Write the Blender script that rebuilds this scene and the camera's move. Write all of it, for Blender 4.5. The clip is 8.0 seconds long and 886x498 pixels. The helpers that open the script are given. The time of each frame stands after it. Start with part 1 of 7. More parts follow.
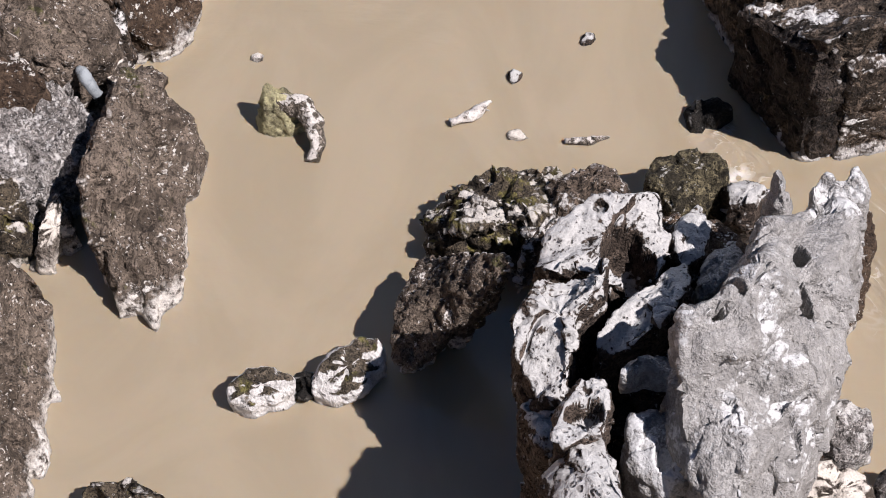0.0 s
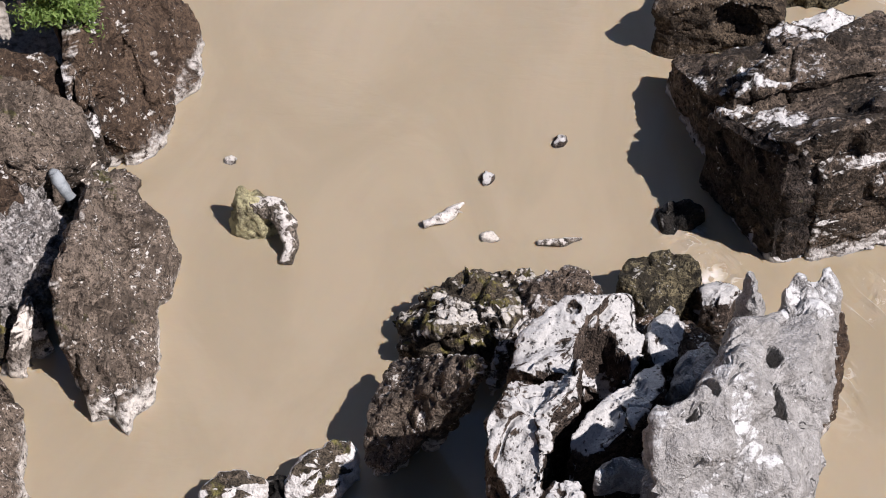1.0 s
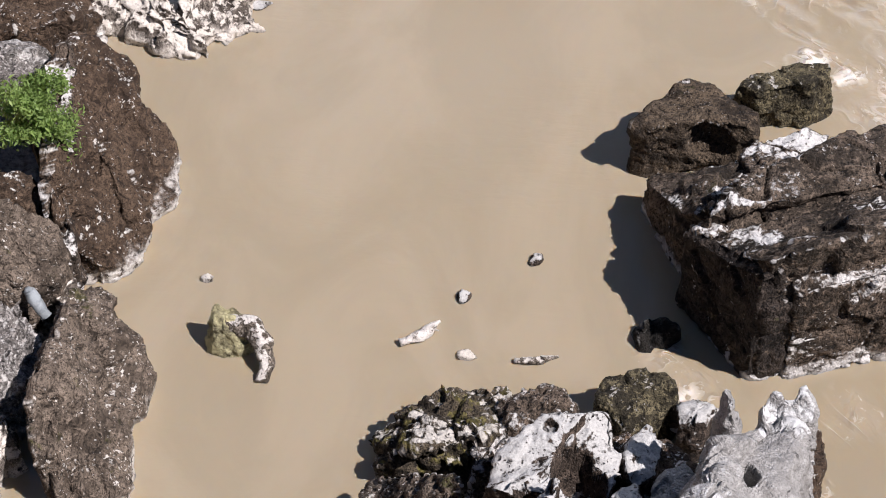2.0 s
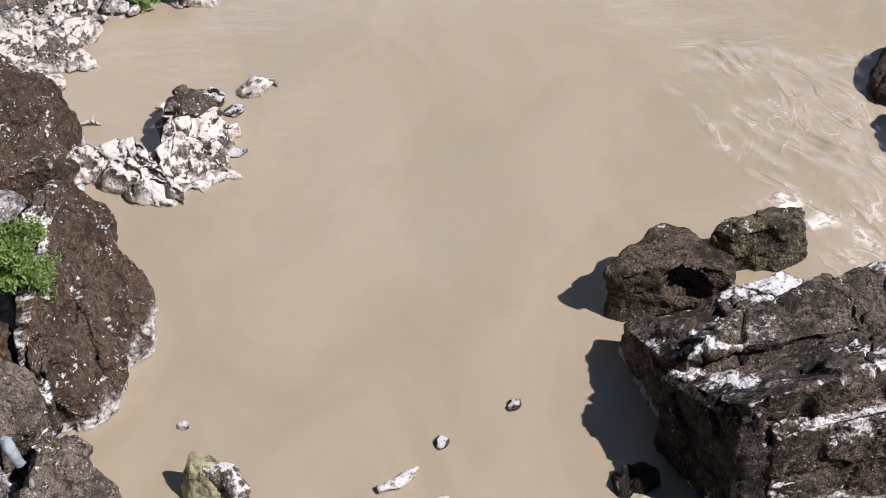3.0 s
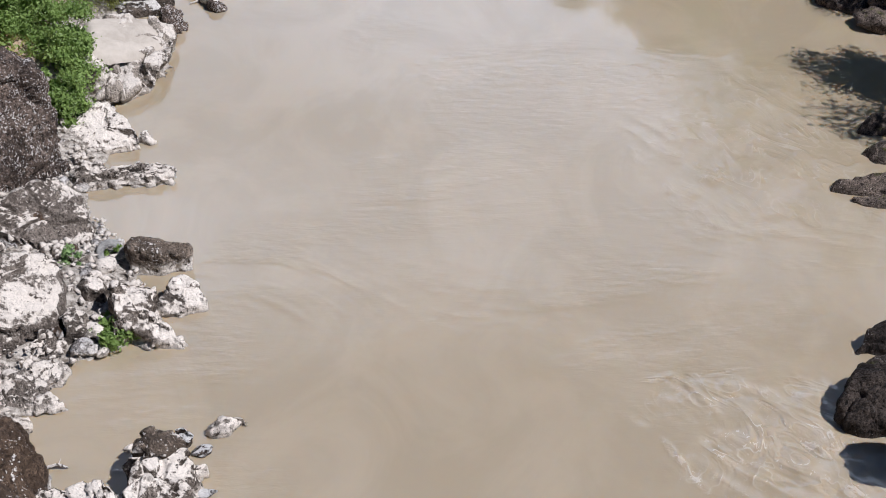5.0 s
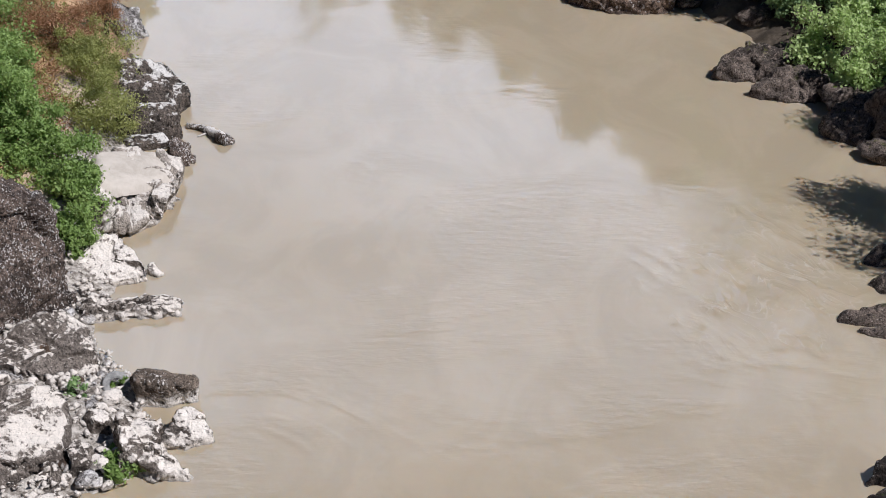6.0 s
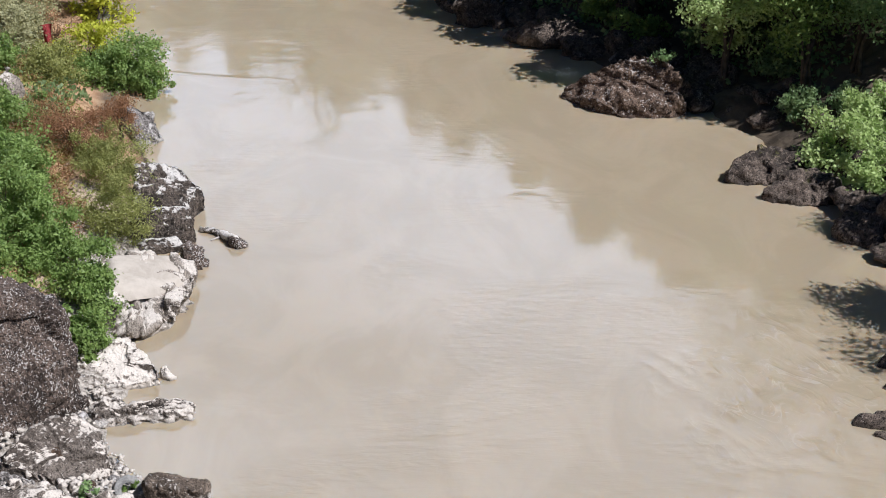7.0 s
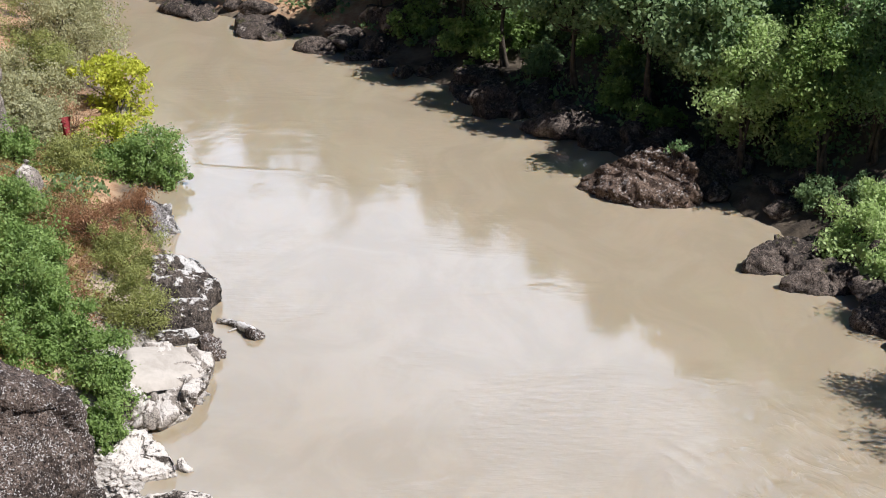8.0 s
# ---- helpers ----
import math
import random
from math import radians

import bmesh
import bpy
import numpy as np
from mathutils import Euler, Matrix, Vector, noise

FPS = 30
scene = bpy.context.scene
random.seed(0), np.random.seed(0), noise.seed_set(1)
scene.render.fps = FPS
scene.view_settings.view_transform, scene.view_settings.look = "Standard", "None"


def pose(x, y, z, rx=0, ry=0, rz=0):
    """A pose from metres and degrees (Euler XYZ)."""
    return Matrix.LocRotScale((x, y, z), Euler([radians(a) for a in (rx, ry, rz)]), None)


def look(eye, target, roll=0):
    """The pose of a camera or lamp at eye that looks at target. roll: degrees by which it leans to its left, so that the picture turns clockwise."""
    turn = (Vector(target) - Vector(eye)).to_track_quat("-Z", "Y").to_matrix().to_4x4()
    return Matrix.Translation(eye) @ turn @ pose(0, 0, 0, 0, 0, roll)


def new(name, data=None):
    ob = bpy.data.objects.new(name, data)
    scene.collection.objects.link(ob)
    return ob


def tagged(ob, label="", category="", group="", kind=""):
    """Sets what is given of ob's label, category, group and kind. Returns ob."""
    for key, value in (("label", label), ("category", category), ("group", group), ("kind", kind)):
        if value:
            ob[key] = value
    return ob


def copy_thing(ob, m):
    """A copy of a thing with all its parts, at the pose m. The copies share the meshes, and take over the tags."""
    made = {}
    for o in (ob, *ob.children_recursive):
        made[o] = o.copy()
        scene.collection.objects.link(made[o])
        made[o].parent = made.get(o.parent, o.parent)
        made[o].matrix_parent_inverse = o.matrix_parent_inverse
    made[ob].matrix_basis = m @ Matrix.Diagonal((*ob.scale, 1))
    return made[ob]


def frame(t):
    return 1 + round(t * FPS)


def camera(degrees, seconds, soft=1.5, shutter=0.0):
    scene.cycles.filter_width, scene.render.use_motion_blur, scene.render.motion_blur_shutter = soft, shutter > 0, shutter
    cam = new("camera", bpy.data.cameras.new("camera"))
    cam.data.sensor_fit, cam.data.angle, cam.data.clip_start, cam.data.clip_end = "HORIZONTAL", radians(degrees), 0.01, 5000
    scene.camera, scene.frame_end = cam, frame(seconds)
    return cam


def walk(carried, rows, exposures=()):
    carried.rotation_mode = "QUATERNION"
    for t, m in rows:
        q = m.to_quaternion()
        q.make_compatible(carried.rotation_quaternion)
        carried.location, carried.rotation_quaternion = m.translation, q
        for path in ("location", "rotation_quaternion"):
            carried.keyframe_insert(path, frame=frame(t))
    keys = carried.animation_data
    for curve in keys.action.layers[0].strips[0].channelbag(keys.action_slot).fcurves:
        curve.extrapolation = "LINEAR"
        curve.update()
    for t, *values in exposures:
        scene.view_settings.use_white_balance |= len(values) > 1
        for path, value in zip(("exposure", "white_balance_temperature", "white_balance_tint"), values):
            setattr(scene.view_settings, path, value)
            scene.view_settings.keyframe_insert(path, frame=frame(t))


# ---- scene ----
# ---------------------------------------------------------------- camera
cam = camera(25.97, 8.0, soft=1.0)
EYE = 20.0
ROWS = [
    (0.0, 36.107, 1.283, 2.728),
    (0.5, 37.610, 1.041, 2.392),
    (1.0, 39.131, 0.747, 2.115),
    (2.5, 44.707, 0.050, 1.354),
    (3.0, 46.980, -0.025, 0.932),
    (3.5, 49.437, -0.057, 0.437),
    (4.0, 52.000, -0.000, 0.000),
    (4.5, 54.572, 0.095, -0.291),
    (5.0, 56.989, 0.174, -0.407),
    (6.5, 62.506, 0.483, -0.174),
    (7.0, 63.986, 0.578, 0.025),
    (7.5, 65.415, 0.698, 0.245),
    (8.0, 66.696, 0.934, 0.420),
]
walk(cam, [(t, pose(0, 0, EYE, rx, ry, rz)) for t, rx, ry, rz in ROWS],
     [(0.0, 0.34, 5740, 17), (2.5, 0.36, 5680, 16), (3.5, 0.32, 5420, 16), (4.5, 0.16, 5420, 15), (5.2, 0.12, 5420, 14), (6.5, 0.17, 5420, 13), (8.0, 0.44, 5500, 12)])

# ---------------------------------------------------------------- world and sun
SUN_ELEVATION, SUN_AZIMUTH = 53.0, 117.0      # degrees; azimuth clockwise from the view's +y


def daylight():
    world = bpy.data.worlds.new("sky")
    scene.world = world
    world.use_nodes = True
    nt = world.node_tree
    nt.nodes.clear()
    out = nt.nodes.new("ShaderNodeOutputWorld")
    back = nt.nodes.new("ShaderNodeBackground")
    sky = nt.nodes.new("ShaderNodeTexSky")
    sky.sky_type, sky.sun_disc = "NISHITA", False
    sky.sun_elevation, sky.sun_rotation = radians(SUN_ELEVATION), radians(SUN_AZIMUTH)
    sky.air_density, sky.dust_density, sky.ozone_density = 1.3, 0.1, 6.0
    # broken fair-weather cloud over the whole sky
    coord = nt.nodes.new("ShaderNodeTexCoord")
    sep = nt.nodes.new("ShaderNodeSeparateXYZ")
    nt.links.new(coord.outputs["Generated"], sep.inputs[0])
    lift = nt.nodes.new("ShaderNodeMath")
    lift.operation = "MAXIMUM"
    lift.inputs[1].default_value = 0.12
    nt.links.new(sep.outputs["Z"], lift.inputs[0])
    flat = nt.nodes.new("ShaderNodeVectorMath")
    flat.operation = "DIVIDE"
    comb = nt.nodes.new("ShaderNodeCombineXYZ")
    for k in range(3):
        nt.links.new(lift.outputs[0], comb.inputs[k])
    nt.links.new(coord.outputs["Generated"], flat.inputs[0])
    nt.links.new(comb.outputs[0], flat.inputs[1])
    cloud = nt.nodes.new("ShaderNodeTexNoise")
    cloud.inputs["Scale"].default_value = 2.1
    cloud.inputs["Detail"].default_value = 6.0
    cloud.inputs["Roughness"].default_value = 0.55
    nt.links.new(flat.outputs[0], cloud.inputs["Vector"])
    # the cover thickens towards the horizon and down the valley
    low = nt.nodes.new("ShaderNodeMath")
    low.operation = "MULTIPLY_ADD"
    low.inputs[1].default_value, low.inputs[2].default_value = -0.40, -1.21
    nt.links.new(lift.outputs[0], low.inputs[0])
    north = nt.nodes.new("ShaderNodeMath")
    north.operation = "MULTIPLY_ADD"
    north.inputs[1].default_value = 1.80
    nt.links.new(sep.outputs["Y"], north.inputs[0])
    nt.links.new(low.outputs[0], north.inputs[2])
    low = north
    dense = nt.nodes.new("ShaderNodeMath")
    nt.links.new(cloud.outputs["Fac"], dense.inputs[0])
    nt.links.new(low.outputs[0], dense.inputs[1])
    ramp = nt.nodes.new("ShaderNodeMapRange")
    ramp.interpolation_type = "SMOOTHSTEP"
    for k, v in ((1, 0.28), (2, 0.86), (3, 0.0), (4, 1.0)):
        ramp.inputs[k].default_value = v
    nt.links.new(dense.outputs[0], ramp.inputs[0])
    mix = nt.nodes.new("ShaderNodeMix")
    mix.data_type = "RGBA"
    nt.links.new(ramp.outputs[0], mix.inputs["Factor"])
    nt.links.new(sky.outputs[0], mix.inputs["A"])
    mix.inputs["B"].default_value = (56.0, 58.0, 62.0, 1)
    nt.links.new(mix.outputs["Result"], back.inputs["Color"])
    back.inputs["Strength"].default_value = 0.024
    nt.links.new(back.outputs[0], out.inputs[0])
    sun = bpy.data.lights.new("sun", "SUN")
    sun.energy, sun.angle, sun.color = 5.0, radians(0.55), (1.0, 0.91, 0.79)
    e, a = radians(SUN_ELEVATION), radians(SUN_AZIMUTH)
    to_sun = Vector((math.sin(a) * math.cos(e), math.cos(a) * math.cos(e), math.sin(e)))
    new("sun", sun).matrix_world = look(to_sun * 60, (0, 0, 0))


daylight()

# ---------------------------------------------------------------- materials
class Nodes:
    """Short hand for a node material whose textures are scaled in metres of the world."""

    def __init__(self, name):
        self.mat = bpy.data.materials.new(name)
        self.mat.use_nodes = True
        self.nt = self.mat.node_tree
        self.bsdf = self.nt.nodes["Principled BSDF"]
        self.geo = self.nt.nodes.new("ShaderNodeNewGeometry")
        self.pos = self.geo.outputs["Position"]

    def put(self, socket, value):
        if isinstance(value, bpy.types.NodeSocket):
            self.nt.links.new(value, socket)
        else:
            socket.default_value = value

    def scaled(self, scale):
        n = self.nt.nodes.new("ShaderNodeVectorMath")
        n.operation = "MULTIPLY"
        self.nt.links.new(self.pos, n.inputs[0])
        n.inputs[1].default_value = scale if isinstance(scale, tuple) else (scale,) * 3
        return n.outputs[0]

    def noise(self, scale, detail=5.0, rough=0.6, warp=0.0):
        n = self.nt.nodes.new("ShaderNodeTexNoise")
        n.inputs["Scale"].default_value = 1.0
        n.inputs["Detail"].default_value = detail
        n.inputs["Roughness"].default_value = rough
        n.inputs["Distortion"].default_value = warp
        self.nt.links.new(self.scaled(scale), n.inputs["Vector"])
        return n.outputs["Fac"]

    def cells(self, scale, feature="F1"):
        n = self.nt.nodes.new("ShaderNodeTexVoronoi")
        n.feature = feature
        n.inputs["Scale"].default_value = 1.0
        self.nt.links.new(self.scaled(scale), n.inputs["Vector"])
        return n.outputs["Distance"]

    def math(self, op, a, b=0.0, clamp=False):
        n = self.nt.nodes.new("ShaderNodeMath")
        n.operation, n.use_clamp = op, clamp
        self.put(n.inputs[0], a)
        self.put(n.inputs[1], b)
        return n.outputs[0]

    def step(self, value, low, high, a=0.0, b=1.0):
        n = self.nt.nodes.new("ShaderNodeMapRange")
        n.interpolation_type = "SMOOTHSTEP"
        self.put(n.inputs[0], value)
        for k, v in ((1, low), (2, high), (3, a), (4, b)):
            n.inputs[k].default_value = v
        return n.outputs[0]

    def mix(self, fac, a, b):
        n = self.nt.nodes.new("ShaderNodeMix")
        n.data_type = "RGBA"
        self.put(n.inputs["Factor"], fac)
        self.put(n.inputs["A"], (*a, 1) if isinstance(a, tuple) else a)
        self.put(n.inputs["B"], (*b, 1) if isinstance(b, tuple) else b)
        return n.outputs["Result"]

    def height(self):
        n = self.nt.nodes.new("ShaderNodeSeparateXYZ")
        self.nt.links.new(self.pos, n.inputs[0])
        return n.outputs["Z"]

    def up(self):
        n = self.nt.nodes.new("ShaderNodeSeparateXYZ")
        self.nt.links.new(self.geo.outputs["Normal"], n.inputs[0])
        return n.outputs["Z"]

    def bump(self, heights, strength=1.0, distance=1.0):
        n = self.nt.nodes.new("ShaderNodeBump")
        n.inputs["Strength"].default_value = strength
        n.inputs["Distance"].default_value = distance
        self.put(n.inputs["Height"], heights)
        self.nt.links.new(n.outputs[0], self.bsdf.inputs["Normal"])

    def done(self, color, rough=0.8, spec=0.3):
        self.put(self.bsdf.inputs["Base Color"], color)
        self.put(self.bsdf.inputs["Roughness"], rough)
        self.put(self.bsdf.inputs["Specular IOR Level"], spec)
        return self.mat


def rock_material(name, dark, mid, pale, cover, speck=0.5, moss=0.0, moss_color=(0.13, 0.13, 0.03), line=0.3, relief=1.0, top=0.10, fleck_size=23.0, pit=0.3, broad=None, pocks=0.0, grain_way=(20.0, 20.0, 4.0)):
    """Bedrock: dark and mid tones, a crust of pale dried silt (cover 0 to 1), white specks, moss, and a silt line (line: height in metres)."""
    n = Nodes(name)
    body = n.mix(n.step(n.noise(1.1, 6, 0.65, 0.6), 0.38, 0.62), dark, mid)
    # one relief field drives both the lie of the grain and the shade painted in its hollows
    crumb = n.noise(9.0, 4, 0.55, 0.6)
    grain = n.noise(27.0, 2.5, 0.55)
    pore = n.noise(52.0, 1.5, 0.5)
    fibre = n.noise(grain_way, 3, 0.55, 0.4)
    body = n.mix(n.step(crumb, 0.52, 0.62), body, n.mix(0.6, body, tuple(min(1.0, (2.0 - pit) * c) for c in mid)))
    body = n.mix(n.step(crumb, 0.43, 0.35), body, tuple(pit * c for c in dark))
    body = n.mix(n.step(grain, 0.44, 0.36), body, tuple(min(1.0, 1.4 * pit) * c for c in dark))
    body = n.mix(n.math("MULTIPLY", n.step(fibre, 0.52, 0.62), 0.5), body, tuple(min(1.0, 1.6 * pit) * c for c in dark))
    # crust lies in patches, mostly on upward faces
    grainy = n.noise(broad, 6, 0.52, 0.9) if broad else n.noise(1.6, 10, 0.66, 1.2)
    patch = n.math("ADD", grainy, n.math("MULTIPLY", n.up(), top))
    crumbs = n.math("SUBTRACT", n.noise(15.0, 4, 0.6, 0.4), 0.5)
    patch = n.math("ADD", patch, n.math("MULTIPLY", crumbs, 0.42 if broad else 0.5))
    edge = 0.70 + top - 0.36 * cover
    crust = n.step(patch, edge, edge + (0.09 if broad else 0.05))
    worn = n.step(n.noise(13.0, 3, 0.6), 0.30, 0.38)
    crust = n.math("MULTIPLY", crust, worn)
    fleck = n.math("ADD", n.noise(fleck_size, 2.5, 0.6), n.math("MULTIPLY", n.noise(2.2, 5, 0.65), 0.55))
    crust = n.math("MAXIMUM", crust, n.math("MULTIPLY", n.step(fleck, 0.99 - 0.075 * speck, 1.03 - 0.075 * speck), 0.85))
    # dried silt also clings to sharp edges
    cover = min(cover, 0.6)
    ridge = n.math("ADD", n.geo.outputs["Pointiness"], n.math("MULTIPLY", n.noise(5.0, 6, 0.7), 0.10))
    crust = n.math("MAXIMUM", crust, n.math("MULTIPLY", n.step(ridge, 0.625 - 0.03 * cover, 0.66 - 0.03 * cover), min(1.0, 0.5 + cover)))
    if line > 0:
        level = n.math("ADD", n.height(), n.math("ADD", n.math("MULTIPLY", n.noise(2.3, 6, 0.7), -1.3 * line), n.math("MULTIPLY", crumbs, 0.5 * line)))
        band = n.step(level, 0.10 - 0.2 * line, -0.06 - 0.3 * line)
        crust = n.math("MAXIMUM", crust, n.math("MULTIPLY", band, n.step(n.noise(9.0, 6, 0.7), 0.36, 0.5)))
    pale_tone = n.mix(n.step(n.noise(6.0, 6, 0.7), 0.35, 0.7), tuple(0.88 * c for c in pale), pale)
    # pores and low grain are painted darker too, as shade in body and crust
    body = n.mix(n.math("MULTIPLY", n.step(pore, 0.46, 0.36), 0.7), body, tuple(pit * c for c in dark))
    pale_tone = n.mix(n.step(pore, 0.46, 0.36), pale_tone, tuple((0.72 + 0.2 * pit) * c for c in pale))
    pale_tone = n.mix(n.step(grain, 0.50, 0.36), pale_tone, tuple(0.74 * c for c in pale))
    color = n.mix(crust, body, pale_tone)
    if moss > 0:
        patch_m = n.math("ADD", n.noise(2.4, 7, 0.7, 0.5), n.math("MULTIPLY", n.up(), 0.06))
        grown = n.math("MULTIPLY", n.step(patch_m, 0.72 - 0.3 * moss, 0.80 - 0.3 * moss), n.math("SUBTRACT", 1.0, n.math("MULTIPLY", crust, 0.8)))
        color = n.mix(grown, color, n.mix(n.step(crumb, 0.42, 0.60), tuple(0.3 * c for c in moss_color), moss_color))
    hollow = 0.0
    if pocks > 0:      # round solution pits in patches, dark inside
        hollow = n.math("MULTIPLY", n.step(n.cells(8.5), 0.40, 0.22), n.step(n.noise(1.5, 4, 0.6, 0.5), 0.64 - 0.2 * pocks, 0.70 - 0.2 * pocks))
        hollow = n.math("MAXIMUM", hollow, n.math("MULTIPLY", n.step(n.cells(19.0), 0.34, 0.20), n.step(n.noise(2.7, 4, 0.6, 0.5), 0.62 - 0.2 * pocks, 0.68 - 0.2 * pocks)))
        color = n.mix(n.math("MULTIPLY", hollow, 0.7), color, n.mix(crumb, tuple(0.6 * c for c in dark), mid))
    wet = n.step(n.height(), 0.07, 0.0)
    color = n.mix(n.math("MULTIPLY", wet, 0.4), color, tuple(0.5 * c for c in dark))
    relief_h = n.math("ADD", n.math("MULTIPLY", crumb, 0.075 * relief), n.math("MULTIPLY", n.math("ADD", n.math("MULTIPLY", grain, 0.040), n.math("MULTIPLY", pore, 0.013)), n.math("SUBTRACT", 1.0, n.math("MULTIPLY", crust, 0.6))))
    relief_h = n.math("ADD", relief_h, n.math("MULTIPLY", fibre, 0.018 * relief))
    relief_h = n.math("ADD", relief_h, n.math("MULTIPLY", crust, 0.006))
    if pocks > 0:
        relief_h = n.math("SUBTRACT", relief_h, n.math("MULTIPLY", hollow, 0.05))
    n.bump(relief_h, 1.0, 1.0)
    return n.done(color, n.math("SUBTRACT", 0.9, n.math("MULTIPLY", wet, 0.5)), 0.25)


def plain_material(name, a, b, scale, rough=0.8, relief=0.01, spec=0.3):
    n = Nodes(name)
    fine = tuple(9 * s for s in scale) if isinstance(scale, tuple) else scale * 9
    color = n.mix(n.step(n.noise(scale, 6, 0.7, 0.5), 0.35, 0.65), a, b)
    color = n.mix(n.step(n.noise(fine, 4, 0.7), 0.3, 0.8), color, n.mix(0.35, color, b))
    n.bump(n.math("MULTIPLY", n.noise(fine, 6, 0.7), relief), 0.9)
    return n.done(color, rough, spec)


def leaf_material(name, a, b, shine=0.35):
    n = Nodes(name)
    pick = n.geo.outputs["Random Per Island"]
    color = n.mix(n.step(pick, -0.35, 1.25), a, b)
    color = n.mix(n.step(n.noise(1.3, 3, 0.6), 0.35, 0.65), color, n.mix(0.5, color, a))
    mat = n.done(color, 0.5, shine)
    thin = n.nt.nodes.new("ShaderNodeBsdfTranslucent")
    n.nt.links.new(n.mix(0.4, color, b), thin.inputs["Color"])
    both = n.nt.nodes.new("ShaderNodeMixShader")
    both.inputs[0].default_value = 0.45
    n.nt.links.new(n.bsdf.outputs[0], both.inputs[1])
    n.nt.links.new(thin.outputs[0], both.inputs[2])
    n.nt.links.new(both.outputs[0], n.nt.nodes["Material Output"].inputs["Surface"])
    return mat


def water_material():
    """Silty river: opaque, with a clear-water gloss; small waves from the relief, foam from the mesh's own foam layer."""
    n = Nodes("silty_water")
    color = n.mix(n.step(n.noise((0.4, 0.25, 1.0), 6, 0.6, 1.2), 0.38, 0.64), (0.361, 0.298, 0.205), (0.399, 0.330, 0.231))
    foam = n.nt.nodes.new("ShaderNodeAttribute")
    foam.attribute_name = "foam"
    amount = foam.outputs["Fac"]
    # slack water between the crests: thin pale threads drawn out by the current, white only where it breaks
    def along(way):
        d = n.nt.nodes.new("ShaderNodeVectorMath")
        d.operation = "DOT_PRODUCT"
        n.nt.links.new(n.pos, d.inputs[0])
        d.inputs[1].default_value = way
        return d.outputs["Value"]

    turned = n.nt.nodes.new("ShaderNodeCombineXYZ")
    n.nt.links.new(along((0.34, -0.50, 0.0)), turned.inputs[0])
    n.nt.links.new(along((0.95, 0.66, 0.0)), turned.inputs[1])
    thread = n.nt.nodes.new("ShaderNodeTexNoise")
    for key, value in (("Scale", 1.0), ("Detail", 2.5), ("Roughness", 0.5), ("Distortion", 1.7)):
        thread.inputs[key].default_value = value
    n.nt.links.new(turned.outputs[0], thread.inputs["Vector"])
    lace = n.step(n.math("ABSOLUTE", n.math("SUBTRACT", thread.outputs["Fac"], 0.5)), 0.03, 0.0)
    patchy = n.step(n.noise(0.9, 4, 0.6), 0.36, 0.54)
    fleck = n.step(n.noise((9.0, 7.0, 1.0), 4, 0.65, 0.8), 0.60, 0.66)
    white = n.math("MULTIPLY", n.math("MULTIPLY", amount, patchy), n.math("MAXIMUM", n.math("MULTIPLY", lace, 0.85), fleck), clamp=True)
    solid = n.math("MULTIPLY", n.step(amount, 0.60, 1.0), n.step(n.noise((5.0, 5.0, 1.0), 4, 0.62, 1.2), 0.42, 0.52))
    white = n.math("MAXIMUM", white, solid)
    color = n.mix(n.math("MULTIPLY", n.step(amount, 0.05, 0.5), 0.5), color, (0.45, 0.375, 0.28))
    color = n.mix(white, color, (0.70, 0.645, 0.57))
    # smooth swells everywhere, fine ripples in drifting patches
    ruffled = n.step(n.noise((0.16, 0.22, 1.0), 4, 0.6, 0.9), 0.48, 0.64, 0.16, 1.0)
    fine = n.math("ADD", n.math("MULTIPLY", n.noise((2.0, 5.6, 1.0), 4, 0.6, 0.4), 0.0078), n.math("MULTIPLY", n.noise((1.1, 2.9, 1.0), 3, 0.55, 0.3), 0.005))
    ripple = n.math("ADD", n.math("MULTIPLY", fine, ruffled), n.math("MULTIPLY", n.noise((0.30, 0.62, 1.0), 2, 0.5, 0.2), 0.008))
    ripple = n.math("ADD", ripple, n.math("MULTIPLY", n.math("MULTIPLY", amount, n.noise((3.0, 2.6, 1.0), 4, 0.55, 1.2)), 0.07))
    ridged = n.math("ABSOLUTE", n.math("SUBTRACT", thread.outputs["Fac"], 0.5))
    ripple = n.math("SUBTRACT", ripple, n.math("MULTIPLY", n.math("MULTIPLY", n.step(amount, 0.0, 0.5), ridged), 0.20))
    n.bump(ripple, 1.0, 1.0)
    mat = n.done(color, n.math("ADD", n.math("ADD", 0.042, n.math("MULTIPLY", n.step(amount, 0.05, 0.5), 0.22)), n.math("MULTIPLY", white, 0.5), clamp=True), 0.9)
    n.bsdf.inputs["IOR"].default_value = 1.46
    # light spreads a little through the silt
    n.bsdf.inputs["Subsurface Weight"].default_value = 1.0
    n.bsdf.inputs["Subsurface Radius"].default_value = (1.0, 0.75, 0.5)
    n.bsdf.inputs["Subsurface Scale"].default_value = 0.05
    return mat


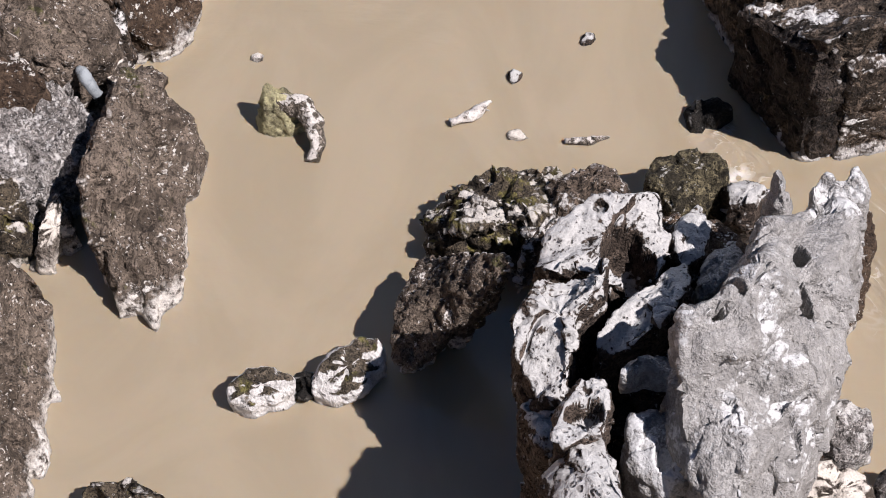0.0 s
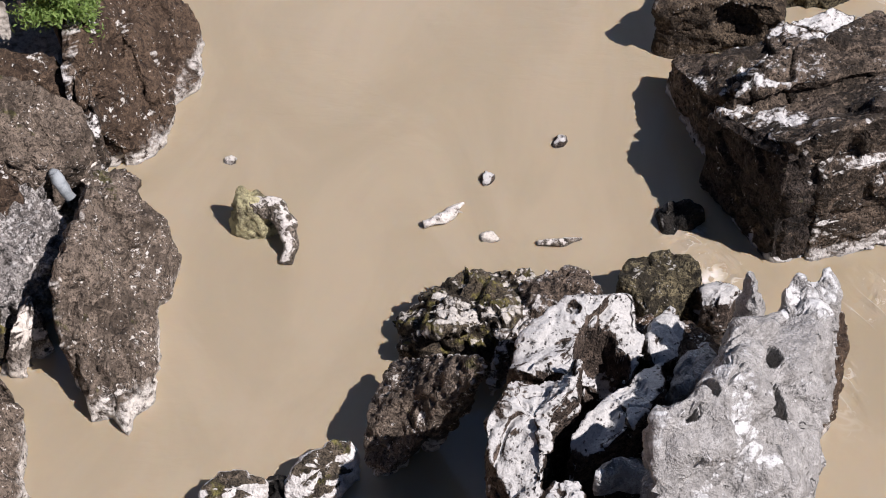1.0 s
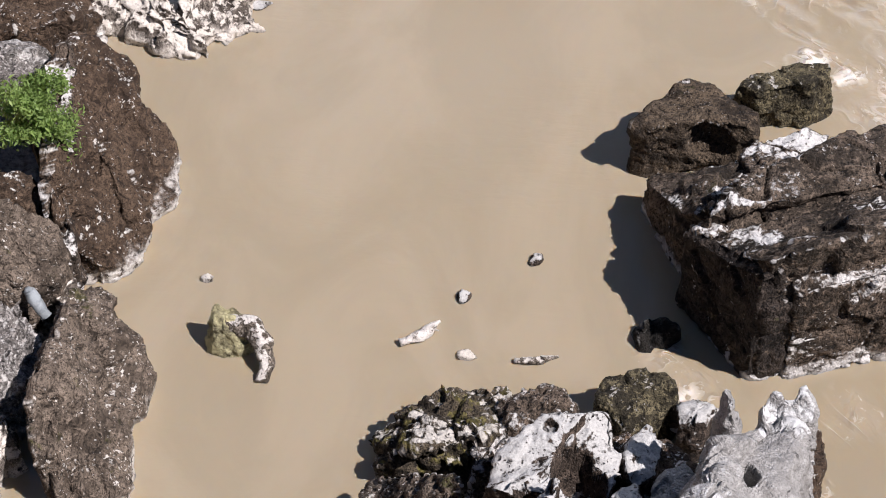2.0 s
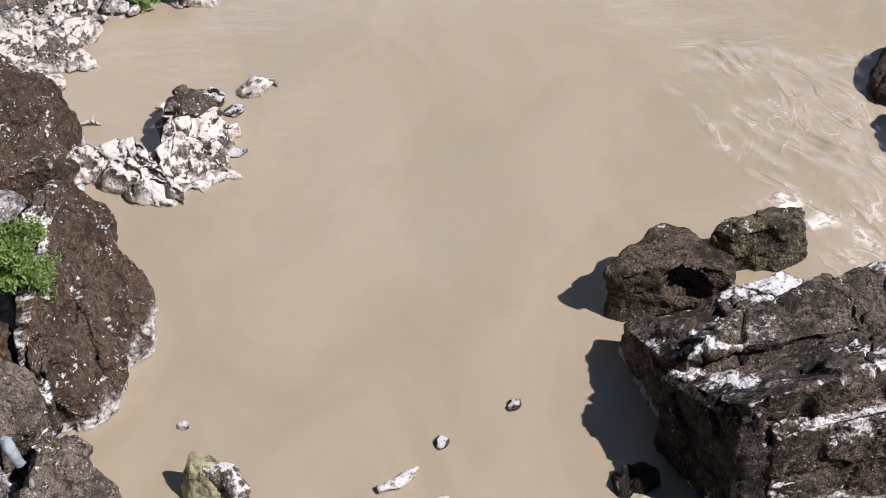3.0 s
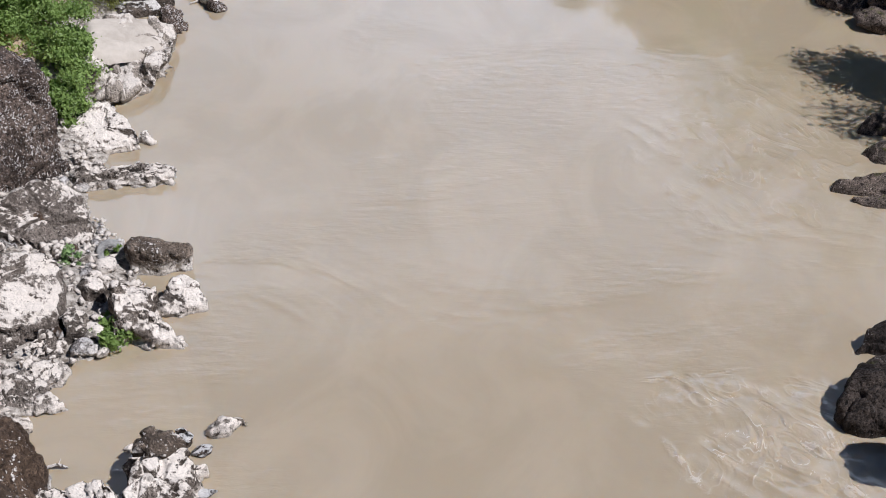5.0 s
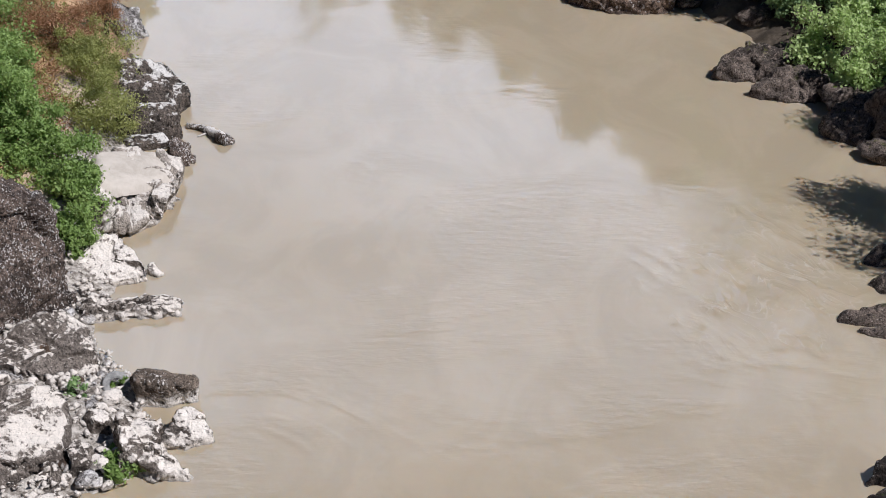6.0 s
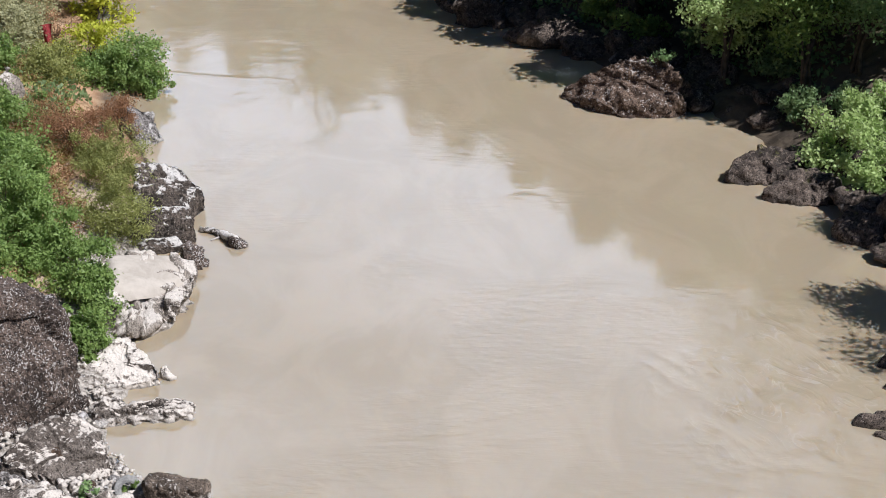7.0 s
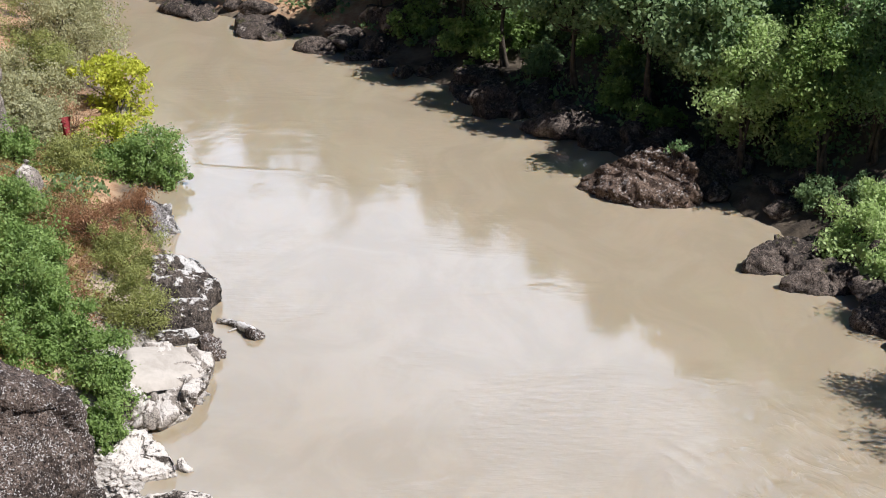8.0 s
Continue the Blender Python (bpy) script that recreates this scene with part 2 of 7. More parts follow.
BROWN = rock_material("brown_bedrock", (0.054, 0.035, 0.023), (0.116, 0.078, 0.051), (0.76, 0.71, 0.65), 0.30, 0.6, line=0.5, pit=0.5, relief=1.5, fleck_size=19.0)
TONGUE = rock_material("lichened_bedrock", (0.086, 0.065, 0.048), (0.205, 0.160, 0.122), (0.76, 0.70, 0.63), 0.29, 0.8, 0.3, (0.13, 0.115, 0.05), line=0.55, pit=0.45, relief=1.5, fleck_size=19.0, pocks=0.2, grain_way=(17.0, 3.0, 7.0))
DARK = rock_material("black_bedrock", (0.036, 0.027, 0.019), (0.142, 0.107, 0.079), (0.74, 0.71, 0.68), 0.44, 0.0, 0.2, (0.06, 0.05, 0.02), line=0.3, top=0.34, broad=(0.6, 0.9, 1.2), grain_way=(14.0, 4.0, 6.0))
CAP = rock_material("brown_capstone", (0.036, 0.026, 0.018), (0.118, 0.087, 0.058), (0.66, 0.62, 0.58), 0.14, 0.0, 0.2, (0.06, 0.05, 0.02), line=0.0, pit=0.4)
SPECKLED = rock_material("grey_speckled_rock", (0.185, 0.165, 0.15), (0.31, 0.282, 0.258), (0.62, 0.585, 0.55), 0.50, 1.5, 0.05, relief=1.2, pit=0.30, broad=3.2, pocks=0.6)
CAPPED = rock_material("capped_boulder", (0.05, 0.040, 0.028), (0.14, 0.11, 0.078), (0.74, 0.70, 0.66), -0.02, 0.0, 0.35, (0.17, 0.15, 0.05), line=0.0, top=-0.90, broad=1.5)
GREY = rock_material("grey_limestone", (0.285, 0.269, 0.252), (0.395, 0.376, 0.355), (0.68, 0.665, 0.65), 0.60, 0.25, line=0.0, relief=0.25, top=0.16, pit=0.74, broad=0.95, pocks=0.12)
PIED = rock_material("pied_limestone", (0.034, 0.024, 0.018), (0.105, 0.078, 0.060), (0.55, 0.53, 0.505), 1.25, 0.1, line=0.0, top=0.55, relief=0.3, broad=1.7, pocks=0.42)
MOSSY = rock_material("mossy_rock", (0.032, 0.025, 0.018), (0.10, 0.078, 0.052), (0.62, 0.57, 0.51), 0.66, 0.1, 0.5, (0.20, 0.17, 0.055), line=0.2, top=0.45, broad=(1.2, 2.6, 3.0))
OLIVE = rock_material("olive_wet_rock", (0.034, 0.028, 0.018), (0.150, 0.125, 0.072), (0.62, 0.58, 0.52), 0.26, 0.0, 0.22, (0.12, 0.105, 0.042), line=0.0)
WHITE = rock_material("silt_white_rock", (0.075, 0.058, 0.045), (0.23, 0.195, 0.162), (0.73, 0.655, 0.57), 1.08, 0.3, line=0.35, top=0.42, relief=0.55, pit=0.45, broad=2.2)
RUBBLE = rock_material("silty_rubble", (0.075, 0.06, 0.048), (0.21, 0.178, 0.148), (0.68, 0.61, 0.53), 0.90, 0.5, line=0.25, top=0.4, relief=0.6, broad=2.6)
LAYERED = rock_material("layered_rock", (0.045, 0.036, 0.029), (0.14, 0.112, 0.09), (0.66, 0.62, 0.57), 0.95, 0.5, line=0.0, top=0.55, fleck_size=20.0, broad=(1.6, 2.2, 2.2))
PEBBLY = rock_material("conglomerate", (0.052, 0.038, 0.030), (0.15, 0.112, 0.088), (0.64, 0.60, 0.56), 0.18, 1.7, line=0.0, fleck_size=24.0)
SAND = plain_material("dry_sand", (0.38, 0.335, 0.28), (0.50, 0.445, 0.38), 1.4, 0.95, 0.02, 0.1)
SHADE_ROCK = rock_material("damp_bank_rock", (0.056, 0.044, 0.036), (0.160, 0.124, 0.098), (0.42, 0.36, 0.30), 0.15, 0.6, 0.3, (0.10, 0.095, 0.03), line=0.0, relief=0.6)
WATER = water_material()
WOOD = plain_material("bleached_driftwood", (0.36, 0.31, 0.27), (0.62, 0.56, 0.50), 5.0, 0.85, 0.02)
BARK = plain_material("bark", (0.05, 0.04, 0.03), (0.12, 0.095, 0.07), 6.0, 0.9, 0.03)
LEAF_GREEN = leaf_material("green_leaves", (0.15, 0.23, 0.055), (0.38, 0.50, 0.15))
# darker leaf green that stands in for shade on the wooded bank
LEAF_SHADED = leaf_material("shaded_green_leaves", (0.13, 0.20, 0.085), (0.32, 0.42, 0.18))
LEAF_YELLOW = leaf_material("yellow_leaves", (0.42, 0.45, 0.03), (0.74, 0.74, 0.10))
LEAF_OLIVE = leaf_material("olive_leaves", (0.24, 0.26, 0.07), (0.48, 0.49, 0.17))
LEAF_GREYGREEN = leaf_material("grey_green_leaves", (0.33, 0.33, 0.17), (0.60, 0.57, 0.33))
LEAF_DRY = leaf_material("dry_brown_leaves", (0.24, 0.125, 0.06), (0.46, 0.27, 0.15), 0.1)
# lighter green: the weeds' own colour, and sun put into bank crowns
LEAF_BRIGHT = leaf_material("bright_leaves", (0.17, 0.28, 0.10), (0.43, 0.57, 0.25))
STRAW = leaf_material("straw", (0.42, 0.30, 0.13), (0.62, 0.47, 0.25), 0.1)
STUMP_WOOD = plain_material("mossy_yellow_wood", (0.055, 0.043, 0.03), (0.64, 0.58, 0.33), (3.6, 3.6, 4.2), 0.9, 0.06)
LIMB_WOOD = rock_material("bleached_limb", (0.10, 0.08, 0.06), (0.26, 0.22, 0.18), (0.72, 0.66, 0.60), 0.82, 0.3, line=0.0, relief=0.9)
BRUSH = leaf_material("grey_dry_brush", (0.16, 0.13, 0.10), (0.34, 0.30, 0.25), 0.1)
MOUND = rock_material("brush_rock", (0.075, 0.050, 0.036), (0.185, 0.128, 0.092), (0.50, 0.45, 0.41), 0.24, 1.4, line=0.0, relief=0.6, fleck_size=14.0)
SILTY = rock_material("silty_ledge_rock", (0.20, 0.168, 0.138), (0.36, 0.312, 0.26), (0.65, 0.585, 0.51), 1.0, 0.4, line=0.2, top=0.4, relief=0.6, pit=0.55, broad=2.0)
SLAB = rock_material("silt_filmed_slab", (0.09, 0.072, 0.058), (0.20, 0.168, 0.14), (0.68, 0.61, 0.53), 0.86, 0.4, line=0.35, top=0.42, relief=0.6, pit=0.5, broad=1.0)
# near-black: tone of the small dark stone, painted shade on the pool stone
BLACK_STONE = rock_material("dark_and_shaded_stone", (0.010, 0.009, 0.008), (0.026, 0.022, 0.018), (0.4, 0.38, 0.35), 0.0, 0.0, line=0.0, relief=0.6)
# black of the wet shore boulders, also painted shade for the cliff's left side
BLACK = rock_material("wet_and_shaded_bedrock", (0.016, 0.012, 0.010), (0.058, 0.044, 0.035), (0.5, 0.47, 0.44), 0.08, 0.0, 0.2, (0.05, 0.045, 0.02), line=0.0)
CRUSTED = rock_material("crusted_bed", (0.034, 0.025, 0.018), (0.135, 0.101, 0.075), (0.72, 0.68, 0.64), 0.66, 0.3, 0.2, (0.08, 0.065, 0.025), line=0.35, top=0.16, broad=(0.55, 0.9, 1.2))
LEAF_PALE = leaf_material("pale_leaves", (0.30, 0.40, 0.12), (0.62, 0.74, 0.32))

# ---------------------------------------------------------------- noise on arrays
def hashed(ix, iy, iz, salt):
    h = (ix.astype(np.int64) * 374761393 + iy.astype(np.int64) * 668265263 + iz.astype(np.int64) * 2147483647 + salt * 1274126177) & 0xFFFFFFFF
    h = ((h ^ (h >> 13)) * 1274126177) & 0xFFFFFFFF
    return ((h ^ (h >> 16)) & 0xFFFF) / 65535.0


def smooth_noise(p, salt=0):
    """Value noise in -1..1 at an n x 3 array."""
    i = np.floor(p)
    f = p - i
    f = f * f * f * (f * (f * 6 - 15) + 10)
    total = np.zeros(len(p))
    for dx in (0, 1):
        for dy in (0, 1):
            for dz in (0, 1):
                w = (f[:, 0] if dx else 1 - f[:, 0]) * (f[:, 1] if dy else 1 - f[:, 1]) * (f[:, 2] if dz else 1 - f[:, 2])
                total += w * hashed(i[:, 0] + dx, i[:, 1] + dy, i[:, 2] + dz, salt)
    return total * 2 - 1


def fractal(p, octaves=4, salt=0):
    total, amp = np.zeros(len(p)), 1.0
    for k in range(octaves):
        total += amp * smooth_noise(p * 2.03 ** k + 17.3 * k, salt + k)
        amp *= 0.5
    return total


def cell_distances(p, salt=0):
    """Distances to the nearest and the second nearest of one scattered point per unit cell."""
    i = np.floor(p)
    near, second, seat = np.full(len(p), 9.0), np.full(len(p), 9.0), np.zeros_like(p)
    for dx in (-1, 0, 1):
        for dy in (-1, 0, 1):
            for dz in (-1, 0, 1):
                c = i + (dx, dy, dz)
                q = c + np.stack([hashed(c[:, 0], c[:, 1], c[:, 2], salt + k) for k in (11, 12, 13)], 1)
                d = np.sqrt(((q - p) ** 2).sum(1))
                second = np.where(d < near, near, np.minimum(second, d))
                seat = np.where((d < near)[:, None], q, seat)
                near = np.minimum(near, d)
    return near, second, seat


def chips(p, cell, salt):
    """Broken facets: a plane of its own lean in every cell."""
    warped = p / cell + 0.18 * np.stack([smooth_noise(p / cell * 2.2, salt + 80 + k) for k in range(3)], 1)
    near, second, seat = cell_distances(warped, salt)
    lean = np.stack([hashed(np.floor(seat[:, 0] * 64), np.floor(seat[:, 1] * 64), np.floor(seat[:, 2] * 64), salt + k) for k in range(4)], 1) - 0.5
    return ((warped - seat) * lean[:, :3] * 2).sum(1) * cell + 0.5 * cell * lean[:, 3], second - near


# ---------------------------------------------------------------- building helpers
def mesh_object(name, verts, faces, material, smooth=True):
    me = bpy.data.meshes.new(name)
    me.from_pydata([tuple(v) for v in verts], [], [tuple(f) for f in faces])
    me.materials.append(material)
    if smooth:
        me.polygons.foreach_set("use_smooth", [True] * len(me.polygons))
    me.update()
    return new(name, me)


def child(name, verts, faces, material, parent, label="", smooth=True):
    ob = mesh_object(name, verts, faces, material, smooth)
    ob.parent = parent
    return tagged(ob, label)


# per style: waves (length, height), cracks (cell, width, depth), pits (cell, radius, depth), beds (thickness, depth), edge softness
STYLES = {
    "bedrock": dict(fine=((0.35, 0.05), (0.14, 0.018)), waves=((1.3, 0.07), (0.42, 0.045), (0.14, 0.010)), chips=((1.1, 0.12), (0.32, 0.07)), cracks=(1.6, 0.035, 0.08), pits=(0.22, 0.33, 0.03), beds=(0, 0), soft=1, cuts=6, corner=0.15),
    "pitted": dict(fine=((0.22, 0.08), (0.10, 0.03)), waves=((1.1, 0.08), (0.4, 0.04), (0.11, 0.015)), chips=((0.6, 0.16), (0.22, 0.12), (0.11, 0.08)), cracks=(0.9, 0.06, 0.10), pits=(0.17, 0.46, 0.075), beds=(0, 0), soft=1, cuts=5, corner=0.2),
    "sculpted": dict(fine=((0.30, -0.03), (0.11, 0.014)), waves=((1.3, 0.05), (0.42, 0.03), (0.13, 0.012), (0.05, 0.005)), chips=((0.9, 0.10), (0.33, 0.06), (0.13, 0.05)), cracks=(1.1, 0.03, 0.09), pits=(0.15, 0.36, 0.045), beds=(0, 0), soft=0, cuts=4, corner=0.10),
    "monolith": dict(fine=((0.55, -0.07), (0.2, -0.012), (0.08, 0.007)), waves=((1.0, 0.13), (0.4, 0.035), (0.12, 0.010), (0.05, 0.005)), chips=((0.75, 0.17), (0.28, 0.045)), cracks=(1.3, 0.03, 0.10), pits=(0.19, 0.28, 0.04), beds=(0, 0), soft=1, cuts=4, corner=0.10),
    "honeycomb": dict(fine=((0.20, 0.03), (0.08, 0.012)), waves=((1.1, 0.04), (0.35, 0.02), (0.10, 0.010)), chips=((0.7, 0.06), (0.25, 0.03)), cracks=(0.9, 0.03, 0.05), pits=(0.12, 0.47, 0.075), everywhere=0.6, beds=(0, 0), soft=1, cuts=3, corner=0.2),
    "fluted": dict(fine=((0.30, 0.04), (0.12, 0.018)), waves=((1.3, 0.05), (0.42, 0.03), (0.14, 0.010)), chips=((1.0, 0.08), (0.3, 0.05)), cracks=(1.6, 0.03, 0.06), pits=(0.20, 0.33, 0.03), flutes=((-0.12, 0.99), 0.30, 0.10), beds=(0, 0), soft=1, cuts=4, corner=0.12),
    "bedded": dict(fine=((0.45, 0.04), (0.10, 0.018)), waves=((1.5, 0.05), (0.4, 0.025), (0.12, 0.012)), chips=((0.95, 0.09), (0.34, 0.05)), cracks=(1.9, 0.035, 0.13), pits=(0.3, 0.25, 0.03), beds=(0.9, 0.035), soft=0, cuts=0, corner=0.06),
    "rubble": dict(fine=((0.3, 0.02), (0.12, 0.012)), waves=((0.8, 0.05), (0.3, 0.012)), chips=((0.9, 0.30), (0.36, 0.10)), cracks=(1.3, 0.04, 0.06), pits=(0.2, 0.3, 0.03), beds=(0, 0), soft=0, cuts=16, corner=0.06),
    "crag": dict(fine=((0.30, 0.035), (0.10, 0.012)), waves=((0.6, 0.05), (0.2, 0.015), (0.07, 0.006)), chips=((0.55, 0.26), (0.22, 0.08)), cracks=(0.75, 0.04, 0.08), pits=(0.2, 0.3, 0.02), beds=(0, 0), soft=0, cuts=6, corner=0.08),
    "shaly": dict(fine=((0.4, 0.06), (0.15, 0.03)), waves=((1.2, 0.06), (0.4, 0.04), (0.14, 0.02)), chips=((0.7, 0.12), (0.25, 0.10)), cracks=(1.3, 0.03, 0.06), pits=(0.2, 0.3, 0.03), beds=(0.36, 0.08), dip=(0.55, 0.62, 0.55), soft=1, cuts=2, corner=0.06),
    "pebbly": dict(fine=((0.3, 0.04), (0.09, 0.03)), waves=((1.4, 0.10), (0.5, 0.05), (0.12, 0.02)), chips=((1.2, 0.15), (0.3, 0.10)), cracks=(2.0, 0.03, 0.06), pits=(0.20, 0.42, -0.055), beds=(0, 0), soft=2, cuts=5, corner=0.25),
    "block": dict(fine=((0.4, 0.03), (0.10, 0.018)), waves=((0.9, 0.03), (0.35, 0.018), (0.11, 0.010)), chips=((0.9, 0.11), (0.3, 0.06)), cracks=(1.3, 0.03, 0.05), pits=(0.3, 0.25, 0.02), beds=(0, 0), soft=0, cuts=3, corner=0.07),
}


def lump(rim, crown, flare, style, salt, res, holes=(), sink=-0.5):
    """One stone mass: a top inside the rim, rising by crown to its middle, and sides that flare out down to the sink level."""
    rim = np.array(rim, float)
    area = np.sum(rim[:, 0] * np.roll(rim[:, 1], -1) - np.roll(rim[:, 0], -1) * rim[:, 1])
    if area < 0:
        rim = rim[::-1]
    for _ in range(1):      # cut the corners once
        nxt = np.roll(rim, -1, 0)
        cut = STYLES[style]["corner"]
        rim = np.stack([(1 - cut) * rim + cut * nxt, cut * rim + (1 - cut) * nxt], 1).reshape(-1, 3)
    step = np.linalg.norm(np.roll(rim, -1, 0) - rim, axis=1)
    along = np.concatenate([[0], np.cumsum(step)])
    count = int(np.clip(along[-1] / res, 20, 460))
    at = np.linspace(0, along[-1], count, endpoint=False)
    loop = np.concatenate([rim, rim[:1]])
    ring = np.stack([np.interp(at, along, loop[:, k]) for k in range(3)], 1)
    middle = ring.mean(0)
    reach = np.linalg.norm(ring[:, :2] - middle[:2], axis=1).mean()
    tops = int(np.clip(reach / res, 5, 110))
    sides = int(np.clip((ring[:, 2].mean() - sink) / res, 5, 100))
    rows = []
    away = ring - middle
    away[:, 2] = 0
    away /= np.linalg.norm(away, axis=1)[:, None] + 1e-9
    for s in np.linspace(1.0 / tops, 1, tops):
        p = middle + (ring - middle) * s
        p[:, 2] = middle[2] + (ring[:, 2] - middle[2]) * s + crown * (1 - s ** 2.2)
        rows.append(p)
    for k in np.linspace(0, 1, sides + 1)[1:]:
        p = ring + away * (flare * k ** 1.2)
        p[:, 2] = ring[:, 2] * (1 - k) + sink * k
        rows.append(p)
    grid = np.array(rows)
    kind = STYLES[style]
    for _ in range(kind["soft"]):
        grid[1:-1] = 0.5 * grid[1:-1] + 0.25 * (grid[:-2] + grid[2:])
        grid[:, :] = 0.6 * grid + 0.2 * (np.roll(grid, 1, 1) + np.roll(grid, -1, 1))
    dr = np.gradient(grid, axis=0)
    da = np.roll(grid, -1, 1) - np.roll(grid, 1, 1)
    normal = np.cross(dr, da)
    normal /= np.linalg.norm(normal, axis=2)[:, :, None] + 1e-9
    flat, nrm = grid.reshape(-1, 3), normal.reshape(-1, 3)
    size = min(1.0, reach / 1.0 + 0.15)
    # a few flat cuts through the mass
    rng = np.random.RandomState(salt)
    hub = middle * (1, 1, 0.5)
    for _ in range(kind["cuts"]):
        way = rng.normal(size=3) * (1, 1, 0.8)
        way[2] = abs(way[2])
        way /= np.linalg.norm(way)
        far = (flat - hub) @ way
        over = np.maximum(far - far.max() * (0.86 + 0.12 * rng.rand()), 0)
        flat = flat - over[:, None] * way * 0.85
    push = np.zeros(len(flat))
    for k, (length, heightm) in enumerate(kind["waves"]):
        push += heightm * (size if k == 0 else 1.0) * fractal(flat / length, 2, salt + 5 * k)
    push += (0.0 if style in ("bedded", "sculpted") else 0.04) * size * (1 - 2 * np.abs(smooth_noise(flat / 0.6, salt + 40)))
    for cell, amount in kind["chips"]:
        broken, gap = chips(flat, cell * max(size, 0.45), salt + int(cell * 100))
        push += amount * broken
    # knobbly (positive) or scalloped (negative) fine relief with sharp creases
    for length, heightm in kind["fine"]:
        push += heightm * (np.abs(smooth_noise(flat / length, salt + 33)) + 0.5 * np.abs(smooth_noise(flat / length * 2.1 + 7, salt + 34)) - 0.4)
    cell, width, depth = kind["cracks"]
    warped = flat / cell + 0.25 * np.stack([smooth_noise(flat / 0.5, salt + 60 + k) for k in range(3)], 1)
    near, second, _ = cell_distances(warped, salt)
    push -= depth * size * np.clip(1 - (second - near) / (width / cell * 2.2), 0, 1) ** 1.3
    cell, radius, depth = kind["pits"]
    if res < 0.09:
        near, _, _ = cell_distances(flat / cell, salt + 3)
        where = np.clip(1.6 * smooth_noise(flat / 0.9, salt + 9) + 0.5 + kind.get("everywhere", 0.0), 0, 1)
        push -= depth * where * np.clip(1 - (near / radius) ** 2, 0, 1) ** 0.7
    thick, depth = kind["beds"]
    if "dip" in kind:      # steeply tilted thin beds
        level = (flat @ np.array(kind["dip"])) / thick + 0.35 * smooth_noise(flat / 0.8, salt + 70)
        push += depth * (2 * np.abs(level - np.floor(level) - 0.5) - 0.5) + depth * (hashed(np.floor(level), np.floor(level) * 0, np.floor(level) * 0, salt) - 0.5)
    elif thick:
        level = flat[:, 2] / thick + 0.25 * smooth_noise(flat / 1.7, salt + 70)
        part = level - np.floor(level)
        notch = np.clip((np.abs(part - 0.5) - 0.42) / 0.08, 0, 1)
        offset = hashed(np.floor(level), np.floor(level) * 0, np.floor(level) * 0, salt) - 0.5
        push += (1 - np.abs(nrm[:, 2])) * (2.0 * depth * offset - 0.8 * depth * notch)
    flat = flat + nrm * push[:, None]
    if "flutes" in kind:      # long ribs that run down the dip of the rock
        (dx, dy), spacing, heightm = kind["flutes"]
        across, down = flat[:, 0] * dy - flat[:, 1] * dx, flat[:, 0] * dx + flat[:, 1] * dy
        q = np.stack([across / spacing + 0.5 * smooth_noise(flat / 0.7, salt + 90), down / 1.3, flat[:, 2] / 0.9], 1)
        rib = 1 - np.abs(smooth_noise(q, salt + 91)) * 1.6 + 0.45 * (1 - np.abs(smooth_noise(q * 2.3, salt + 92)) * 1.6)
        flat = flat + nrm * (heightm * (rib - 0.7))[:, None]
    for x, y, z, radius, depth, *shape in holes:
        # a bowl with a sharp lip; with a shape (stretch, turn) it is a slot sunk straight down
        off = flat - (x, y, z)
        if shape:
            c, s = math.cos(shape[1]), math.sin(shape[1])
            off = np.stack([off[:, 0] * c + off[:, 1] * s, (-off[:, 0] * s + off[:, 1] * c) / shape[0], off[:, 2] * 0.3], 1)
        d = np.linalg.norm(off, axis=1) * (1 + 0.22 * smooth_noise(flat / 0.22, salt + 50))
        way = np.array([(0.0, 0.0, 1.0)]) if shape else nrm
        flat = flat - way * (depth * np.clip(1 - (d / radius) ** 2, 0, 1) ** 0.38)[:, None]
    n_rows, n_cols = grid.shape[:2]
    verts = np.concatenate([flat, [flat[:n_cols].mean(0)]])
    i, j = np.meshgrid(np.arange(n_rows - 1), np.arange(n_cols), indexing="ij")
    a = (i * n_cols + j).ravel()
    b = (i * n_cols + (j + 1) % n_cols).ravel()
    quads = np.stack([a, a + n_cols, b + n_cols, b], 1).tolist()
    centre = n_rows * n_cols
    quads += [(centre, k, (k + 1) % n_cols) for k in range(n_cols)]
    return verts, quads


def rock(name, label, material, style, lumps, res=0.03, group="", category="rock", parts=(), holes=(), sink=-0.5):
    """A rock of one or more grown-together masses, each (rim, crown, flare); several masses become its parts."""
    mats = material if isinstance(material, tuple) else (material,) * len(lumps)
    salt = int(abs(lumps[0][0][0][0] * 131 + lumps[0][0][0][1] * 57)) % 997
    made = [lump(rim, crown, flare, style, salt + 101 * k, res, holes, sink) for k, (rim, crown, flare) in enumerate(lumps)]
    every = np.concatenate([v for v, _ in made])
    foot = np.array([every[:, 0].mean(), every[:, 1].mean(), 0.0])
    if len(made) == 1:
        ob = mesh_object(name, every - foot, made[0][1], mats[0])
    else:
        ob = new(name)
        for k, (v, f) in enumerate(made):
            child(parts[k] if k < len(parts) else "mass", v - foot, f, mats[k], ob)
    ob.location = foot
    return tagged(ob, label, category, group)


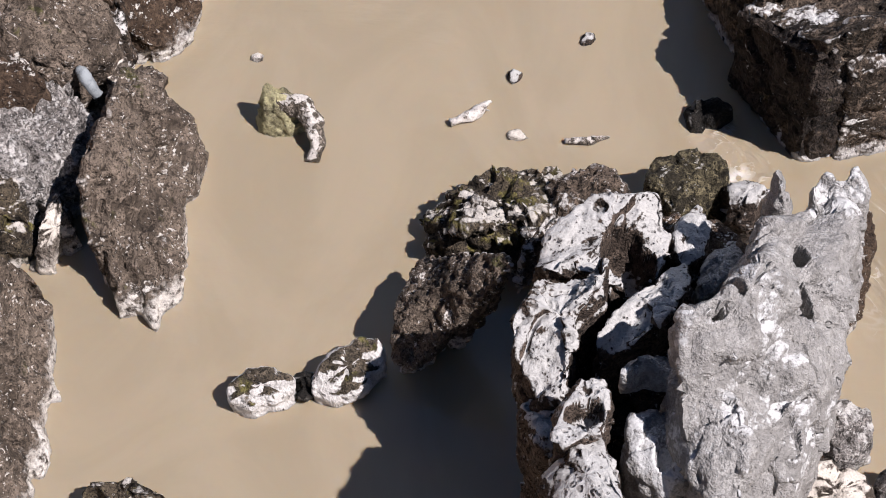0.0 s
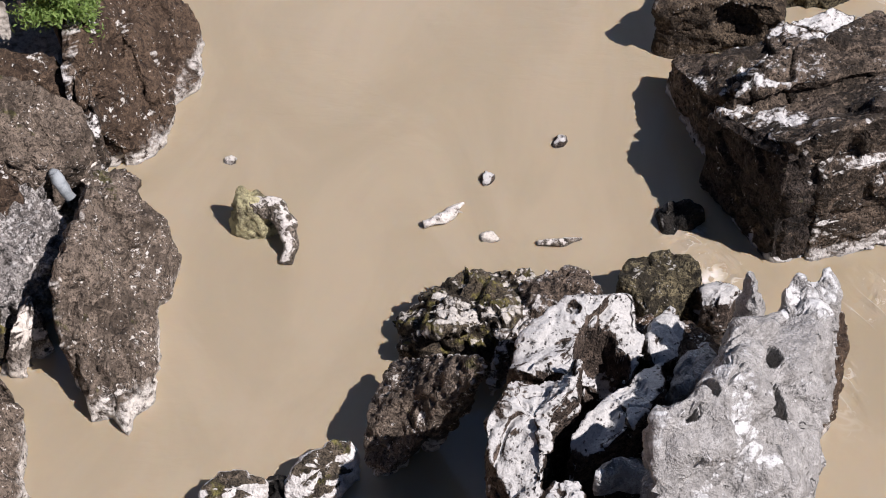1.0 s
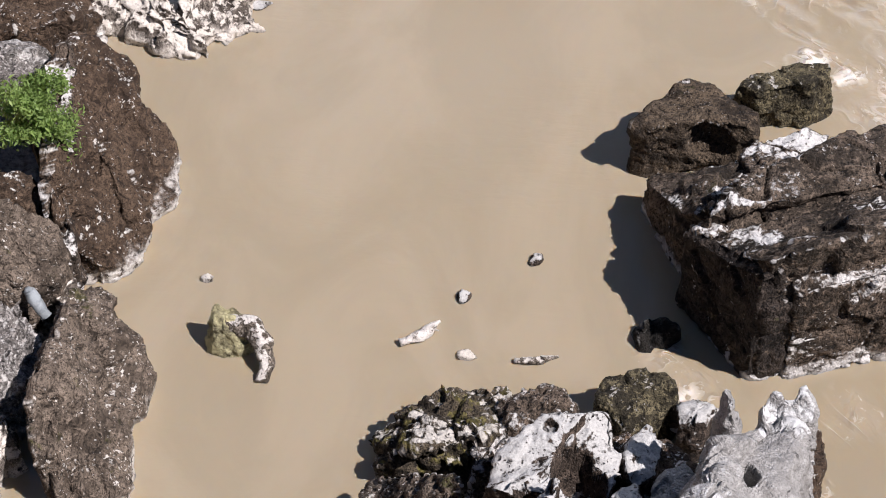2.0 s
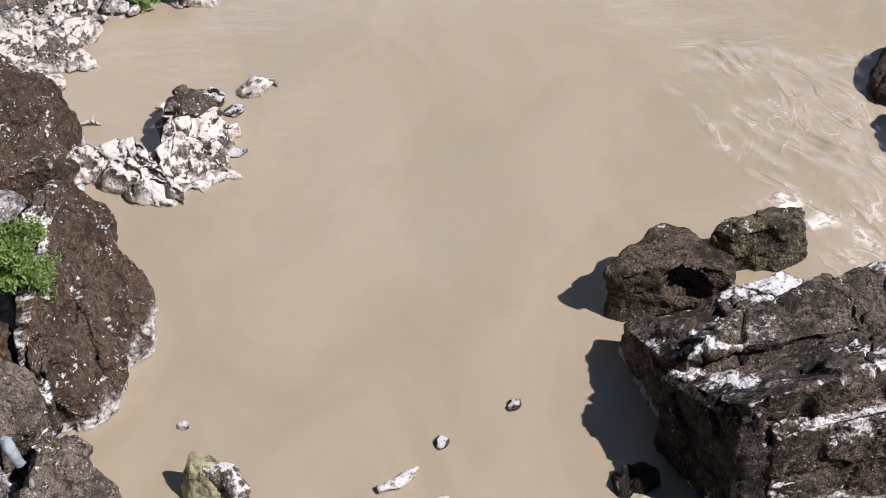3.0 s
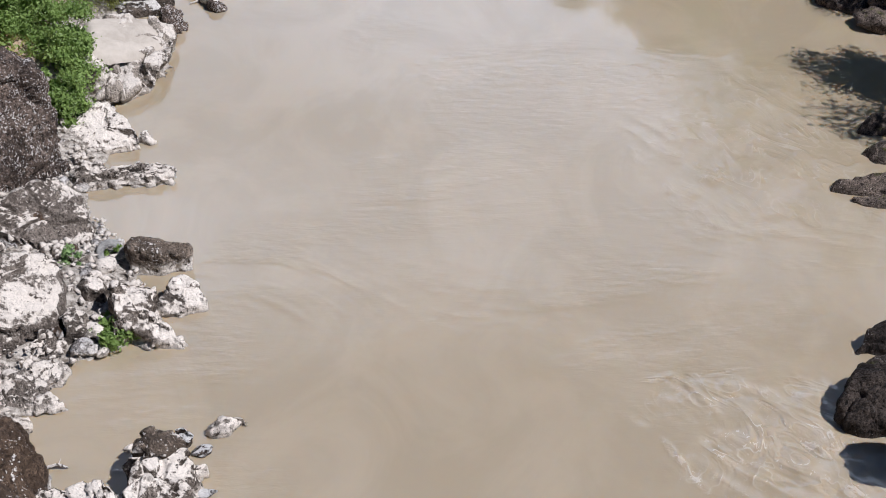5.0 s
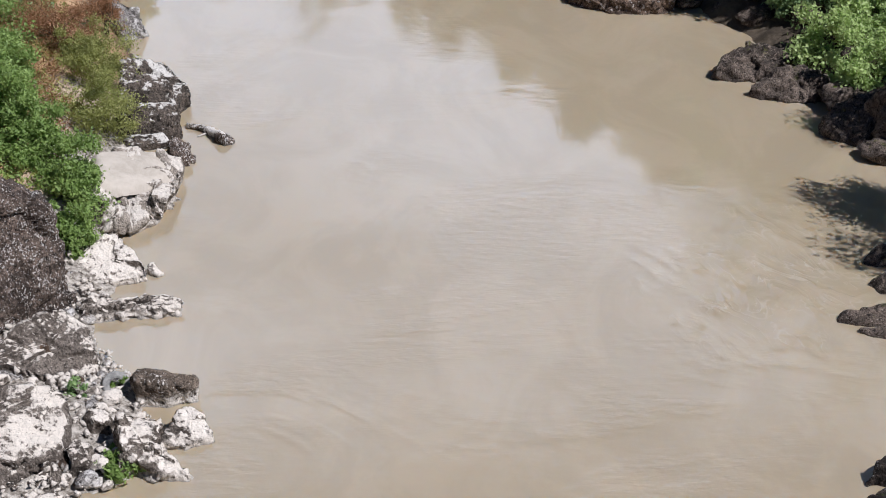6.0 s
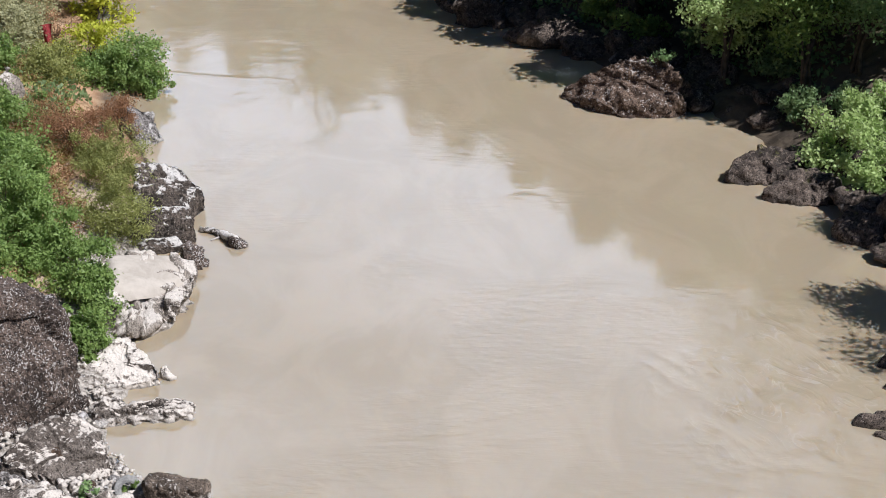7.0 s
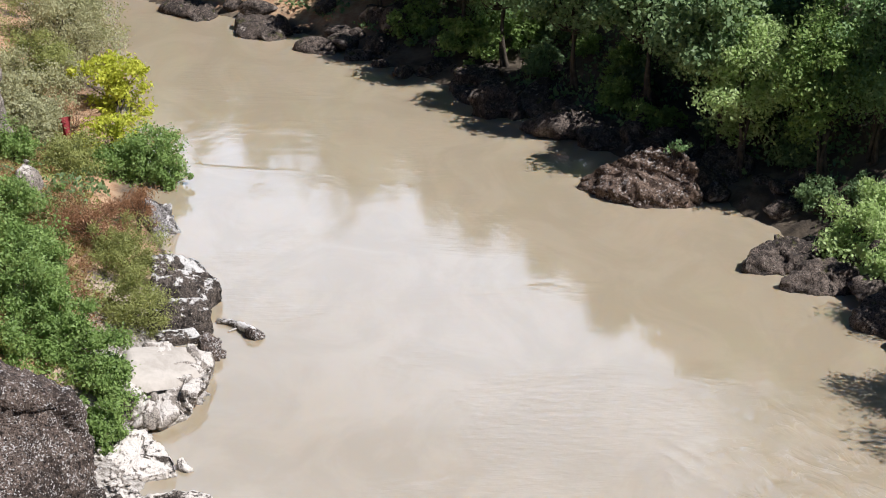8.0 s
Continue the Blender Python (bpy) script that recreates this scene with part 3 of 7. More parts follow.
def stone(name, label, material, x, y, z, rx, ry, rz, turn=0.0, salt=1, detail=22, rough=0.22, group="", category="stone"):
    """A loose stone: an uneven, faceted ball of three radii."""
    u = np.linspace(0, 2 * np.pi, detail, endpoint=False)
    w = np.linspace(-np.pi / 2, np.pi / 2, detail // 2 + 1)[1:-1]
    uu, ww = np.meshgrid(u, w)
    d = np.stack([np.cos(ww) * np.cos(uu), np.cos(ww) * np.sin(uu), np.sin(ww)], 2).reshape(-1, 3)
    d = np.concatenate([d, [(0, 0, -1), (0, 0, 1)]])
    rng = np.random.RandomState(salt)
    cut = np.ones(len(d))
    for _ in range(11):
        way = rng.normal(size=3)
        way /= np.linalg.norm(way)
        cut = np.minimum(cut, (0.62 + 0.3 * rng.rand()) / np.maximum(d @ way, 0.05))
    cut *= 1 + rough * 0.5 * fractal(d * 2.1 + salt, 3, salt)
    c, s = math.cos(turn), math.sin(turn)
    p = d * cut[:, None] * (rx, ry, rz)
    p = np.stack([p[:, 0] * c - p[:, 1] * s, p[:, 0] * s + p[:, 1] * c, p[:, 2]], 1)
    n_rows, n_cols = len(w), detail
    faces = [(i * n_cols + j, i * n_cols + (j + 1) % n_cols, (i + 1) * n_cols + (j + 1) % n_cols, (i + 1) * n_cols + j)
             for i in range(n_rows - 1) for j in range(n_cols)]
    low, high = n_rows * n_cols, n_rows * n_cols + 1
    faces += [(low, (j + 1) % n_cols, j) for j in range(n_cols)]
    faces += [(high, (n_rows - 1) * n_cols + j, (n_rows - 1) * n_cols + (j + 1) % n_cols) for j in range(n_cols)]
    ob = mesh_object(name, p, faces, material)
    ob.location = (x, y, z)
    return tagged(ob, label, category, group)


def tube(path, radii, sides=8, bumpy=0.0, salt=0):
    """Verts and faces of a tapered, closed tube along a path."""
    path = np.array(path, float)
    verts, faces = [], []
    for k, p in enumerate(path):
        t = path[min(k + 1, len(path) - 1)] - path[max(k - 1, 0)]
        t /= np.linalg.norm(t) + 1e-9
        side = np.cross(t, (0.3, 0.2, 0.93) if abs(t[2]) < 0.9 else (1, 0, 0))
        side /= np.linalg.norm(side) + 1e-9
        other = np.cross(t, side)
        for j in range(sides):
            a = 2 * math.pi * j / sides
            verts.append(p + radii[k] * (math.cos(a) * side + math.sin(a) * other))
    verts = np.array(verts)
    if bumpy:
        verts = verts + bumpy * np.stack([fractal(verts * 6, 3, salt + k) for k in range(3)], 1)
    n = len(path)
    for k in range(n - 1):
        for j in range(sides):
            a, b = k * sides + j, k * sides + (j + 1) % sides
            faces.append((a, b, b + sides, a + sides))
    faces.append(tuple(range(sides - 1, -1, -1)))
    faces.append(tuple((n - 1) * sides + j for j in range(sides)))
    return verts, faces


def smooth_path(points, radii, n):
    points, radii = np.array(points, float), np.array(radii, float)
    at = np.linspace(0, len(points) - 1, n)
    out = np.stack([np.interp(at, range(len(points)), points[:, k]) for k in range(3)], 1)
    for _ in range(2):
        out[1:-1] = 0.5 * out[1:-1] + 0.25 * (out[:-2] + out[2:])
    return out, np.interp(at, range(len(radii)), radii)


def leaf_mesh(centres, size, rng, lean=0.5, slim=0.55, facing=None):
    """A folded four-cornered leaf at each centre."""
    n = len(centres)
    way = rng.normal(size=(n, 3))
    way /= np.linalg.norm(way, axis=1)[:, None]
    up = rng.normal(size=(n, 3)) + (0, 0, lean * 2) if facing is None else 0.58 * rng.normal(size=(n, 3)) + facing + (0, 0, 0.35)
    side = np.cross(way, up)
    side /= np.linalg.norm(side, axis=1)[:, None] + 1e-9
    up = np.cross(side, way)
    s = (size * (0.6 + 0.8 * rng.rand(n)))[:, None]
    tip, heel = centres + way * s * 0.5, centres - way * s * 0.5
    left = centres + side * s * slim * 0.5 + up * s * 0.12
    right = centres - side * s * slim * 0.5 + up * s * 0.12
    verts = np.stack([heel, left, tip, right], 1).reshape(-1, 3)
    k = np.arange(n) * 4
    faces = np.concatenate([np.stack([k, k + 1, k + 2], 1), np.stack([k, k + 2, k + 3], 1)])
    return verts, faces


def fast_object(name, verts, faces, material, parent=None):
    """Like mesh_object, for large triangle counts."""
    me = bpy.data.meshes.new(name)
    faces = np.asarray(faces, dtype=np.int32)
    me.vertices.add(len(verts))
    me.vertices.foreach_set("co", np.asarray(verts, dtype=np.float32).ravel())
    me.loops.add(faces.size)
    me.loops.foreach_set("vertex_index", faces.ravel())
    me.polygons.add(len(faces))
    me.polygons.foreach_set("loop_start", np.arange(0, faces.size, faces.shape[1], dtype=np.int32))
    me.update(calc_edges=True)
    me.materials.append(material)
    ob = new(name, me)
    ob.parent = parent
    return ob


def plant(name, label, category, foot, middle, radii, leaf, leaves=2600, size=0.09, clumps=26, salt=1, group="", stems=5, slim=0.55, limbs=16):
    """A bush or tree: stems that rise from the foot and fork into limbs, and a crown of leaf clumps round the middle (both in metres)."""
    rng = np.random.RandomState(salt)
    foot, middle, radii = np.array(foot, float), np.array(middle, float), np.array(radii, float)
    ob = tagged(new(name), label, category, group)
    ob.location = foot
    core = middle - foot
    # clump centres inside an uneven ellipsoid
    d = rng.normal(size=(clumps, 3))
    d /= np.linalg.norm(d, axis=1)[:, None]
    spots = core + d * radii * (0.35 + 0.6 * rng.rand(clumps, 1) ** 0.6) * (1 + 0.22 * rng.normal(size=(clumps, 1)))
    verts, faces, base = [], [], 0
    tall = max(np.linalg.norm(core), 0.3)
    thick = 0.012 + 0.018 * tall
    fork = core * 0.55
    for k in range(stems):
        start = rng.normal(size=3) * 0.06 * radii.mean()
        start[2] = -0.15
        p, r = smooth_path([start, fork * 0.5 + rng.normal(size=3) * 0.05, fork + rng.normal(size=3) * 0.12 * radii], [thick, thick * 0.8, thick * 0.6], 7)
        v, f = tube(p, r, 7, 0.01, salt)
        verts.append(v)
        faces += [tuple(x + base for x in q) for q in f]
        base += len(v)
    for s in spots[:limbs]:
        p, r = smooth_path([fork, (fork + s) * 0.5 + rng.normal(size=3) * 0.1 * radii, s], [thick * 0.5, thick * 0.3, thick * 0.12], 6)
        v, f = tube(p, r, 5, 0.0, salt)
        verts.append(v)
        faces += [tuple(x + base for x in q) for q in f]
        base += len(v)
    child("trunk", np.concatenate(verts), faces, BARK, ob)
    pick = rng.randint(0, clumps, leaves)
    spread = radii.mean() * (0.16 + 0.22 * rng.rand(clumps))[pick]
    # leaves sit in the outer shell of each clump and face outwards
    out = rng.normal(size=(leaves, 3))
    out /= np.linalg.norm(out, axis=1)[:, None]
    c = spots[pick] + out * (spread * (0.50 + 0.80 * rng.rand(leaves) + 0.22 * rng.normal(size=leaves)))[:, None] * (1, 1, 0.75)
    v, f = leaf_mesh(c, size, rng, 0.6, slim, out)
    fast_object("crown", v, f, leaf, ob)
    return ob

# ---------------------------------------------------------------- river, banks and valley
LEFT_SHORE = [(-7.6, -60), (-7.2, 6), (-6.9, 11), (-6.6, 14), (-6.4, 18), (-6.6, 22), (-7.3, 24.5), (-6.7, 26.5), (-5.2, 28), (-5.4, 30.2), (-6.7, 32.0), (-7.0, 33.0),
              (-6.7, 34.6), (-7.1, 36), (-6.9, 40), (-7.2, 44), (-8.6, 48), (-10.0, 53), (-13.6, 66), (-22, 77), (-46, 92), (-110, 118), (-400, 180)]
RIGHT_SHORE = [(9.5, -60), (9.0, 10), (8.6, 17), (8.4, 25), (10.0, 35), (10.4, 40), (9.6, 43.5), (8.3, 47), (6.4, 50.5), (4.2, 53.5), (0.5, 58.5),
               (-6.5, 66.8), (-13.6, 71.5), (-24, 79.5), (-50, 96), (-110, 126), (-400, 190)]


def shore_gap(p, shore):
    """Distance of each of the points to a shore line."""
    best = np.full(len(p), 1e9)
    s = np.array(shore, float)
    for a, b in zip(s[:-1], s[1:]):
        d = b - a
        t = np.clip(((p - a) @ d) / (d @ d), 0, 1)
        best = np.minimum(best, np.linalg.norm(p - a - t[:, None] * d, axis=1))
    return best


def inside_river(p):
    loop = np.array(LEFT_SHORE + RIGHT_SHORE[::-1], float)
    hit = np.zeros(len(p), bool)
    for a, b in zip(loop, np.roll(loop, -1, 0)):
        cross = (a[1] > p[:, 1]) != (b[1] > p[:, 1])
        x = a[0] + (p[:, 1] - a[1]) / (b[1] - a[1] + 1e-12) * (b[0] - a[0])
        hit ^= cross & (p[:, 0] < x)
    return hit


def ground_height(p):
    """Bed 1.5 m under the water, banks that rise to a valley side, then rolling upland."""
    p = np.asarray(p, float)
    left, right = shore_gap(p, LEFT_SHORE), shore_gap(p, RIGHT_SHORE)
    wet = inside_river(p)
    p3 = np.concatenate([p, np.zeros((len(p), 1))], 1)
    ripple = fractal(p3 / 6.0, 4, 301)
    on_left = left < right
    rise_l = np.interp(left, [0, 1.0, 3.0, 7.0, 12, 30, 120, 600], [0.05, 0.40, 1.2, 3.2, 6.6, 15, 24, 40])
    rise_r = np.interp(right, [0, 0.6, 3.0, 7.0, 14, 40, 120, 600], [0.0, 0.35, 1.1, 3.3, 8.0, 22, 38, 55])
    # near the rubble beach the left bank lies lower
    beach = np.exp(-((p[:, 1] - 28.5) / 4.5) ** 2)
    rise_l = rise_l * (1 - 0.55 * beach * (left < 7))
    gap = np.minimum(left, right)
    land = np.where(on_left, rise_l, rise_r) + ripple * np.clip(gap * 0.12, 0, 1.2)
    bed = -np.clip(gap * 0.6, 0.12, 1.5)
    return np.where(wet, bed, land)


def lines(parts):
    return np.unique(np.concatenate([np.arange(a, b, s) for a, b, s in parts]))


def sheet(xs, ys):
    gx, gy = np.meshgrid(xs, ys)
    p = np.stack([gx.ravel(), gy.ravel()], 1)
    n = len(xs)
    i, j = np.meshgrid(np.arange(len(ys) - 1), np.arange(n - 1), indexing="ij")
    a = (i * n + j).ravel()
    return p, np.stack([a, a + 1, a + n + 1, a + n], 1)


def ground_material():
    n = Nodes("bank_soil")
    soil = n.mix(n.step(n.noise(0.9, 7, 0.7, 0.6), 0.38, 0.62), (0.070, 0.056, 0.042), (0.165, 0.13, 0.092))
    dry = n.mix(n.step(n.noise(3.0, 6, 0.7), 0.25, 0.75), (0.38, 0.19, 0.10), (0.60, 0.44, 0.27))
    grass = n.step(n.noise(1.7, 7, 0.75), 0.48, 0.60)
    soil = n.mix(n.math("MULTIPLY", grass, n.step(n.height(), 1.2, 3.5)), soil, (0.05, 0.075, 0.02))
    silt = n.mix(n.step(n.noise(7.0, 7, 0.75), 0.35, 0.65), (0.15, 0.125, 0.10), (0.56, 0.51, 0.445))
    low = n.step(n.math("ADD", n.height(), n.math("MULTIPLY", n.noise(1.0, 5, 0.6), 0.8)), 1.6, 1.0)
    sep = n.nt.nodes.new("ShaderNodeSeparateXYZ")
    n.nt.links.new(n.pos, sep.inputs[0])
    bank = n.step(sep.outputs["X"], -2.0, -5.0)
    near = n.step(sep.outputs["Y"], 46.0, 40.0)
    slope = n.math("MULTIPLY", n.math("MULTIPLY", bank, n.step(n.height(), 8.0, 4.5)), n.step(n.noise(0.7, 6, 0.65), 0.30, 0.45))
    soil = n.mix(n.math("MULTIPLY", slope, n.step(n.height(), 0.05, 0.35)), soil, dry)
    color = n.mix(n.math("MULTIPLY", n.math("MULTIPLY", low, bank), near), soil, silt)
    n.bump(n.math("ADD", n.math("MULTIPLY", n.noise(6.0, 8, 0.75), 0.08), n.math("MULTIPLY", n.noise(40.0, 4, 0.7), 0.012)), 0.9)
    return n.done(color, 0.95, 0.1)


def make_ground():
    xs = lines([(-2400, -240, 180), (-240, -60, 12), (-60, -18, 1.5), (-18, -4, 0.16), (-4, 6, 0.8), (6, 20, 0.25), (20, 60, 1.5), (60, 240, 12), (240, 2401, 180)])
    ys = lines([(-2400, -240, 180), (-240, -20, 12), (-20, 8, 1.5), (8, 76, 0.22), (76, 130, 1.5), (130, 300, 12), (300, 2401, 180)])
    p, quads = sheet(xs, ys)
    z = ground_height(p)
    p3 = np.stack([p[:, 0], p[:, 1], z], 1)
    fine = (np.abs(p[:, 0]) < 20) & (p[:, 1] > 8) & (p[:, 1] < 76) & (z > 0)
    z = z + np.where(fine, 0.10 * fractal(p3 / 0.9, 3, 77) + 0.05 * fractal(p3 / 0.3, 2, 91), 0)
    ob = fast_object("ground", np.stack([p[:, 0], p[:, 1], z], 1), quads, ground_material())
    ob.data.polygons.foreach_set("use_smooth", [True] * len(ob.data.polygons))
    tagged(ob, "silty river bank rising to a scrubby, dry valley side", "ground", kind="structure")


def make_water():
    """The river's surface, with standing waves and foam where it breaks round the boulders."""
    xs = lines([(-420, -30, 12), (-30, -9, 1.0), (-9, 3, 0.10), (3, 8, 0.05), (8, 11, 0.10), (11, 30, 1.0)])
    ys = lines([(-60, 8, 2.0), (8, 20.5, 0.10), (20.5, 28, 0.05), (28, 48, 0.10), (48, 76, 0.4), (76, 200, 6)])
    p, quads = sheet(xs, ys)
    z, foam = np.zeros(len(p)), np.zeros(len(p))
    p3 = np.stack([p[:, 0], p[:, 1], np.zeros(len(p))], 1)
    # crests drawn out along the current
    c, s = math.cos(0.6), math.sin(0.6)
    flow = np.stack([(p[:, 0] * c + p[:, 1] * s) / 0.55, (-p[:, 0] * s + p[:, 1] * c) / 1.7, np.zeros(len(p))], 1)
    flow += 0.45 * np.stack([fractal(p3 / 1.3, 2, 41), fractal(p3 / 1.3, 2, 43), np.zeros(len(p))], 1)
    crest = (1 - np.abs(smooth_noise(flow, 31))) ** 2 * 0.7 + 0.3 * (1 - np.abs(smooth_noise(flow * 2.2, 33))) ** 2
    # (x, y, reach across, reach along, turn, foam, wave)
    for x, y, rx, ry, turn, f, w in RAPIDS:
        c, s = math.cos(turn), math.sin(turn)
        dx, dy = p[:, 0] - x, p[:, 1] - y
        u, v = (dx * c + dy * s) / rx, (-dx * s + dy * c) / ry
        wobble = 0.5 * fractal(p3 / 0.8, 3, 5)
        near = np.clip(1.35 - np.sqrt(u * u + v * v) + wobble, 0, 1)
        foam = np.maximum(foam, f * near * (0.45 + 0.75 * crest))
        z += w * near * (0.75 * (crest - 0.4) + 0.25 * fractal(p3 / 0.4, 2, 21))
    ob = fast_object("water", np.stack([p[:, 0], p[:, 1], z], 1), quads, WATER)
    ob.data.polygons.foreach_set("use_smooth", [True] * len(ob.data.polygons))
    layer = ob.data.attributes.new("foam", "FLOAT", "POINT")
    layer.data.foreach_set("value", foam.astype(np.float32))
    tagged(ob, "muddy beige river with faint ripples and white rapids", "water", kind="structure")


RAPIDS = [
    (5.70, 25.00, 1.55, 1.45, 0, 0.42, 0.07),
    (6.35, 23.40, 1.00, 1.20, 0, 0.42, 0.08),
    (4.60, 25.90, 0.95, 0.65, 0, 0.32, 0.05),
    (5.60, 26.30, 0.90, 0.40, 0, 0.40, 0.05),
    (5.04, 22.52, 0.55, 0.26, 0.12, 1.5, 0.06),
    (5.58, 22.20, 0.50, 0.42, -0.83, 1.6, 0.1),
    (6.23, 21.70, 0.90, 0.40, -0.58, 1.5, 0.08),
    (5.79, 21.35, 0.74, 0.4, -0.69, 0.9, 0.05),
    (5.60, 25.87, 0.30, 0.1, -0.74, 1.25, 0.06),
    (5.84, 25.37, 0.36, 0.1, -1.33, 1.25, 0.06),
    (6.19, 24.73, 0.45, 0.11, -0.89, 1.25, 0.06),
    (6.67, 23.60, 0.25, 0.25, -0.28, 1.2, 0.05),
    (6.72, 24.80, 0.47, 0.1, 0.50, 0.7, 0.04),
    (4.06, 24.25, 0.90, 0.09, -1.16, 0.55, 0.05),
    (4.88, 23.11, 0.57, 0.1, -0.64, 0.6, 0.05),
    (4.89, 26.07, 0.60, 0.09, 0.18, 0.6, 0.04),
    (6.44, 22.23, 0.46, 0.12, -1.03, 0.7, 0.04),
    (3.85, 26.58, 0.37, 0.05, 0.05, 0.35, 0.03),
    (4.91, 26.80, 0.63, 0.05, 0.17, 0.35, 0.03),
    (6.27, 25.34, 0.17, 0.06, -0.89, 0.7, 0.03),
    (7.11, 34.54, 2.22, 2.45, 0, 0.24, 0.05),
    (2.72, 15.88, 0.45, 0.42, 0, 1.5, 0.06),
    (2.30, 16.60, 0.30, 0.44, 0, 0.6, 0.03),
    (4.27, 14.03, 0.28, 1.10, 0, 0.5, 0.04),
    (4.90, 15.56, 0.59, 0.37, 0, 0.5, 0.04),
]
make_ground()
make_water()


# ---------------------------------------------------------------- rocks

# ---- left bank by the deep pool
rock("bedrock_tongue", "brown lichened bedrock tongue with a white silt edge", TONGUE, "fluted", [
    ([(-4.67, 13.24, 0.08), (-4.43, 13.68, 0.16), (-4.53, 14.19, 0.19), (-4.51, 14.64, 0.25), (-4.33, 15.65, 0.15), (-4.5, 16.05, 0.65), (-4.83, 16.44, 0.94), (-5.13, 16.83, 1.1), (-5.4, 16.57, 1.24), (-5.46, 15.92, 1.34), (-5.5, 14.78, 1.65), (-5.55, 14.42, 1.32), (-5.37, 13.89, 0.86), (-5.16, 13.5, 0.38), (-4.84, 13.34, 0.13)], 0.3, -0.06),
    ([(-5.36, 16.1, 1.52), (-5.48, 15.73, 1.29), (-5.54, 14.74, 1.59), (-5.6, 14.33, 1.32), (-5.54, 13.95, 0.88), (-5.36, 13.8, 0.74), (-5.23, 14.16, 1.09), (-5.33, 14.79, 1.31), (-5.27, 15.45, 1.29)], 0.05, 0.12),
], parts=("ridge", "flank"))
rock("bank_rock", "pale grey speckled bank rock, rough and pocked", SPECKLED, "pitted", [
    ([(-8.03, 16.04, 1.62), (-6.97, 16.37, 1.37), (-6.46, 16.48, 1.22), (-6.12, 16.4, 1.14), (-5.8, 16.01, 0.94), (-5.76, 15.44, 0.84), (-6.04, 14.96, 0.7), (-6.36, 14.76, 0.79), (-6.74, 14.66, 0.94), (-7.82, 14.44, 1.09)], 0.1, 0.15),
])
rock("bank_rock", "rounded brown bank rock lying on paler stone", BROWN, "bedrock", [
    ([(-7.23, 15.96, 1.84), (-6.85, 16.17, 1.74), (-6.45, 16.28, 1.64), (-6.29, 15.99, 1.4), (-6.44, 15.7, 1.2), (-6.72, 15.59, 1.16), (-7.21, 15.48, 1.52)], 0.2, 0.1),
])
rock("bank_slab", "rust-brown bank slab flecked with white silt", TONGUE, "bedrock", [
    ([(-8.16, 17.35, 2.23), (-6.58, 17.4, 2.01), (-5.7, 17.53, 1.37), (-5.51, 17.02, 1.26), (-5.65, 16.71, 1.16), (-6.22, 16.39, 1.43), (-6.85, 16.27, 1.83), (-7.94, 16.14, 2.05)], 0.15, 0.05),
])
rock("wedge_rock", "white silt-crusted wedge rock at the water edge", WHITE, "rubble", [
    ([(-6.1, 14.77, 0.79), (-5.92, 14.5, 0.85), (-5.81, 14.43, 0.1), (-5.97, 14.34, 0.1), (-6.1, 13.96, 0.06), (-6.27, 14.04, 0.19), (-6.32, 14.13, 0.5), (-6.19, 14.4, 0.73)], 0.1, 0.05),
])
rock("bank_rock", "greenish pale bank rock beside a dark cleft", MOSSY, "rubble", [
    ([(-7.27, 14.55, 1.09), (-6.76, 14.75, 0.94), (-6.49, 14.76, 0.82), (-6.33, 14.4, 0.61), (-6.47, 14.21, 0.43), (-6.68, 14.11, 0.74), (-7.16, 13.92, 0.98)], 0.1, 0.1),
])
rock("bank_rock", "long low brown bank rock with a pale waterline", TONGUE, "fluted", [
    ([(-6.58, 13.32, 1.81), (-6.21, 13.33, 1.29), (-6.07, 13.43, 0.5), (-5.91, 13.01, 0.13), (-5.8, 12.26, 0.13), (-5.85, 11.62, 0.13), (-5.75, 11.27, 0.1), (-5.96, 11.03, 0.1), (-5.75, 10.4, -0), (-6.66, 9.77, 0.71), (-6.86, 10.56, 2.57), (-7.07, 12.61, 2.52)], 0.1, 0.05),
])
rock("rim_stone", "dark stone with a yellow mossy rim, barely above water", MOSSY, "rubble", [
    ([(-5.22, 10.64, 0.39), (-5.03, 10.72, 0.55), (-4.72, 10.81, 0.55), (-4.51, 10.72, 0.51), (-4.13, 10.64, 0.35), (-4.18, 10.3, 0.14), (-5.17, 10.27, 0.14)], 0.0, 0.1),
])
rock("bank_rock", "small white-crusted bank rock wedged between slabs", WHITE, "rubble", [
    ([(-5.94, 17.01, 0.79), (-5.57, 17.12, 0.81), (-5.49, 16.92, 0.82), (-5.7, 16.61, 0.82), (-5.89, 16.7, 0.8)], 0.05, 0.05),
])
rock("bank_slab", "dark brown tilted bank slab with pale speckled back edge", BROWN, "bedrock", [
    ([(-6.03, 20.99, 2.02), (-5.7, 21, 1.81), (-5.26, 20.77, 1.39), (-4.94, 20.29, 1.15), (-4.8, 19.59, 0.81), (-4.86, 18.9, 0.7), (-4.77, 18.05, 0.33), (-4.88, 17.94, 0.12), (-5.25, 17.49, 0.47), (-5.57, 17.48, 0.93), (-5.81, 17.47, 1.81), (-5.86, 18.32, 2.02), (-5.9, 19.44, 2.02)], 0.1, -0.15),
    ([(-5.19, 20.4, 0.92), (-4.91, 20.53, 0.81), (-4.73, 20.18, 0.52), (-4.49, 19.71, 0.23), (-4.55, 19.11, 0.14), (-4.84, 18.79, 0.26), (-4.97, 18.68, 0.7), (-5.12, 19.35, 0.92)], 0.05, -0.15),
])
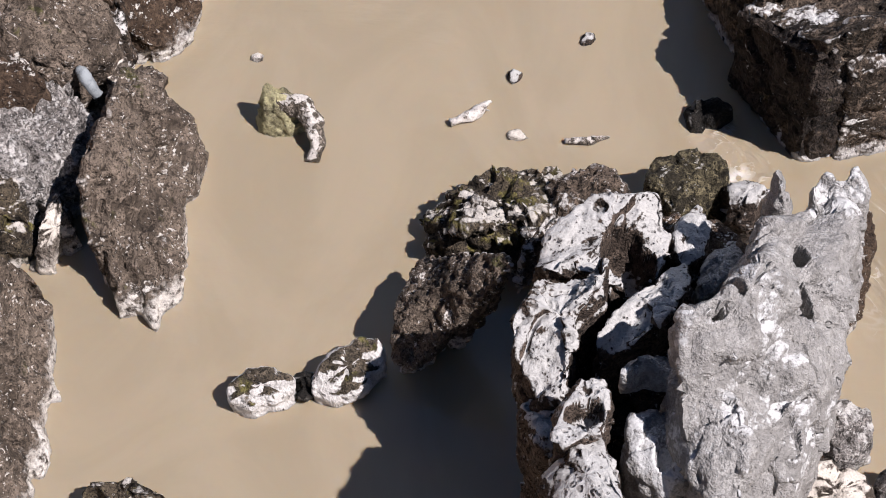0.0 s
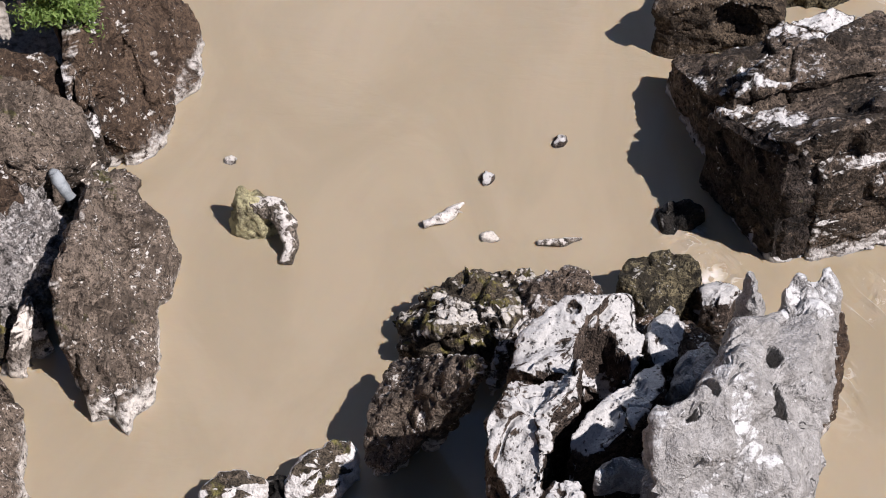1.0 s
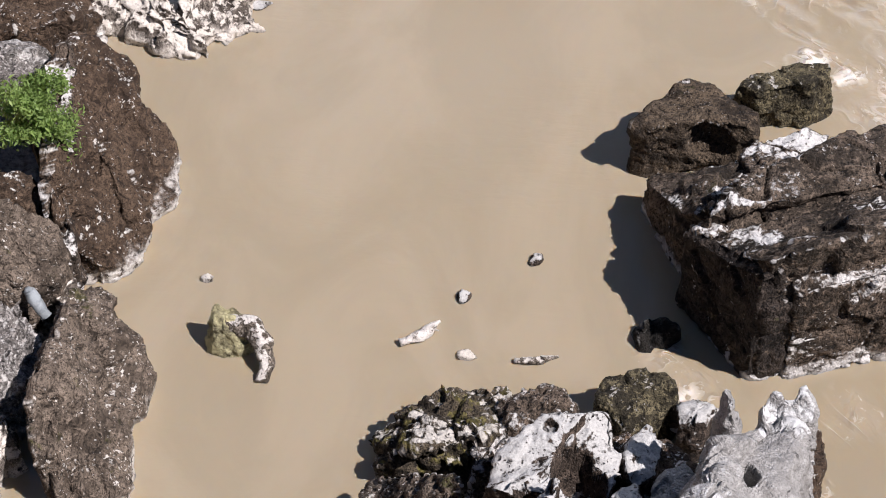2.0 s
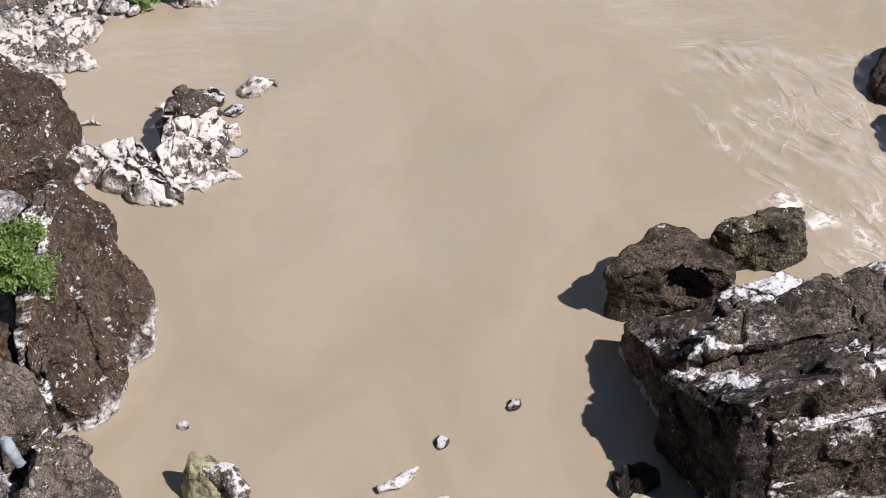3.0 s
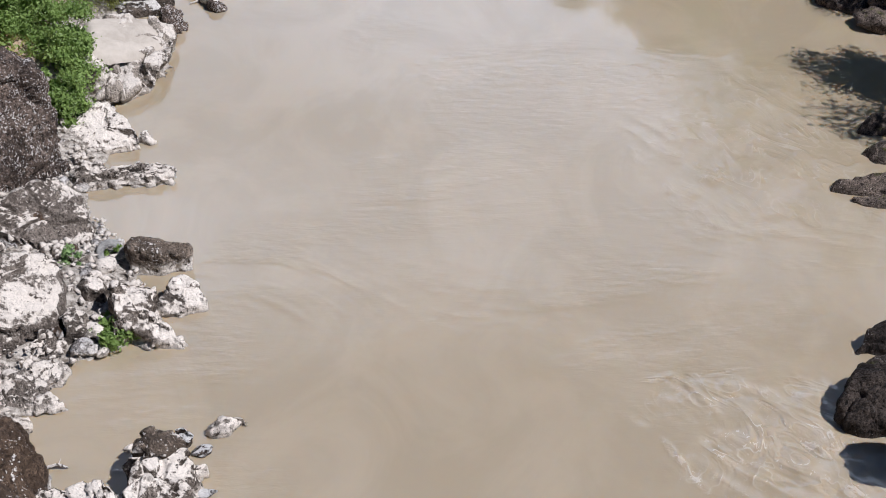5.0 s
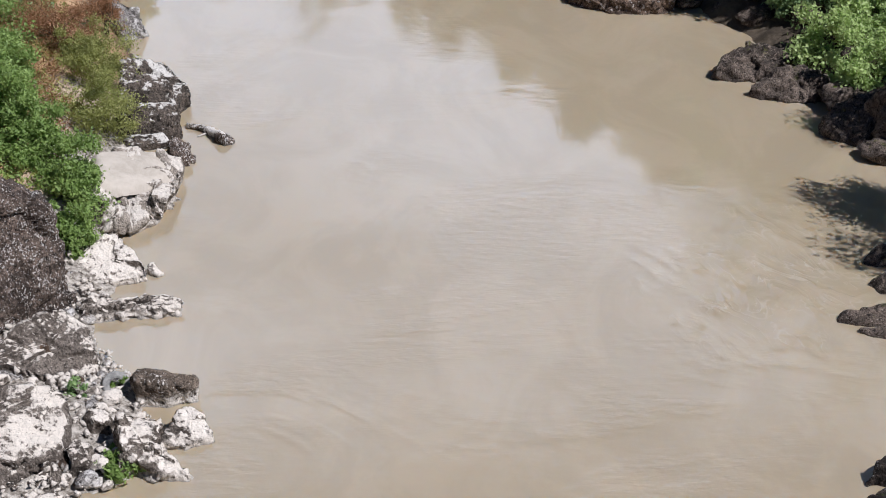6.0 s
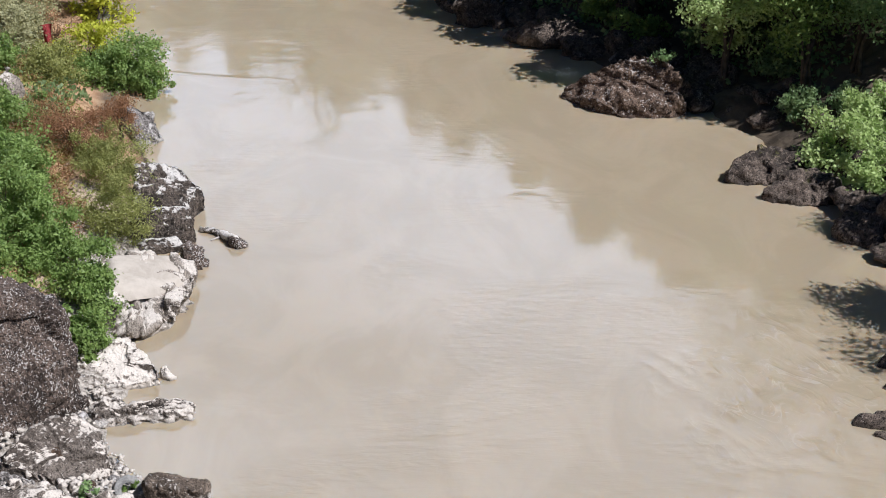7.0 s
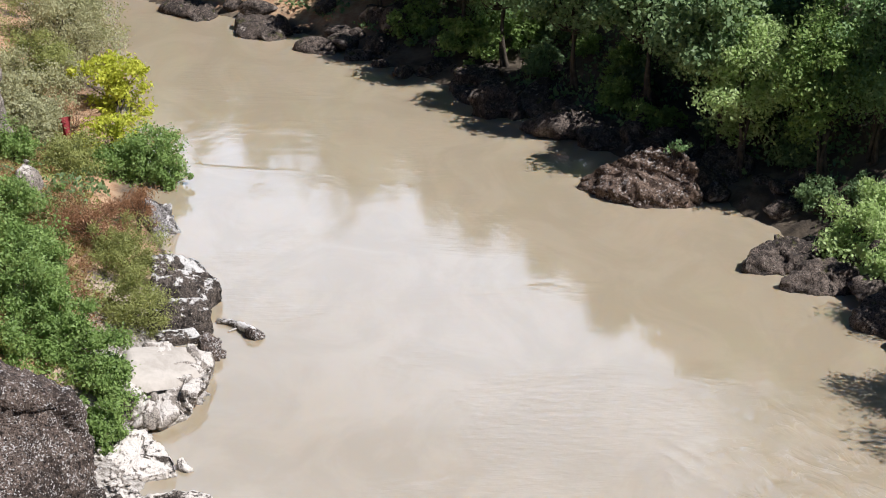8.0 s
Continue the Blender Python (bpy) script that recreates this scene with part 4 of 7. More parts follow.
rock("bank_rock", "dark brown bank rock with white crust patches", BROWN, "bedrock", [
    ([(-8.69, 23.85, 1.84), (-7.4, 24.16, 1.45), (-6.89, 24.17, 1.22), (-6.51, 24.04, 0.88), (-6.34, 23.82, 0.59), (-6.23, 23.47, 0.26), (-6.06, 23.12, 0.09), (-6.15, 21.85, 1.26), (-6.66, 21.46, 1.35), (-8.19, 21.18, 1.37)], 0.15, 0.05),
])
rock("bank_rock", "brown bank rock under a leafy shrub", BROWN, "bedrock", [
    ([(-7.19, 17.86, 2.13), (-6.36, 17.99, 1.86), (-6.08, 17.99, 1.7), (-5.95, 17.68, 1.48), (-5.89, 17.47, 1.37), (-6.28, 17.36, 1.61), (-7.16, 17.34, 1.7)], 0.1, 0.1),
])
rock("bank_rock", "pale blue-grey rock in a shaded cleft", SPECKLED, "rubble", [
    ([(-7.29, 20.97, 1.59), (-6.78, 20.98, 1.43), (-6.41, 21.11, 1.31), (-6.31, 20.74, 1.26), (-6.59, 20.49, 1.31), (-7.17, 20.24, 1.48)], 0.05, 0.05),
])
rock("crusted_rim", "white-crusted rock rim along a brown slab", CRUSTED, "bedrock", [
    ([(-6.12, 20.72, 2.16), (-5.94, 20.75, 2.07), (-5.79, 19.6, 2.15), (-5.72, 18.7, 1.94), (-5.68, 17.83, 1.62), (-5.56, 17.4, 1.09), (-5.62, 17.17, 0.88), (-5.85, 17.31, 1.18), (-5.87, 17.62, 1.83), (-5.94, 18.47, 2.15), (-5.99, 19.6, 2.26)], 0.04, -0.1),
])

# ---- mid-river outcrop
rock("mossy_outcrop", "green and yellow mossed low outcrop with white silt patches", MOSSY, "pitted", [
    ([(-1.47, 14.84, 0.16), (-1.25, 14.92, 0.48), (-0.83, 15.26, 0.6), (-0.4, 15.41, 0.71), (0.04, 15.43, 0.83), (0.22, 14.97, 0.83), (0.12, 14.33, 1.08), (-0.36, 14.23, 0.96), (-0.85, 14.21, 0.97), (-1.36, 14.29, 0.37)], 0.1, 0.08),
    ([(0.04, 15.33, 0.71), (0.22, 15.41, 0.71), (0.47, 15.24, 0.71), (0.4, 14.88, 0.78), (0.15, 14.88, 0.78)], 0.05, 0.05),
])
rock("pitted_rock", "dark brown honeycombed leaning rock", TONGUE, "honeycomb", [
    ([(-1.38, 14.02, 0.52), (-0.96, 13.68, 1.15), (-0.4, 13.19, 1.8), (-0.17, 12.95, 2.01), (-0.39, 12.77, 1.82), (-0.92, 12.67, 1), (-1.53, 12.47, 0.22), (-1.68, 12.65, 0.51), (-1.74, 12.98, 0.75), (-1.52, 13.49, 0.74)], 0.12, -0.75),
])
rock("outcrop_core", "dark brown rock core deep in the outcrop clefts", BROWN, "bedrock", [
    ([(0.4, 12.56, 1.71), (0.72, 13.4, 1.67), (1.54, 13.94, 1.54), (2.42, 13.97, 1.48), (2.67, 13.21, 1.67), (1.97, 11.66, 1.98), (1.33, 10.65, 1.93), (0.73, 10.63, 1.69), (0.32, 11.6, 1.52)], 0.1, 0.0),
])
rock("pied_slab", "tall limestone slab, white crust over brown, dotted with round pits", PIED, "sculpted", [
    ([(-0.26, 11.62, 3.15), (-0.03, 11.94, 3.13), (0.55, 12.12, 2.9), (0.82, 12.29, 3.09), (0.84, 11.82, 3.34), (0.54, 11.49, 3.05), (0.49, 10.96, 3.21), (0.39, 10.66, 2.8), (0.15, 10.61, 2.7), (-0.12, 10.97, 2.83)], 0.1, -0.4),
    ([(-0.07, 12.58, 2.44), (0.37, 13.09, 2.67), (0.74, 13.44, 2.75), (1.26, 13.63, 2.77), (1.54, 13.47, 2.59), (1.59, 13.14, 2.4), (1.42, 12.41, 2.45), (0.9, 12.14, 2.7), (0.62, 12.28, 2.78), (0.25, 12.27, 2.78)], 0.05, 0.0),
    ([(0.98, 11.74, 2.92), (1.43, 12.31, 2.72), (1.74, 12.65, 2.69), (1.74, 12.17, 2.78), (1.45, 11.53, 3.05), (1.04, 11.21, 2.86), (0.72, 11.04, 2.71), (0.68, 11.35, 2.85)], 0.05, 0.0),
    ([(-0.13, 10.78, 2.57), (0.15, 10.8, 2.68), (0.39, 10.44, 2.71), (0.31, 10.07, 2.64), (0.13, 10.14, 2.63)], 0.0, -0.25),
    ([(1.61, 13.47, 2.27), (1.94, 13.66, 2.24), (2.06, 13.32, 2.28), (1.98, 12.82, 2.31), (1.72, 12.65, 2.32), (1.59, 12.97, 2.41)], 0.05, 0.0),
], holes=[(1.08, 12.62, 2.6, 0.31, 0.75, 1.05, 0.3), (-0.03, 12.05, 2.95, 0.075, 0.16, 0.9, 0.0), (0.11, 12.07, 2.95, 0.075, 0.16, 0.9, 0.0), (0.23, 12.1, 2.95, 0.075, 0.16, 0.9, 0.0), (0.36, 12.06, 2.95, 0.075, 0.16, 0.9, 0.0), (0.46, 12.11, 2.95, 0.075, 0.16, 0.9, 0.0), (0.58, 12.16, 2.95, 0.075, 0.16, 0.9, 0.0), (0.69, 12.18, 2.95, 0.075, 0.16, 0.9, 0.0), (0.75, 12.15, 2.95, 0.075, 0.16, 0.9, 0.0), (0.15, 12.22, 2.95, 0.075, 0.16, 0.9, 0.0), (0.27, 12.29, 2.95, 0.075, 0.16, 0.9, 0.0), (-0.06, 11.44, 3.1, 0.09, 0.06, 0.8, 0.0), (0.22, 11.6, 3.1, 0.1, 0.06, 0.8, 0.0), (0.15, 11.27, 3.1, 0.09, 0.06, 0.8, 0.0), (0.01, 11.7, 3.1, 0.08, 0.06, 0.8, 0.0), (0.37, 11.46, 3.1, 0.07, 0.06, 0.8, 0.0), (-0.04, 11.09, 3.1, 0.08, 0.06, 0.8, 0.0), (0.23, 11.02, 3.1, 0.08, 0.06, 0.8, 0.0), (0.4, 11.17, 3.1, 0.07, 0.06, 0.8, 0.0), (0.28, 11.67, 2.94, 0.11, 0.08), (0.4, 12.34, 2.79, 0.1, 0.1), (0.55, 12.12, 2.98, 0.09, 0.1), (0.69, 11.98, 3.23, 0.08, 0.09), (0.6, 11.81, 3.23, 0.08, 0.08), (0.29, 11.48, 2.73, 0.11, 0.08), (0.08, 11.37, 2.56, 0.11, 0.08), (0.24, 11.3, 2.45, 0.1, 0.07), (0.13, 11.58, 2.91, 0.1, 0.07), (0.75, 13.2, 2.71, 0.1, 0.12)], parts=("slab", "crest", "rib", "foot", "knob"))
rock("ridge_rock", "brown ridge rock with white crusted crest", CRUSTED, "pitted", [
    ([(-0.11, 14.06, 0.97), (-0.02, 14.6, 0.84), (0.4, 15.07, 0.92), (0.82, 15.27, 0.94), (1.11, 15.27, 0.94), (1.19, 15, 0.95), (0.68, 14.53, 0.93), (0.13, 14.16, 0.96), (-0.14, 13.89, 0.91)], 0.08, 0.08),
])
rock("moss_boulder", "dark olive wet boulder with a rusty stain", OLIVE, "block", [
    ([(1.43, 15.52, 0.65), (1.7, 15.67, 0.68), (2.4, 15.64, 0.79), (2.48, 15.36, 0.77), (2.38, 15.13, 0.57), (2.14, 15.03, 0.46), (1.77, 14.93, 0.5), (1.49, 15.19, 0.6)], 0.05, 0.05),
])
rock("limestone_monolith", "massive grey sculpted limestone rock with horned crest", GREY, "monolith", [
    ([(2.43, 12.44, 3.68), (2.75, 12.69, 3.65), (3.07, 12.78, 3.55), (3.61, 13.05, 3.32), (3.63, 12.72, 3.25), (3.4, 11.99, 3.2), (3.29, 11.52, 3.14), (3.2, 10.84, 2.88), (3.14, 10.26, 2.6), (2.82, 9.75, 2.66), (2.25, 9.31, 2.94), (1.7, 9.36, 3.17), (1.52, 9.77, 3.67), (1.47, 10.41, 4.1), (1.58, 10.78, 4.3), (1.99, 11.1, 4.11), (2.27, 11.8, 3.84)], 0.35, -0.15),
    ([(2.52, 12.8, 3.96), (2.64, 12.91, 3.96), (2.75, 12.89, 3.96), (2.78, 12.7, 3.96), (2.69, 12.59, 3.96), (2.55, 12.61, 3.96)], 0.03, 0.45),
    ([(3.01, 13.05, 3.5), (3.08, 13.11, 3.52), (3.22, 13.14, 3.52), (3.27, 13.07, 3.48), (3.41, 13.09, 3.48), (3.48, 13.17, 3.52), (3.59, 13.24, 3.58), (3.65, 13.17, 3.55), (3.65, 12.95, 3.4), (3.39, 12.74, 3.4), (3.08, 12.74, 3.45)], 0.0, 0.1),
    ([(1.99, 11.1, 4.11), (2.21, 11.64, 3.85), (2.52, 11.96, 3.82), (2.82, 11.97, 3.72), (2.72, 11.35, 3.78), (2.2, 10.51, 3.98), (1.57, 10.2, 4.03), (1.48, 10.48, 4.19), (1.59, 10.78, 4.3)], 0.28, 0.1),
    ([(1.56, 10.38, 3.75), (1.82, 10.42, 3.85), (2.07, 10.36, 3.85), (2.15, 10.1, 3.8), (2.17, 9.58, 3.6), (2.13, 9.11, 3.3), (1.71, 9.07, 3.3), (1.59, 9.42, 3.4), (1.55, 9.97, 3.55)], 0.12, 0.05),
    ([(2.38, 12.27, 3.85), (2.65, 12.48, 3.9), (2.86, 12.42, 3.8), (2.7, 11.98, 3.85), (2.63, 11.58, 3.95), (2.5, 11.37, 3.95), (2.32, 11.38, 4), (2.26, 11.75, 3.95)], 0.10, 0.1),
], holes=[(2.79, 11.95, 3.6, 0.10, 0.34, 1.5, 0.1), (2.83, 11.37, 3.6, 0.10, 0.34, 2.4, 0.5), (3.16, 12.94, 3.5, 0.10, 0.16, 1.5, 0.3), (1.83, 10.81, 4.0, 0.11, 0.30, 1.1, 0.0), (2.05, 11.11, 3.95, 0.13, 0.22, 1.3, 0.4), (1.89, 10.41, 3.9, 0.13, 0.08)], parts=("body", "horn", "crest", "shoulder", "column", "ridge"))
rock("side_flake", "dark brown slab leaning on grey limestone", BROWN, "block", [
    ([(4.02, 14.05, 1.7), (4.05, 13.8, 1.7), (4.02, 13.52, 1.7), (3.88, 13.28, 1.7), (3.73, 13.15, 1.7), (3.71, 13.56, 1.7), (3.83, 13.93, 1.7)], 0.04, 0.02),
])
rock("limestone_block", "faceted grey limestone bulge with hollows in its face", GREY, "sculpted", [
    ([(2.26, 10.04, 3.2), (2.42, 10.14, 3.3), (2.66, 10.35, 3.3), (2.95, 10.56, 3.15), (3.04, 10.35, 2.95), (2.87, 10.01, 2.9), (2.75, 9.7, 2.85), (2.52, 9.55, 2.9), (2.35, 9.64, 3)], 0.05, 0.05),
], holes=[(2.62, 10.10, 3.1, 0.17, 0.14, 1.3, 0.5), (2.45, 9.95, 3.1, 0.10, 0.10, 1.0, 0.0)])
rock("limestone_block", "pale grey limestone block with a round hollow", GREY, "sculpted", [
    ([(1.01, 10.21, 3.1), (1.26, 10.36, 3), (1.52, 10.45, 2.96), (1.6, 10.02, 3.03), (1.6, 9.53, 3.09), (1.3, 9.44, 2.99), (1.08, 9.71, 3.07)], 0.08, 0.05),
], holes=[(1.41, 9.82, 3.05, 0.11, 0.22, 1.5, 0.1)])
rock("limestone_block", "pied limestone block with a scooped pit", PIED, "sculpted", [
    ([(0.32, 10.04, 3.59), (0.48, 10.33, 3.64), (0.76, 10.42, 3.64), (0.83, 10.06, 3.69), (0.7, 9.7, 3.74), (0.37, 9.54, 3.66), (0.24, 9.61, 3.65)], 0.0, 0.05),
    ([(0.19, 9.54, 3.22), (0.38, 9.61, 3.54), (0.7, 9.77, 3.78), (0.89, 9.43, 3.89), (1.02, 8.89, 3.87), (0.66, 8.74, 3.56), (0.28, 8.99, 3.41), (0.1, 9.32, 3.24)], 0.05, 0.05),
], holes=[(0.55, 9.92, 3.68, 0.20, 0.35, 0.75, 0.0)])
rock("limestone_block", "grey limestone arch over a dark cave", GREY, "sculpted", [
    ([(0.97, 10.55, 3.5), (1.06, 10.76, 3.5), (1.23, 10.88, 3.5), (1.51, 10.83, 3.5), (1.6, 10.6, 3.5), (1.43, 10.61, 3.5), (1.23, 10.67, 3.5), (1.08, 10.57, 3.5)], 0.05, 0.05),
], sink=3.05)
rock("limestone_block", "grey rounded limestone knob in a cleft", GREY, "sculpted", [
    ([(1.82, 12.45, 2.38), (2.03, 12.86, 2.41), (2.29, 13.04, 2.43), (2.4, 12.79, 2.47), (2.15, 12.3, 2.61), (1.87, 12.13, 2.51)], 0.1, 0.05),
])
rock("pink_rock", "small brown and pinkish rock by the falls", PIED, "rubble", [
    ([(2.44, 15.18, 0.71), (2.91, 15.28, 0.71), (3.01, 15.06, 0.71), (2.75, 14.78, 0.66), (2.47, 14.81, 0.66)], 0.05, 0.05),
])
rock("side_rock", "grey-brown angular rock against the monolith", SPECKLED, "block", [
    ([(3.47, 11.75, 0.71), (3.66, 11.99, 0.77), (3.97, 11.84, 0.73), (4.02, 11.61, 0.52), (3.86, 11.42, 0.46), (3.59, 11.35, 0.44)], 0.05, 0.05),
])
rock("silt_shelf", "low white silt-covered rock shelf", WHITE, "rubble", [
    ([(3.06, 10.9, 0.34), (3.39, 11.4, 0.53), (3.66, 11.27, 0.37), (4.08, 11.15, 0.32), (4.18, 10.83, 0.14), (3.06, 10.57, 0.14)], 0.05, 0.1),
])
rock("side_rock", "low speckled rock at the outcrop foot", SPECKLED, "rubble", [
    ([(4.01, 11.08, 0.36), (4.21, 11.22, 0.4), (4.68, 11.33, 0.53), (4.69, 10.88, 0.2), (4.11, 10.86, 0.2)], 0.05, 0.1),
])
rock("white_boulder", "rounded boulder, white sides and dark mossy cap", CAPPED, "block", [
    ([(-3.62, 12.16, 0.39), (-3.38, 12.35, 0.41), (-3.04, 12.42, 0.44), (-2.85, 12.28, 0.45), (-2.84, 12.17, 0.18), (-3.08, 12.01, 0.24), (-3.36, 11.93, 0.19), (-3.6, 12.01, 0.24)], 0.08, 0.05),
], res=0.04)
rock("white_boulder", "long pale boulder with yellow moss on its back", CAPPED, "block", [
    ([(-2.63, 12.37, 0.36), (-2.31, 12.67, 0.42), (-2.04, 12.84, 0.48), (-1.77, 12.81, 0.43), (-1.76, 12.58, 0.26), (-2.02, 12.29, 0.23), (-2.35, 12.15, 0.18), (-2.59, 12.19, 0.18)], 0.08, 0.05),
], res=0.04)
rock("dark_stone", "small dark wet stone between two boulders", BLACK_STONE, "rubble", [
    ([(-2.84, 12.36, 0.29), (-2.67, 12.45, 0.36), (-2.57, 12.28, 0.18), (-2.74, 12.17, 0.11)], 0.03, 0.03),
], res=0.04)

# ---- right bank ledges
rock("capstone", "large dark brown boulder with a hollow in its face", CAP, "block", [
    ([(2.05, 20.07, 0.92), (2.42, 20.52, 0.95), (2.9, 20.96, 1), (3.28, 20.97, 0.94), (3.65, 20.55, 0.97), (3.88, 20.32, 0.95), (3.88, 19.9, 1.03), (3.28, 20.01, 1.05), (2.71, 19.99, 1.05), (2.25, 19.92, 0.97)], 0.05, -0.06),
    ([(2.5, 20.5, 0.97), (2.9, 20.92, 0.98), (3.3, 20.9, 0.97), (3.6, 20.45, 0.99), (3.5, 20.12, 1.02), (2.65, 20.12, 1.02)], 0.03, 0.1),
], holes=[(3.18, 19.9, 0.66, 0.38, 0.17)])
rock("mossy_block", "olive mossed block washed by the rapids", OLIVE, "block", [
    ([(3.6, 21.16, 0.73), (4.1, 21.55, 0.67), (5.03, 21.63, 0.75), (5.12, 21.32, 0.77), (4.66, 21.06, 0.88), (4, 20.98, 0.78)], 0.04, 0.05),
])
rock("rock_ledge", "dark brown stepped ledge with white crusted edges", DARK, "bedded", [
    ([(2.24, 19.29, 0.58), (2.46, 19.3, 0.69), (3.48, 19.21, 1.08), (3.54, 18.87, 1.23), (3.37, 18.43, 1.45), (3.03, 17.79, 1.58), (2.67, 17.99, 1.22), (2.34, 18.74, 0.92)], 0.03, -0.05),
    ([(3.51, 19.21, 1.16), (3.77, 19.44, 1.23), (4.43, 19.69, 1.23), (4.82, 19.69, 1.14), (4.72, 19.29, 1.22), (3.56, 18.55, 1.49)], 0.03, -0.05),
], parts=("lower_step", "upper_step"))
# the black spur and the added left face stand in for shade
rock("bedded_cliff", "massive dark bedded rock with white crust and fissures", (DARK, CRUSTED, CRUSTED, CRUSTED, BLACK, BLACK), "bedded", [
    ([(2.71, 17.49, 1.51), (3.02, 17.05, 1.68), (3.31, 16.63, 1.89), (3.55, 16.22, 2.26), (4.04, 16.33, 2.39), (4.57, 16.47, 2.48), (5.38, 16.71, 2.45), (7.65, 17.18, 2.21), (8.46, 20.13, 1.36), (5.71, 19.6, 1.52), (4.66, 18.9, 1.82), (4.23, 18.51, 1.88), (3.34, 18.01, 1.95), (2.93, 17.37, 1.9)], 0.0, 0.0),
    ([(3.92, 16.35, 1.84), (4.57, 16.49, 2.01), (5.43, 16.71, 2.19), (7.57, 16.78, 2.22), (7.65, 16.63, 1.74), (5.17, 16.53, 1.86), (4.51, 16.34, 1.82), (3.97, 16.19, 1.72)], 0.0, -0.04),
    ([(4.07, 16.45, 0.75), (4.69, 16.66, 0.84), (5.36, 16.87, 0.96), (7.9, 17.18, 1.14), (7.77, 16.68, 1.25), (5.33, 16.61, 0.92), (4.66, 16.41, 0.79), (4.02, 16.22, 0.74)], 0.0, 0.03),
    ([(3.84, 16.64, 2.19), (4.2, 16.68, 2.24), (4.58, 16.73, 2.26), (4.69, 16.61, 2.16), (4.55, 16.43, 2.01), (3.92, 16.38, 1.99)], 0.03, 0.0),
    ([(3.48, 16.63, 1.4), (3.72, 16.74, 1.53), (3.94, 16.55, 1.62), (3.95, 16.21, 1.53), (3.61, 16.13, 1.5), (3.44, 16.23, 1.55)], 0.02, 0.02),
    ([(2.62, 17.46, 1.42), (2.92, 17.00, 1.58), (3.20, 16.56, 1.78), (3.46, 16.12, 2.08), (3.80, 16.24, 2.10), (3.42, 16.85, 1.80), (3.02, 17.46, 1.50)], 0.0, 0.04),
], parts=("body", "mid_bed", "lower_bed", "block", "spur", "shade_face"))
# black colour replaces the cliff shadow that misses this stone
rock("dark_stone", "stone in the shadowed pool, coloured black for its shade", BLACK_STONE, "rubble", [
    ([(2.05, 16.92, 0.2), (2.22, 17.01, 0.26), (2.51, 17.01, 0.28), (2.59, 16.86, 0.19), (2.37, 16.67, 0.09), (2.12, 16.69, 0.12)], 0.05, 0.04),
], res=0.04)

# ---- stones in the pool
stone("pool_stone", "small white-topped stone in still water", PIED, 0.7, 18.21, 0.01, 0.15, 0.11, 0.11, 0.4, 3, group="stones in the pool")
stone("pool_stone", "small white and brown stone in still water", PIED, -0.29, 17.52, 0.01, 0.14, 0.1, 0.11, 1.1, 4, group="stones in the pool")
stone("pool_stone", "flat pale stone just above water", WHITE, -0.23, 16.46, 0.01, 0.15, 0.11, 0.06, 0, 5, group="stones in the pool")
stone("pool_stone", "tiny dark stone just above water", TONGUE, -3.89, 17.76, 0.01, 0.11, 0.08, 0.06, 0, 6, group="stones in the pool")

# ---- silt-white spit
rock("rock_spit", "white silt-covered rocky spit with jagged fingers", WHITE, "crag", [
    ([(-5.89, 23.16, 0.29), (-5.67, 23.44, 0.5), (-5.15, 23.32, 0.55), (-4.82, 22.78, 0.53), (-4.55, 22.52, 0.24), (-4.26, 22.38, 0.19), (-4.72, 22.31, 0.09), (-5.15, 22.41, 0.12), (-5.7, 22.69, 0.12)], 0.08, 0.0),
    ([(-6.32, 23.22, 0.41), (-6.02, 23.37, 0.45), (-5.72, 23.17, 0.47), (-5.75, 22.89, 0.24), (-6.21, 22.88, 0.18)], 0.0, 0.05),
    ([(-4.8, 23.96, 0.59), (-4.69, 24.39, 0.61), (-4.2, 24.48, 0.53), (-3.96, 24.05, 0.5), (-3.79, 23.61, 0.33), (-3.83, 23.11, 0.26), (-4.07, 22.77, 0.15), (-4.52, 22.58, 0.21), (-4.83, 22.68, 0.43), (-4.92, 23.39, 0.47)], 0.1, 0.0),
    ([(-4.11, 23.9, 0.35), (-3.73, 24.13, 0.21), (-3.68, 24.08, 0.09), (-4.01, 23.69, 0.21)], 0.03, 0.0),
    ([(-4.11, 23.44, 0.33), (-3.76, 23.84, 0.14), (-3.68, 23.8, 0.06), (-4.02, 23.3, 0.19)], 0.03, 0.0),
    ([(-4.12, 23.07, 0.29), (-3.83, 23.21, 0.18), (-3.55, 23.01, 0.09), (-3.72, 22.95, 0.05), (-4.06, 22.84, 0.14)], 0.03, 0.0),
], res=0.035, parts=("mass", "neck", "mass", "finger", "finger", "finger"))
rock("knob", "dark brown weathered knob on the spit", TONGUE, "rubble", [
    ([(-4.79, 24.17, 0.71), (-4.66, 24.51, 0.72), (-4.23, 24.55, 0.68), (-4.04, 24.15, 0.63), (-4.32, 23.83, 0.63), (-4.67, 23.75, 0.69)], 0.06, 0.0),
])
rock("knob", "brown and white knob at the spit end", PIED, "rubble", [
    ([(-4.34, 24.93, 0.31), (-4.18, 25.05, 0.37), (-4.02, 24.92, 0.24), (-4.11, 24.82, 0.08), (-4.31, 24.8, 0.08)], 0.05, 0.03),
], res=0.04)
rock("outer_stone", "brown stone with white crest off the spit", WHITE, "rubble", [
    ([(-3.85, 25.15, 0.1), (-3.55, 25.3, 0.22), (-3.21, 25.48, 0.17), (-3.1, 25.42, 0.06), (-3.45, 25.14, 0.06)], 0.03, 0.03),
], res=0.04)
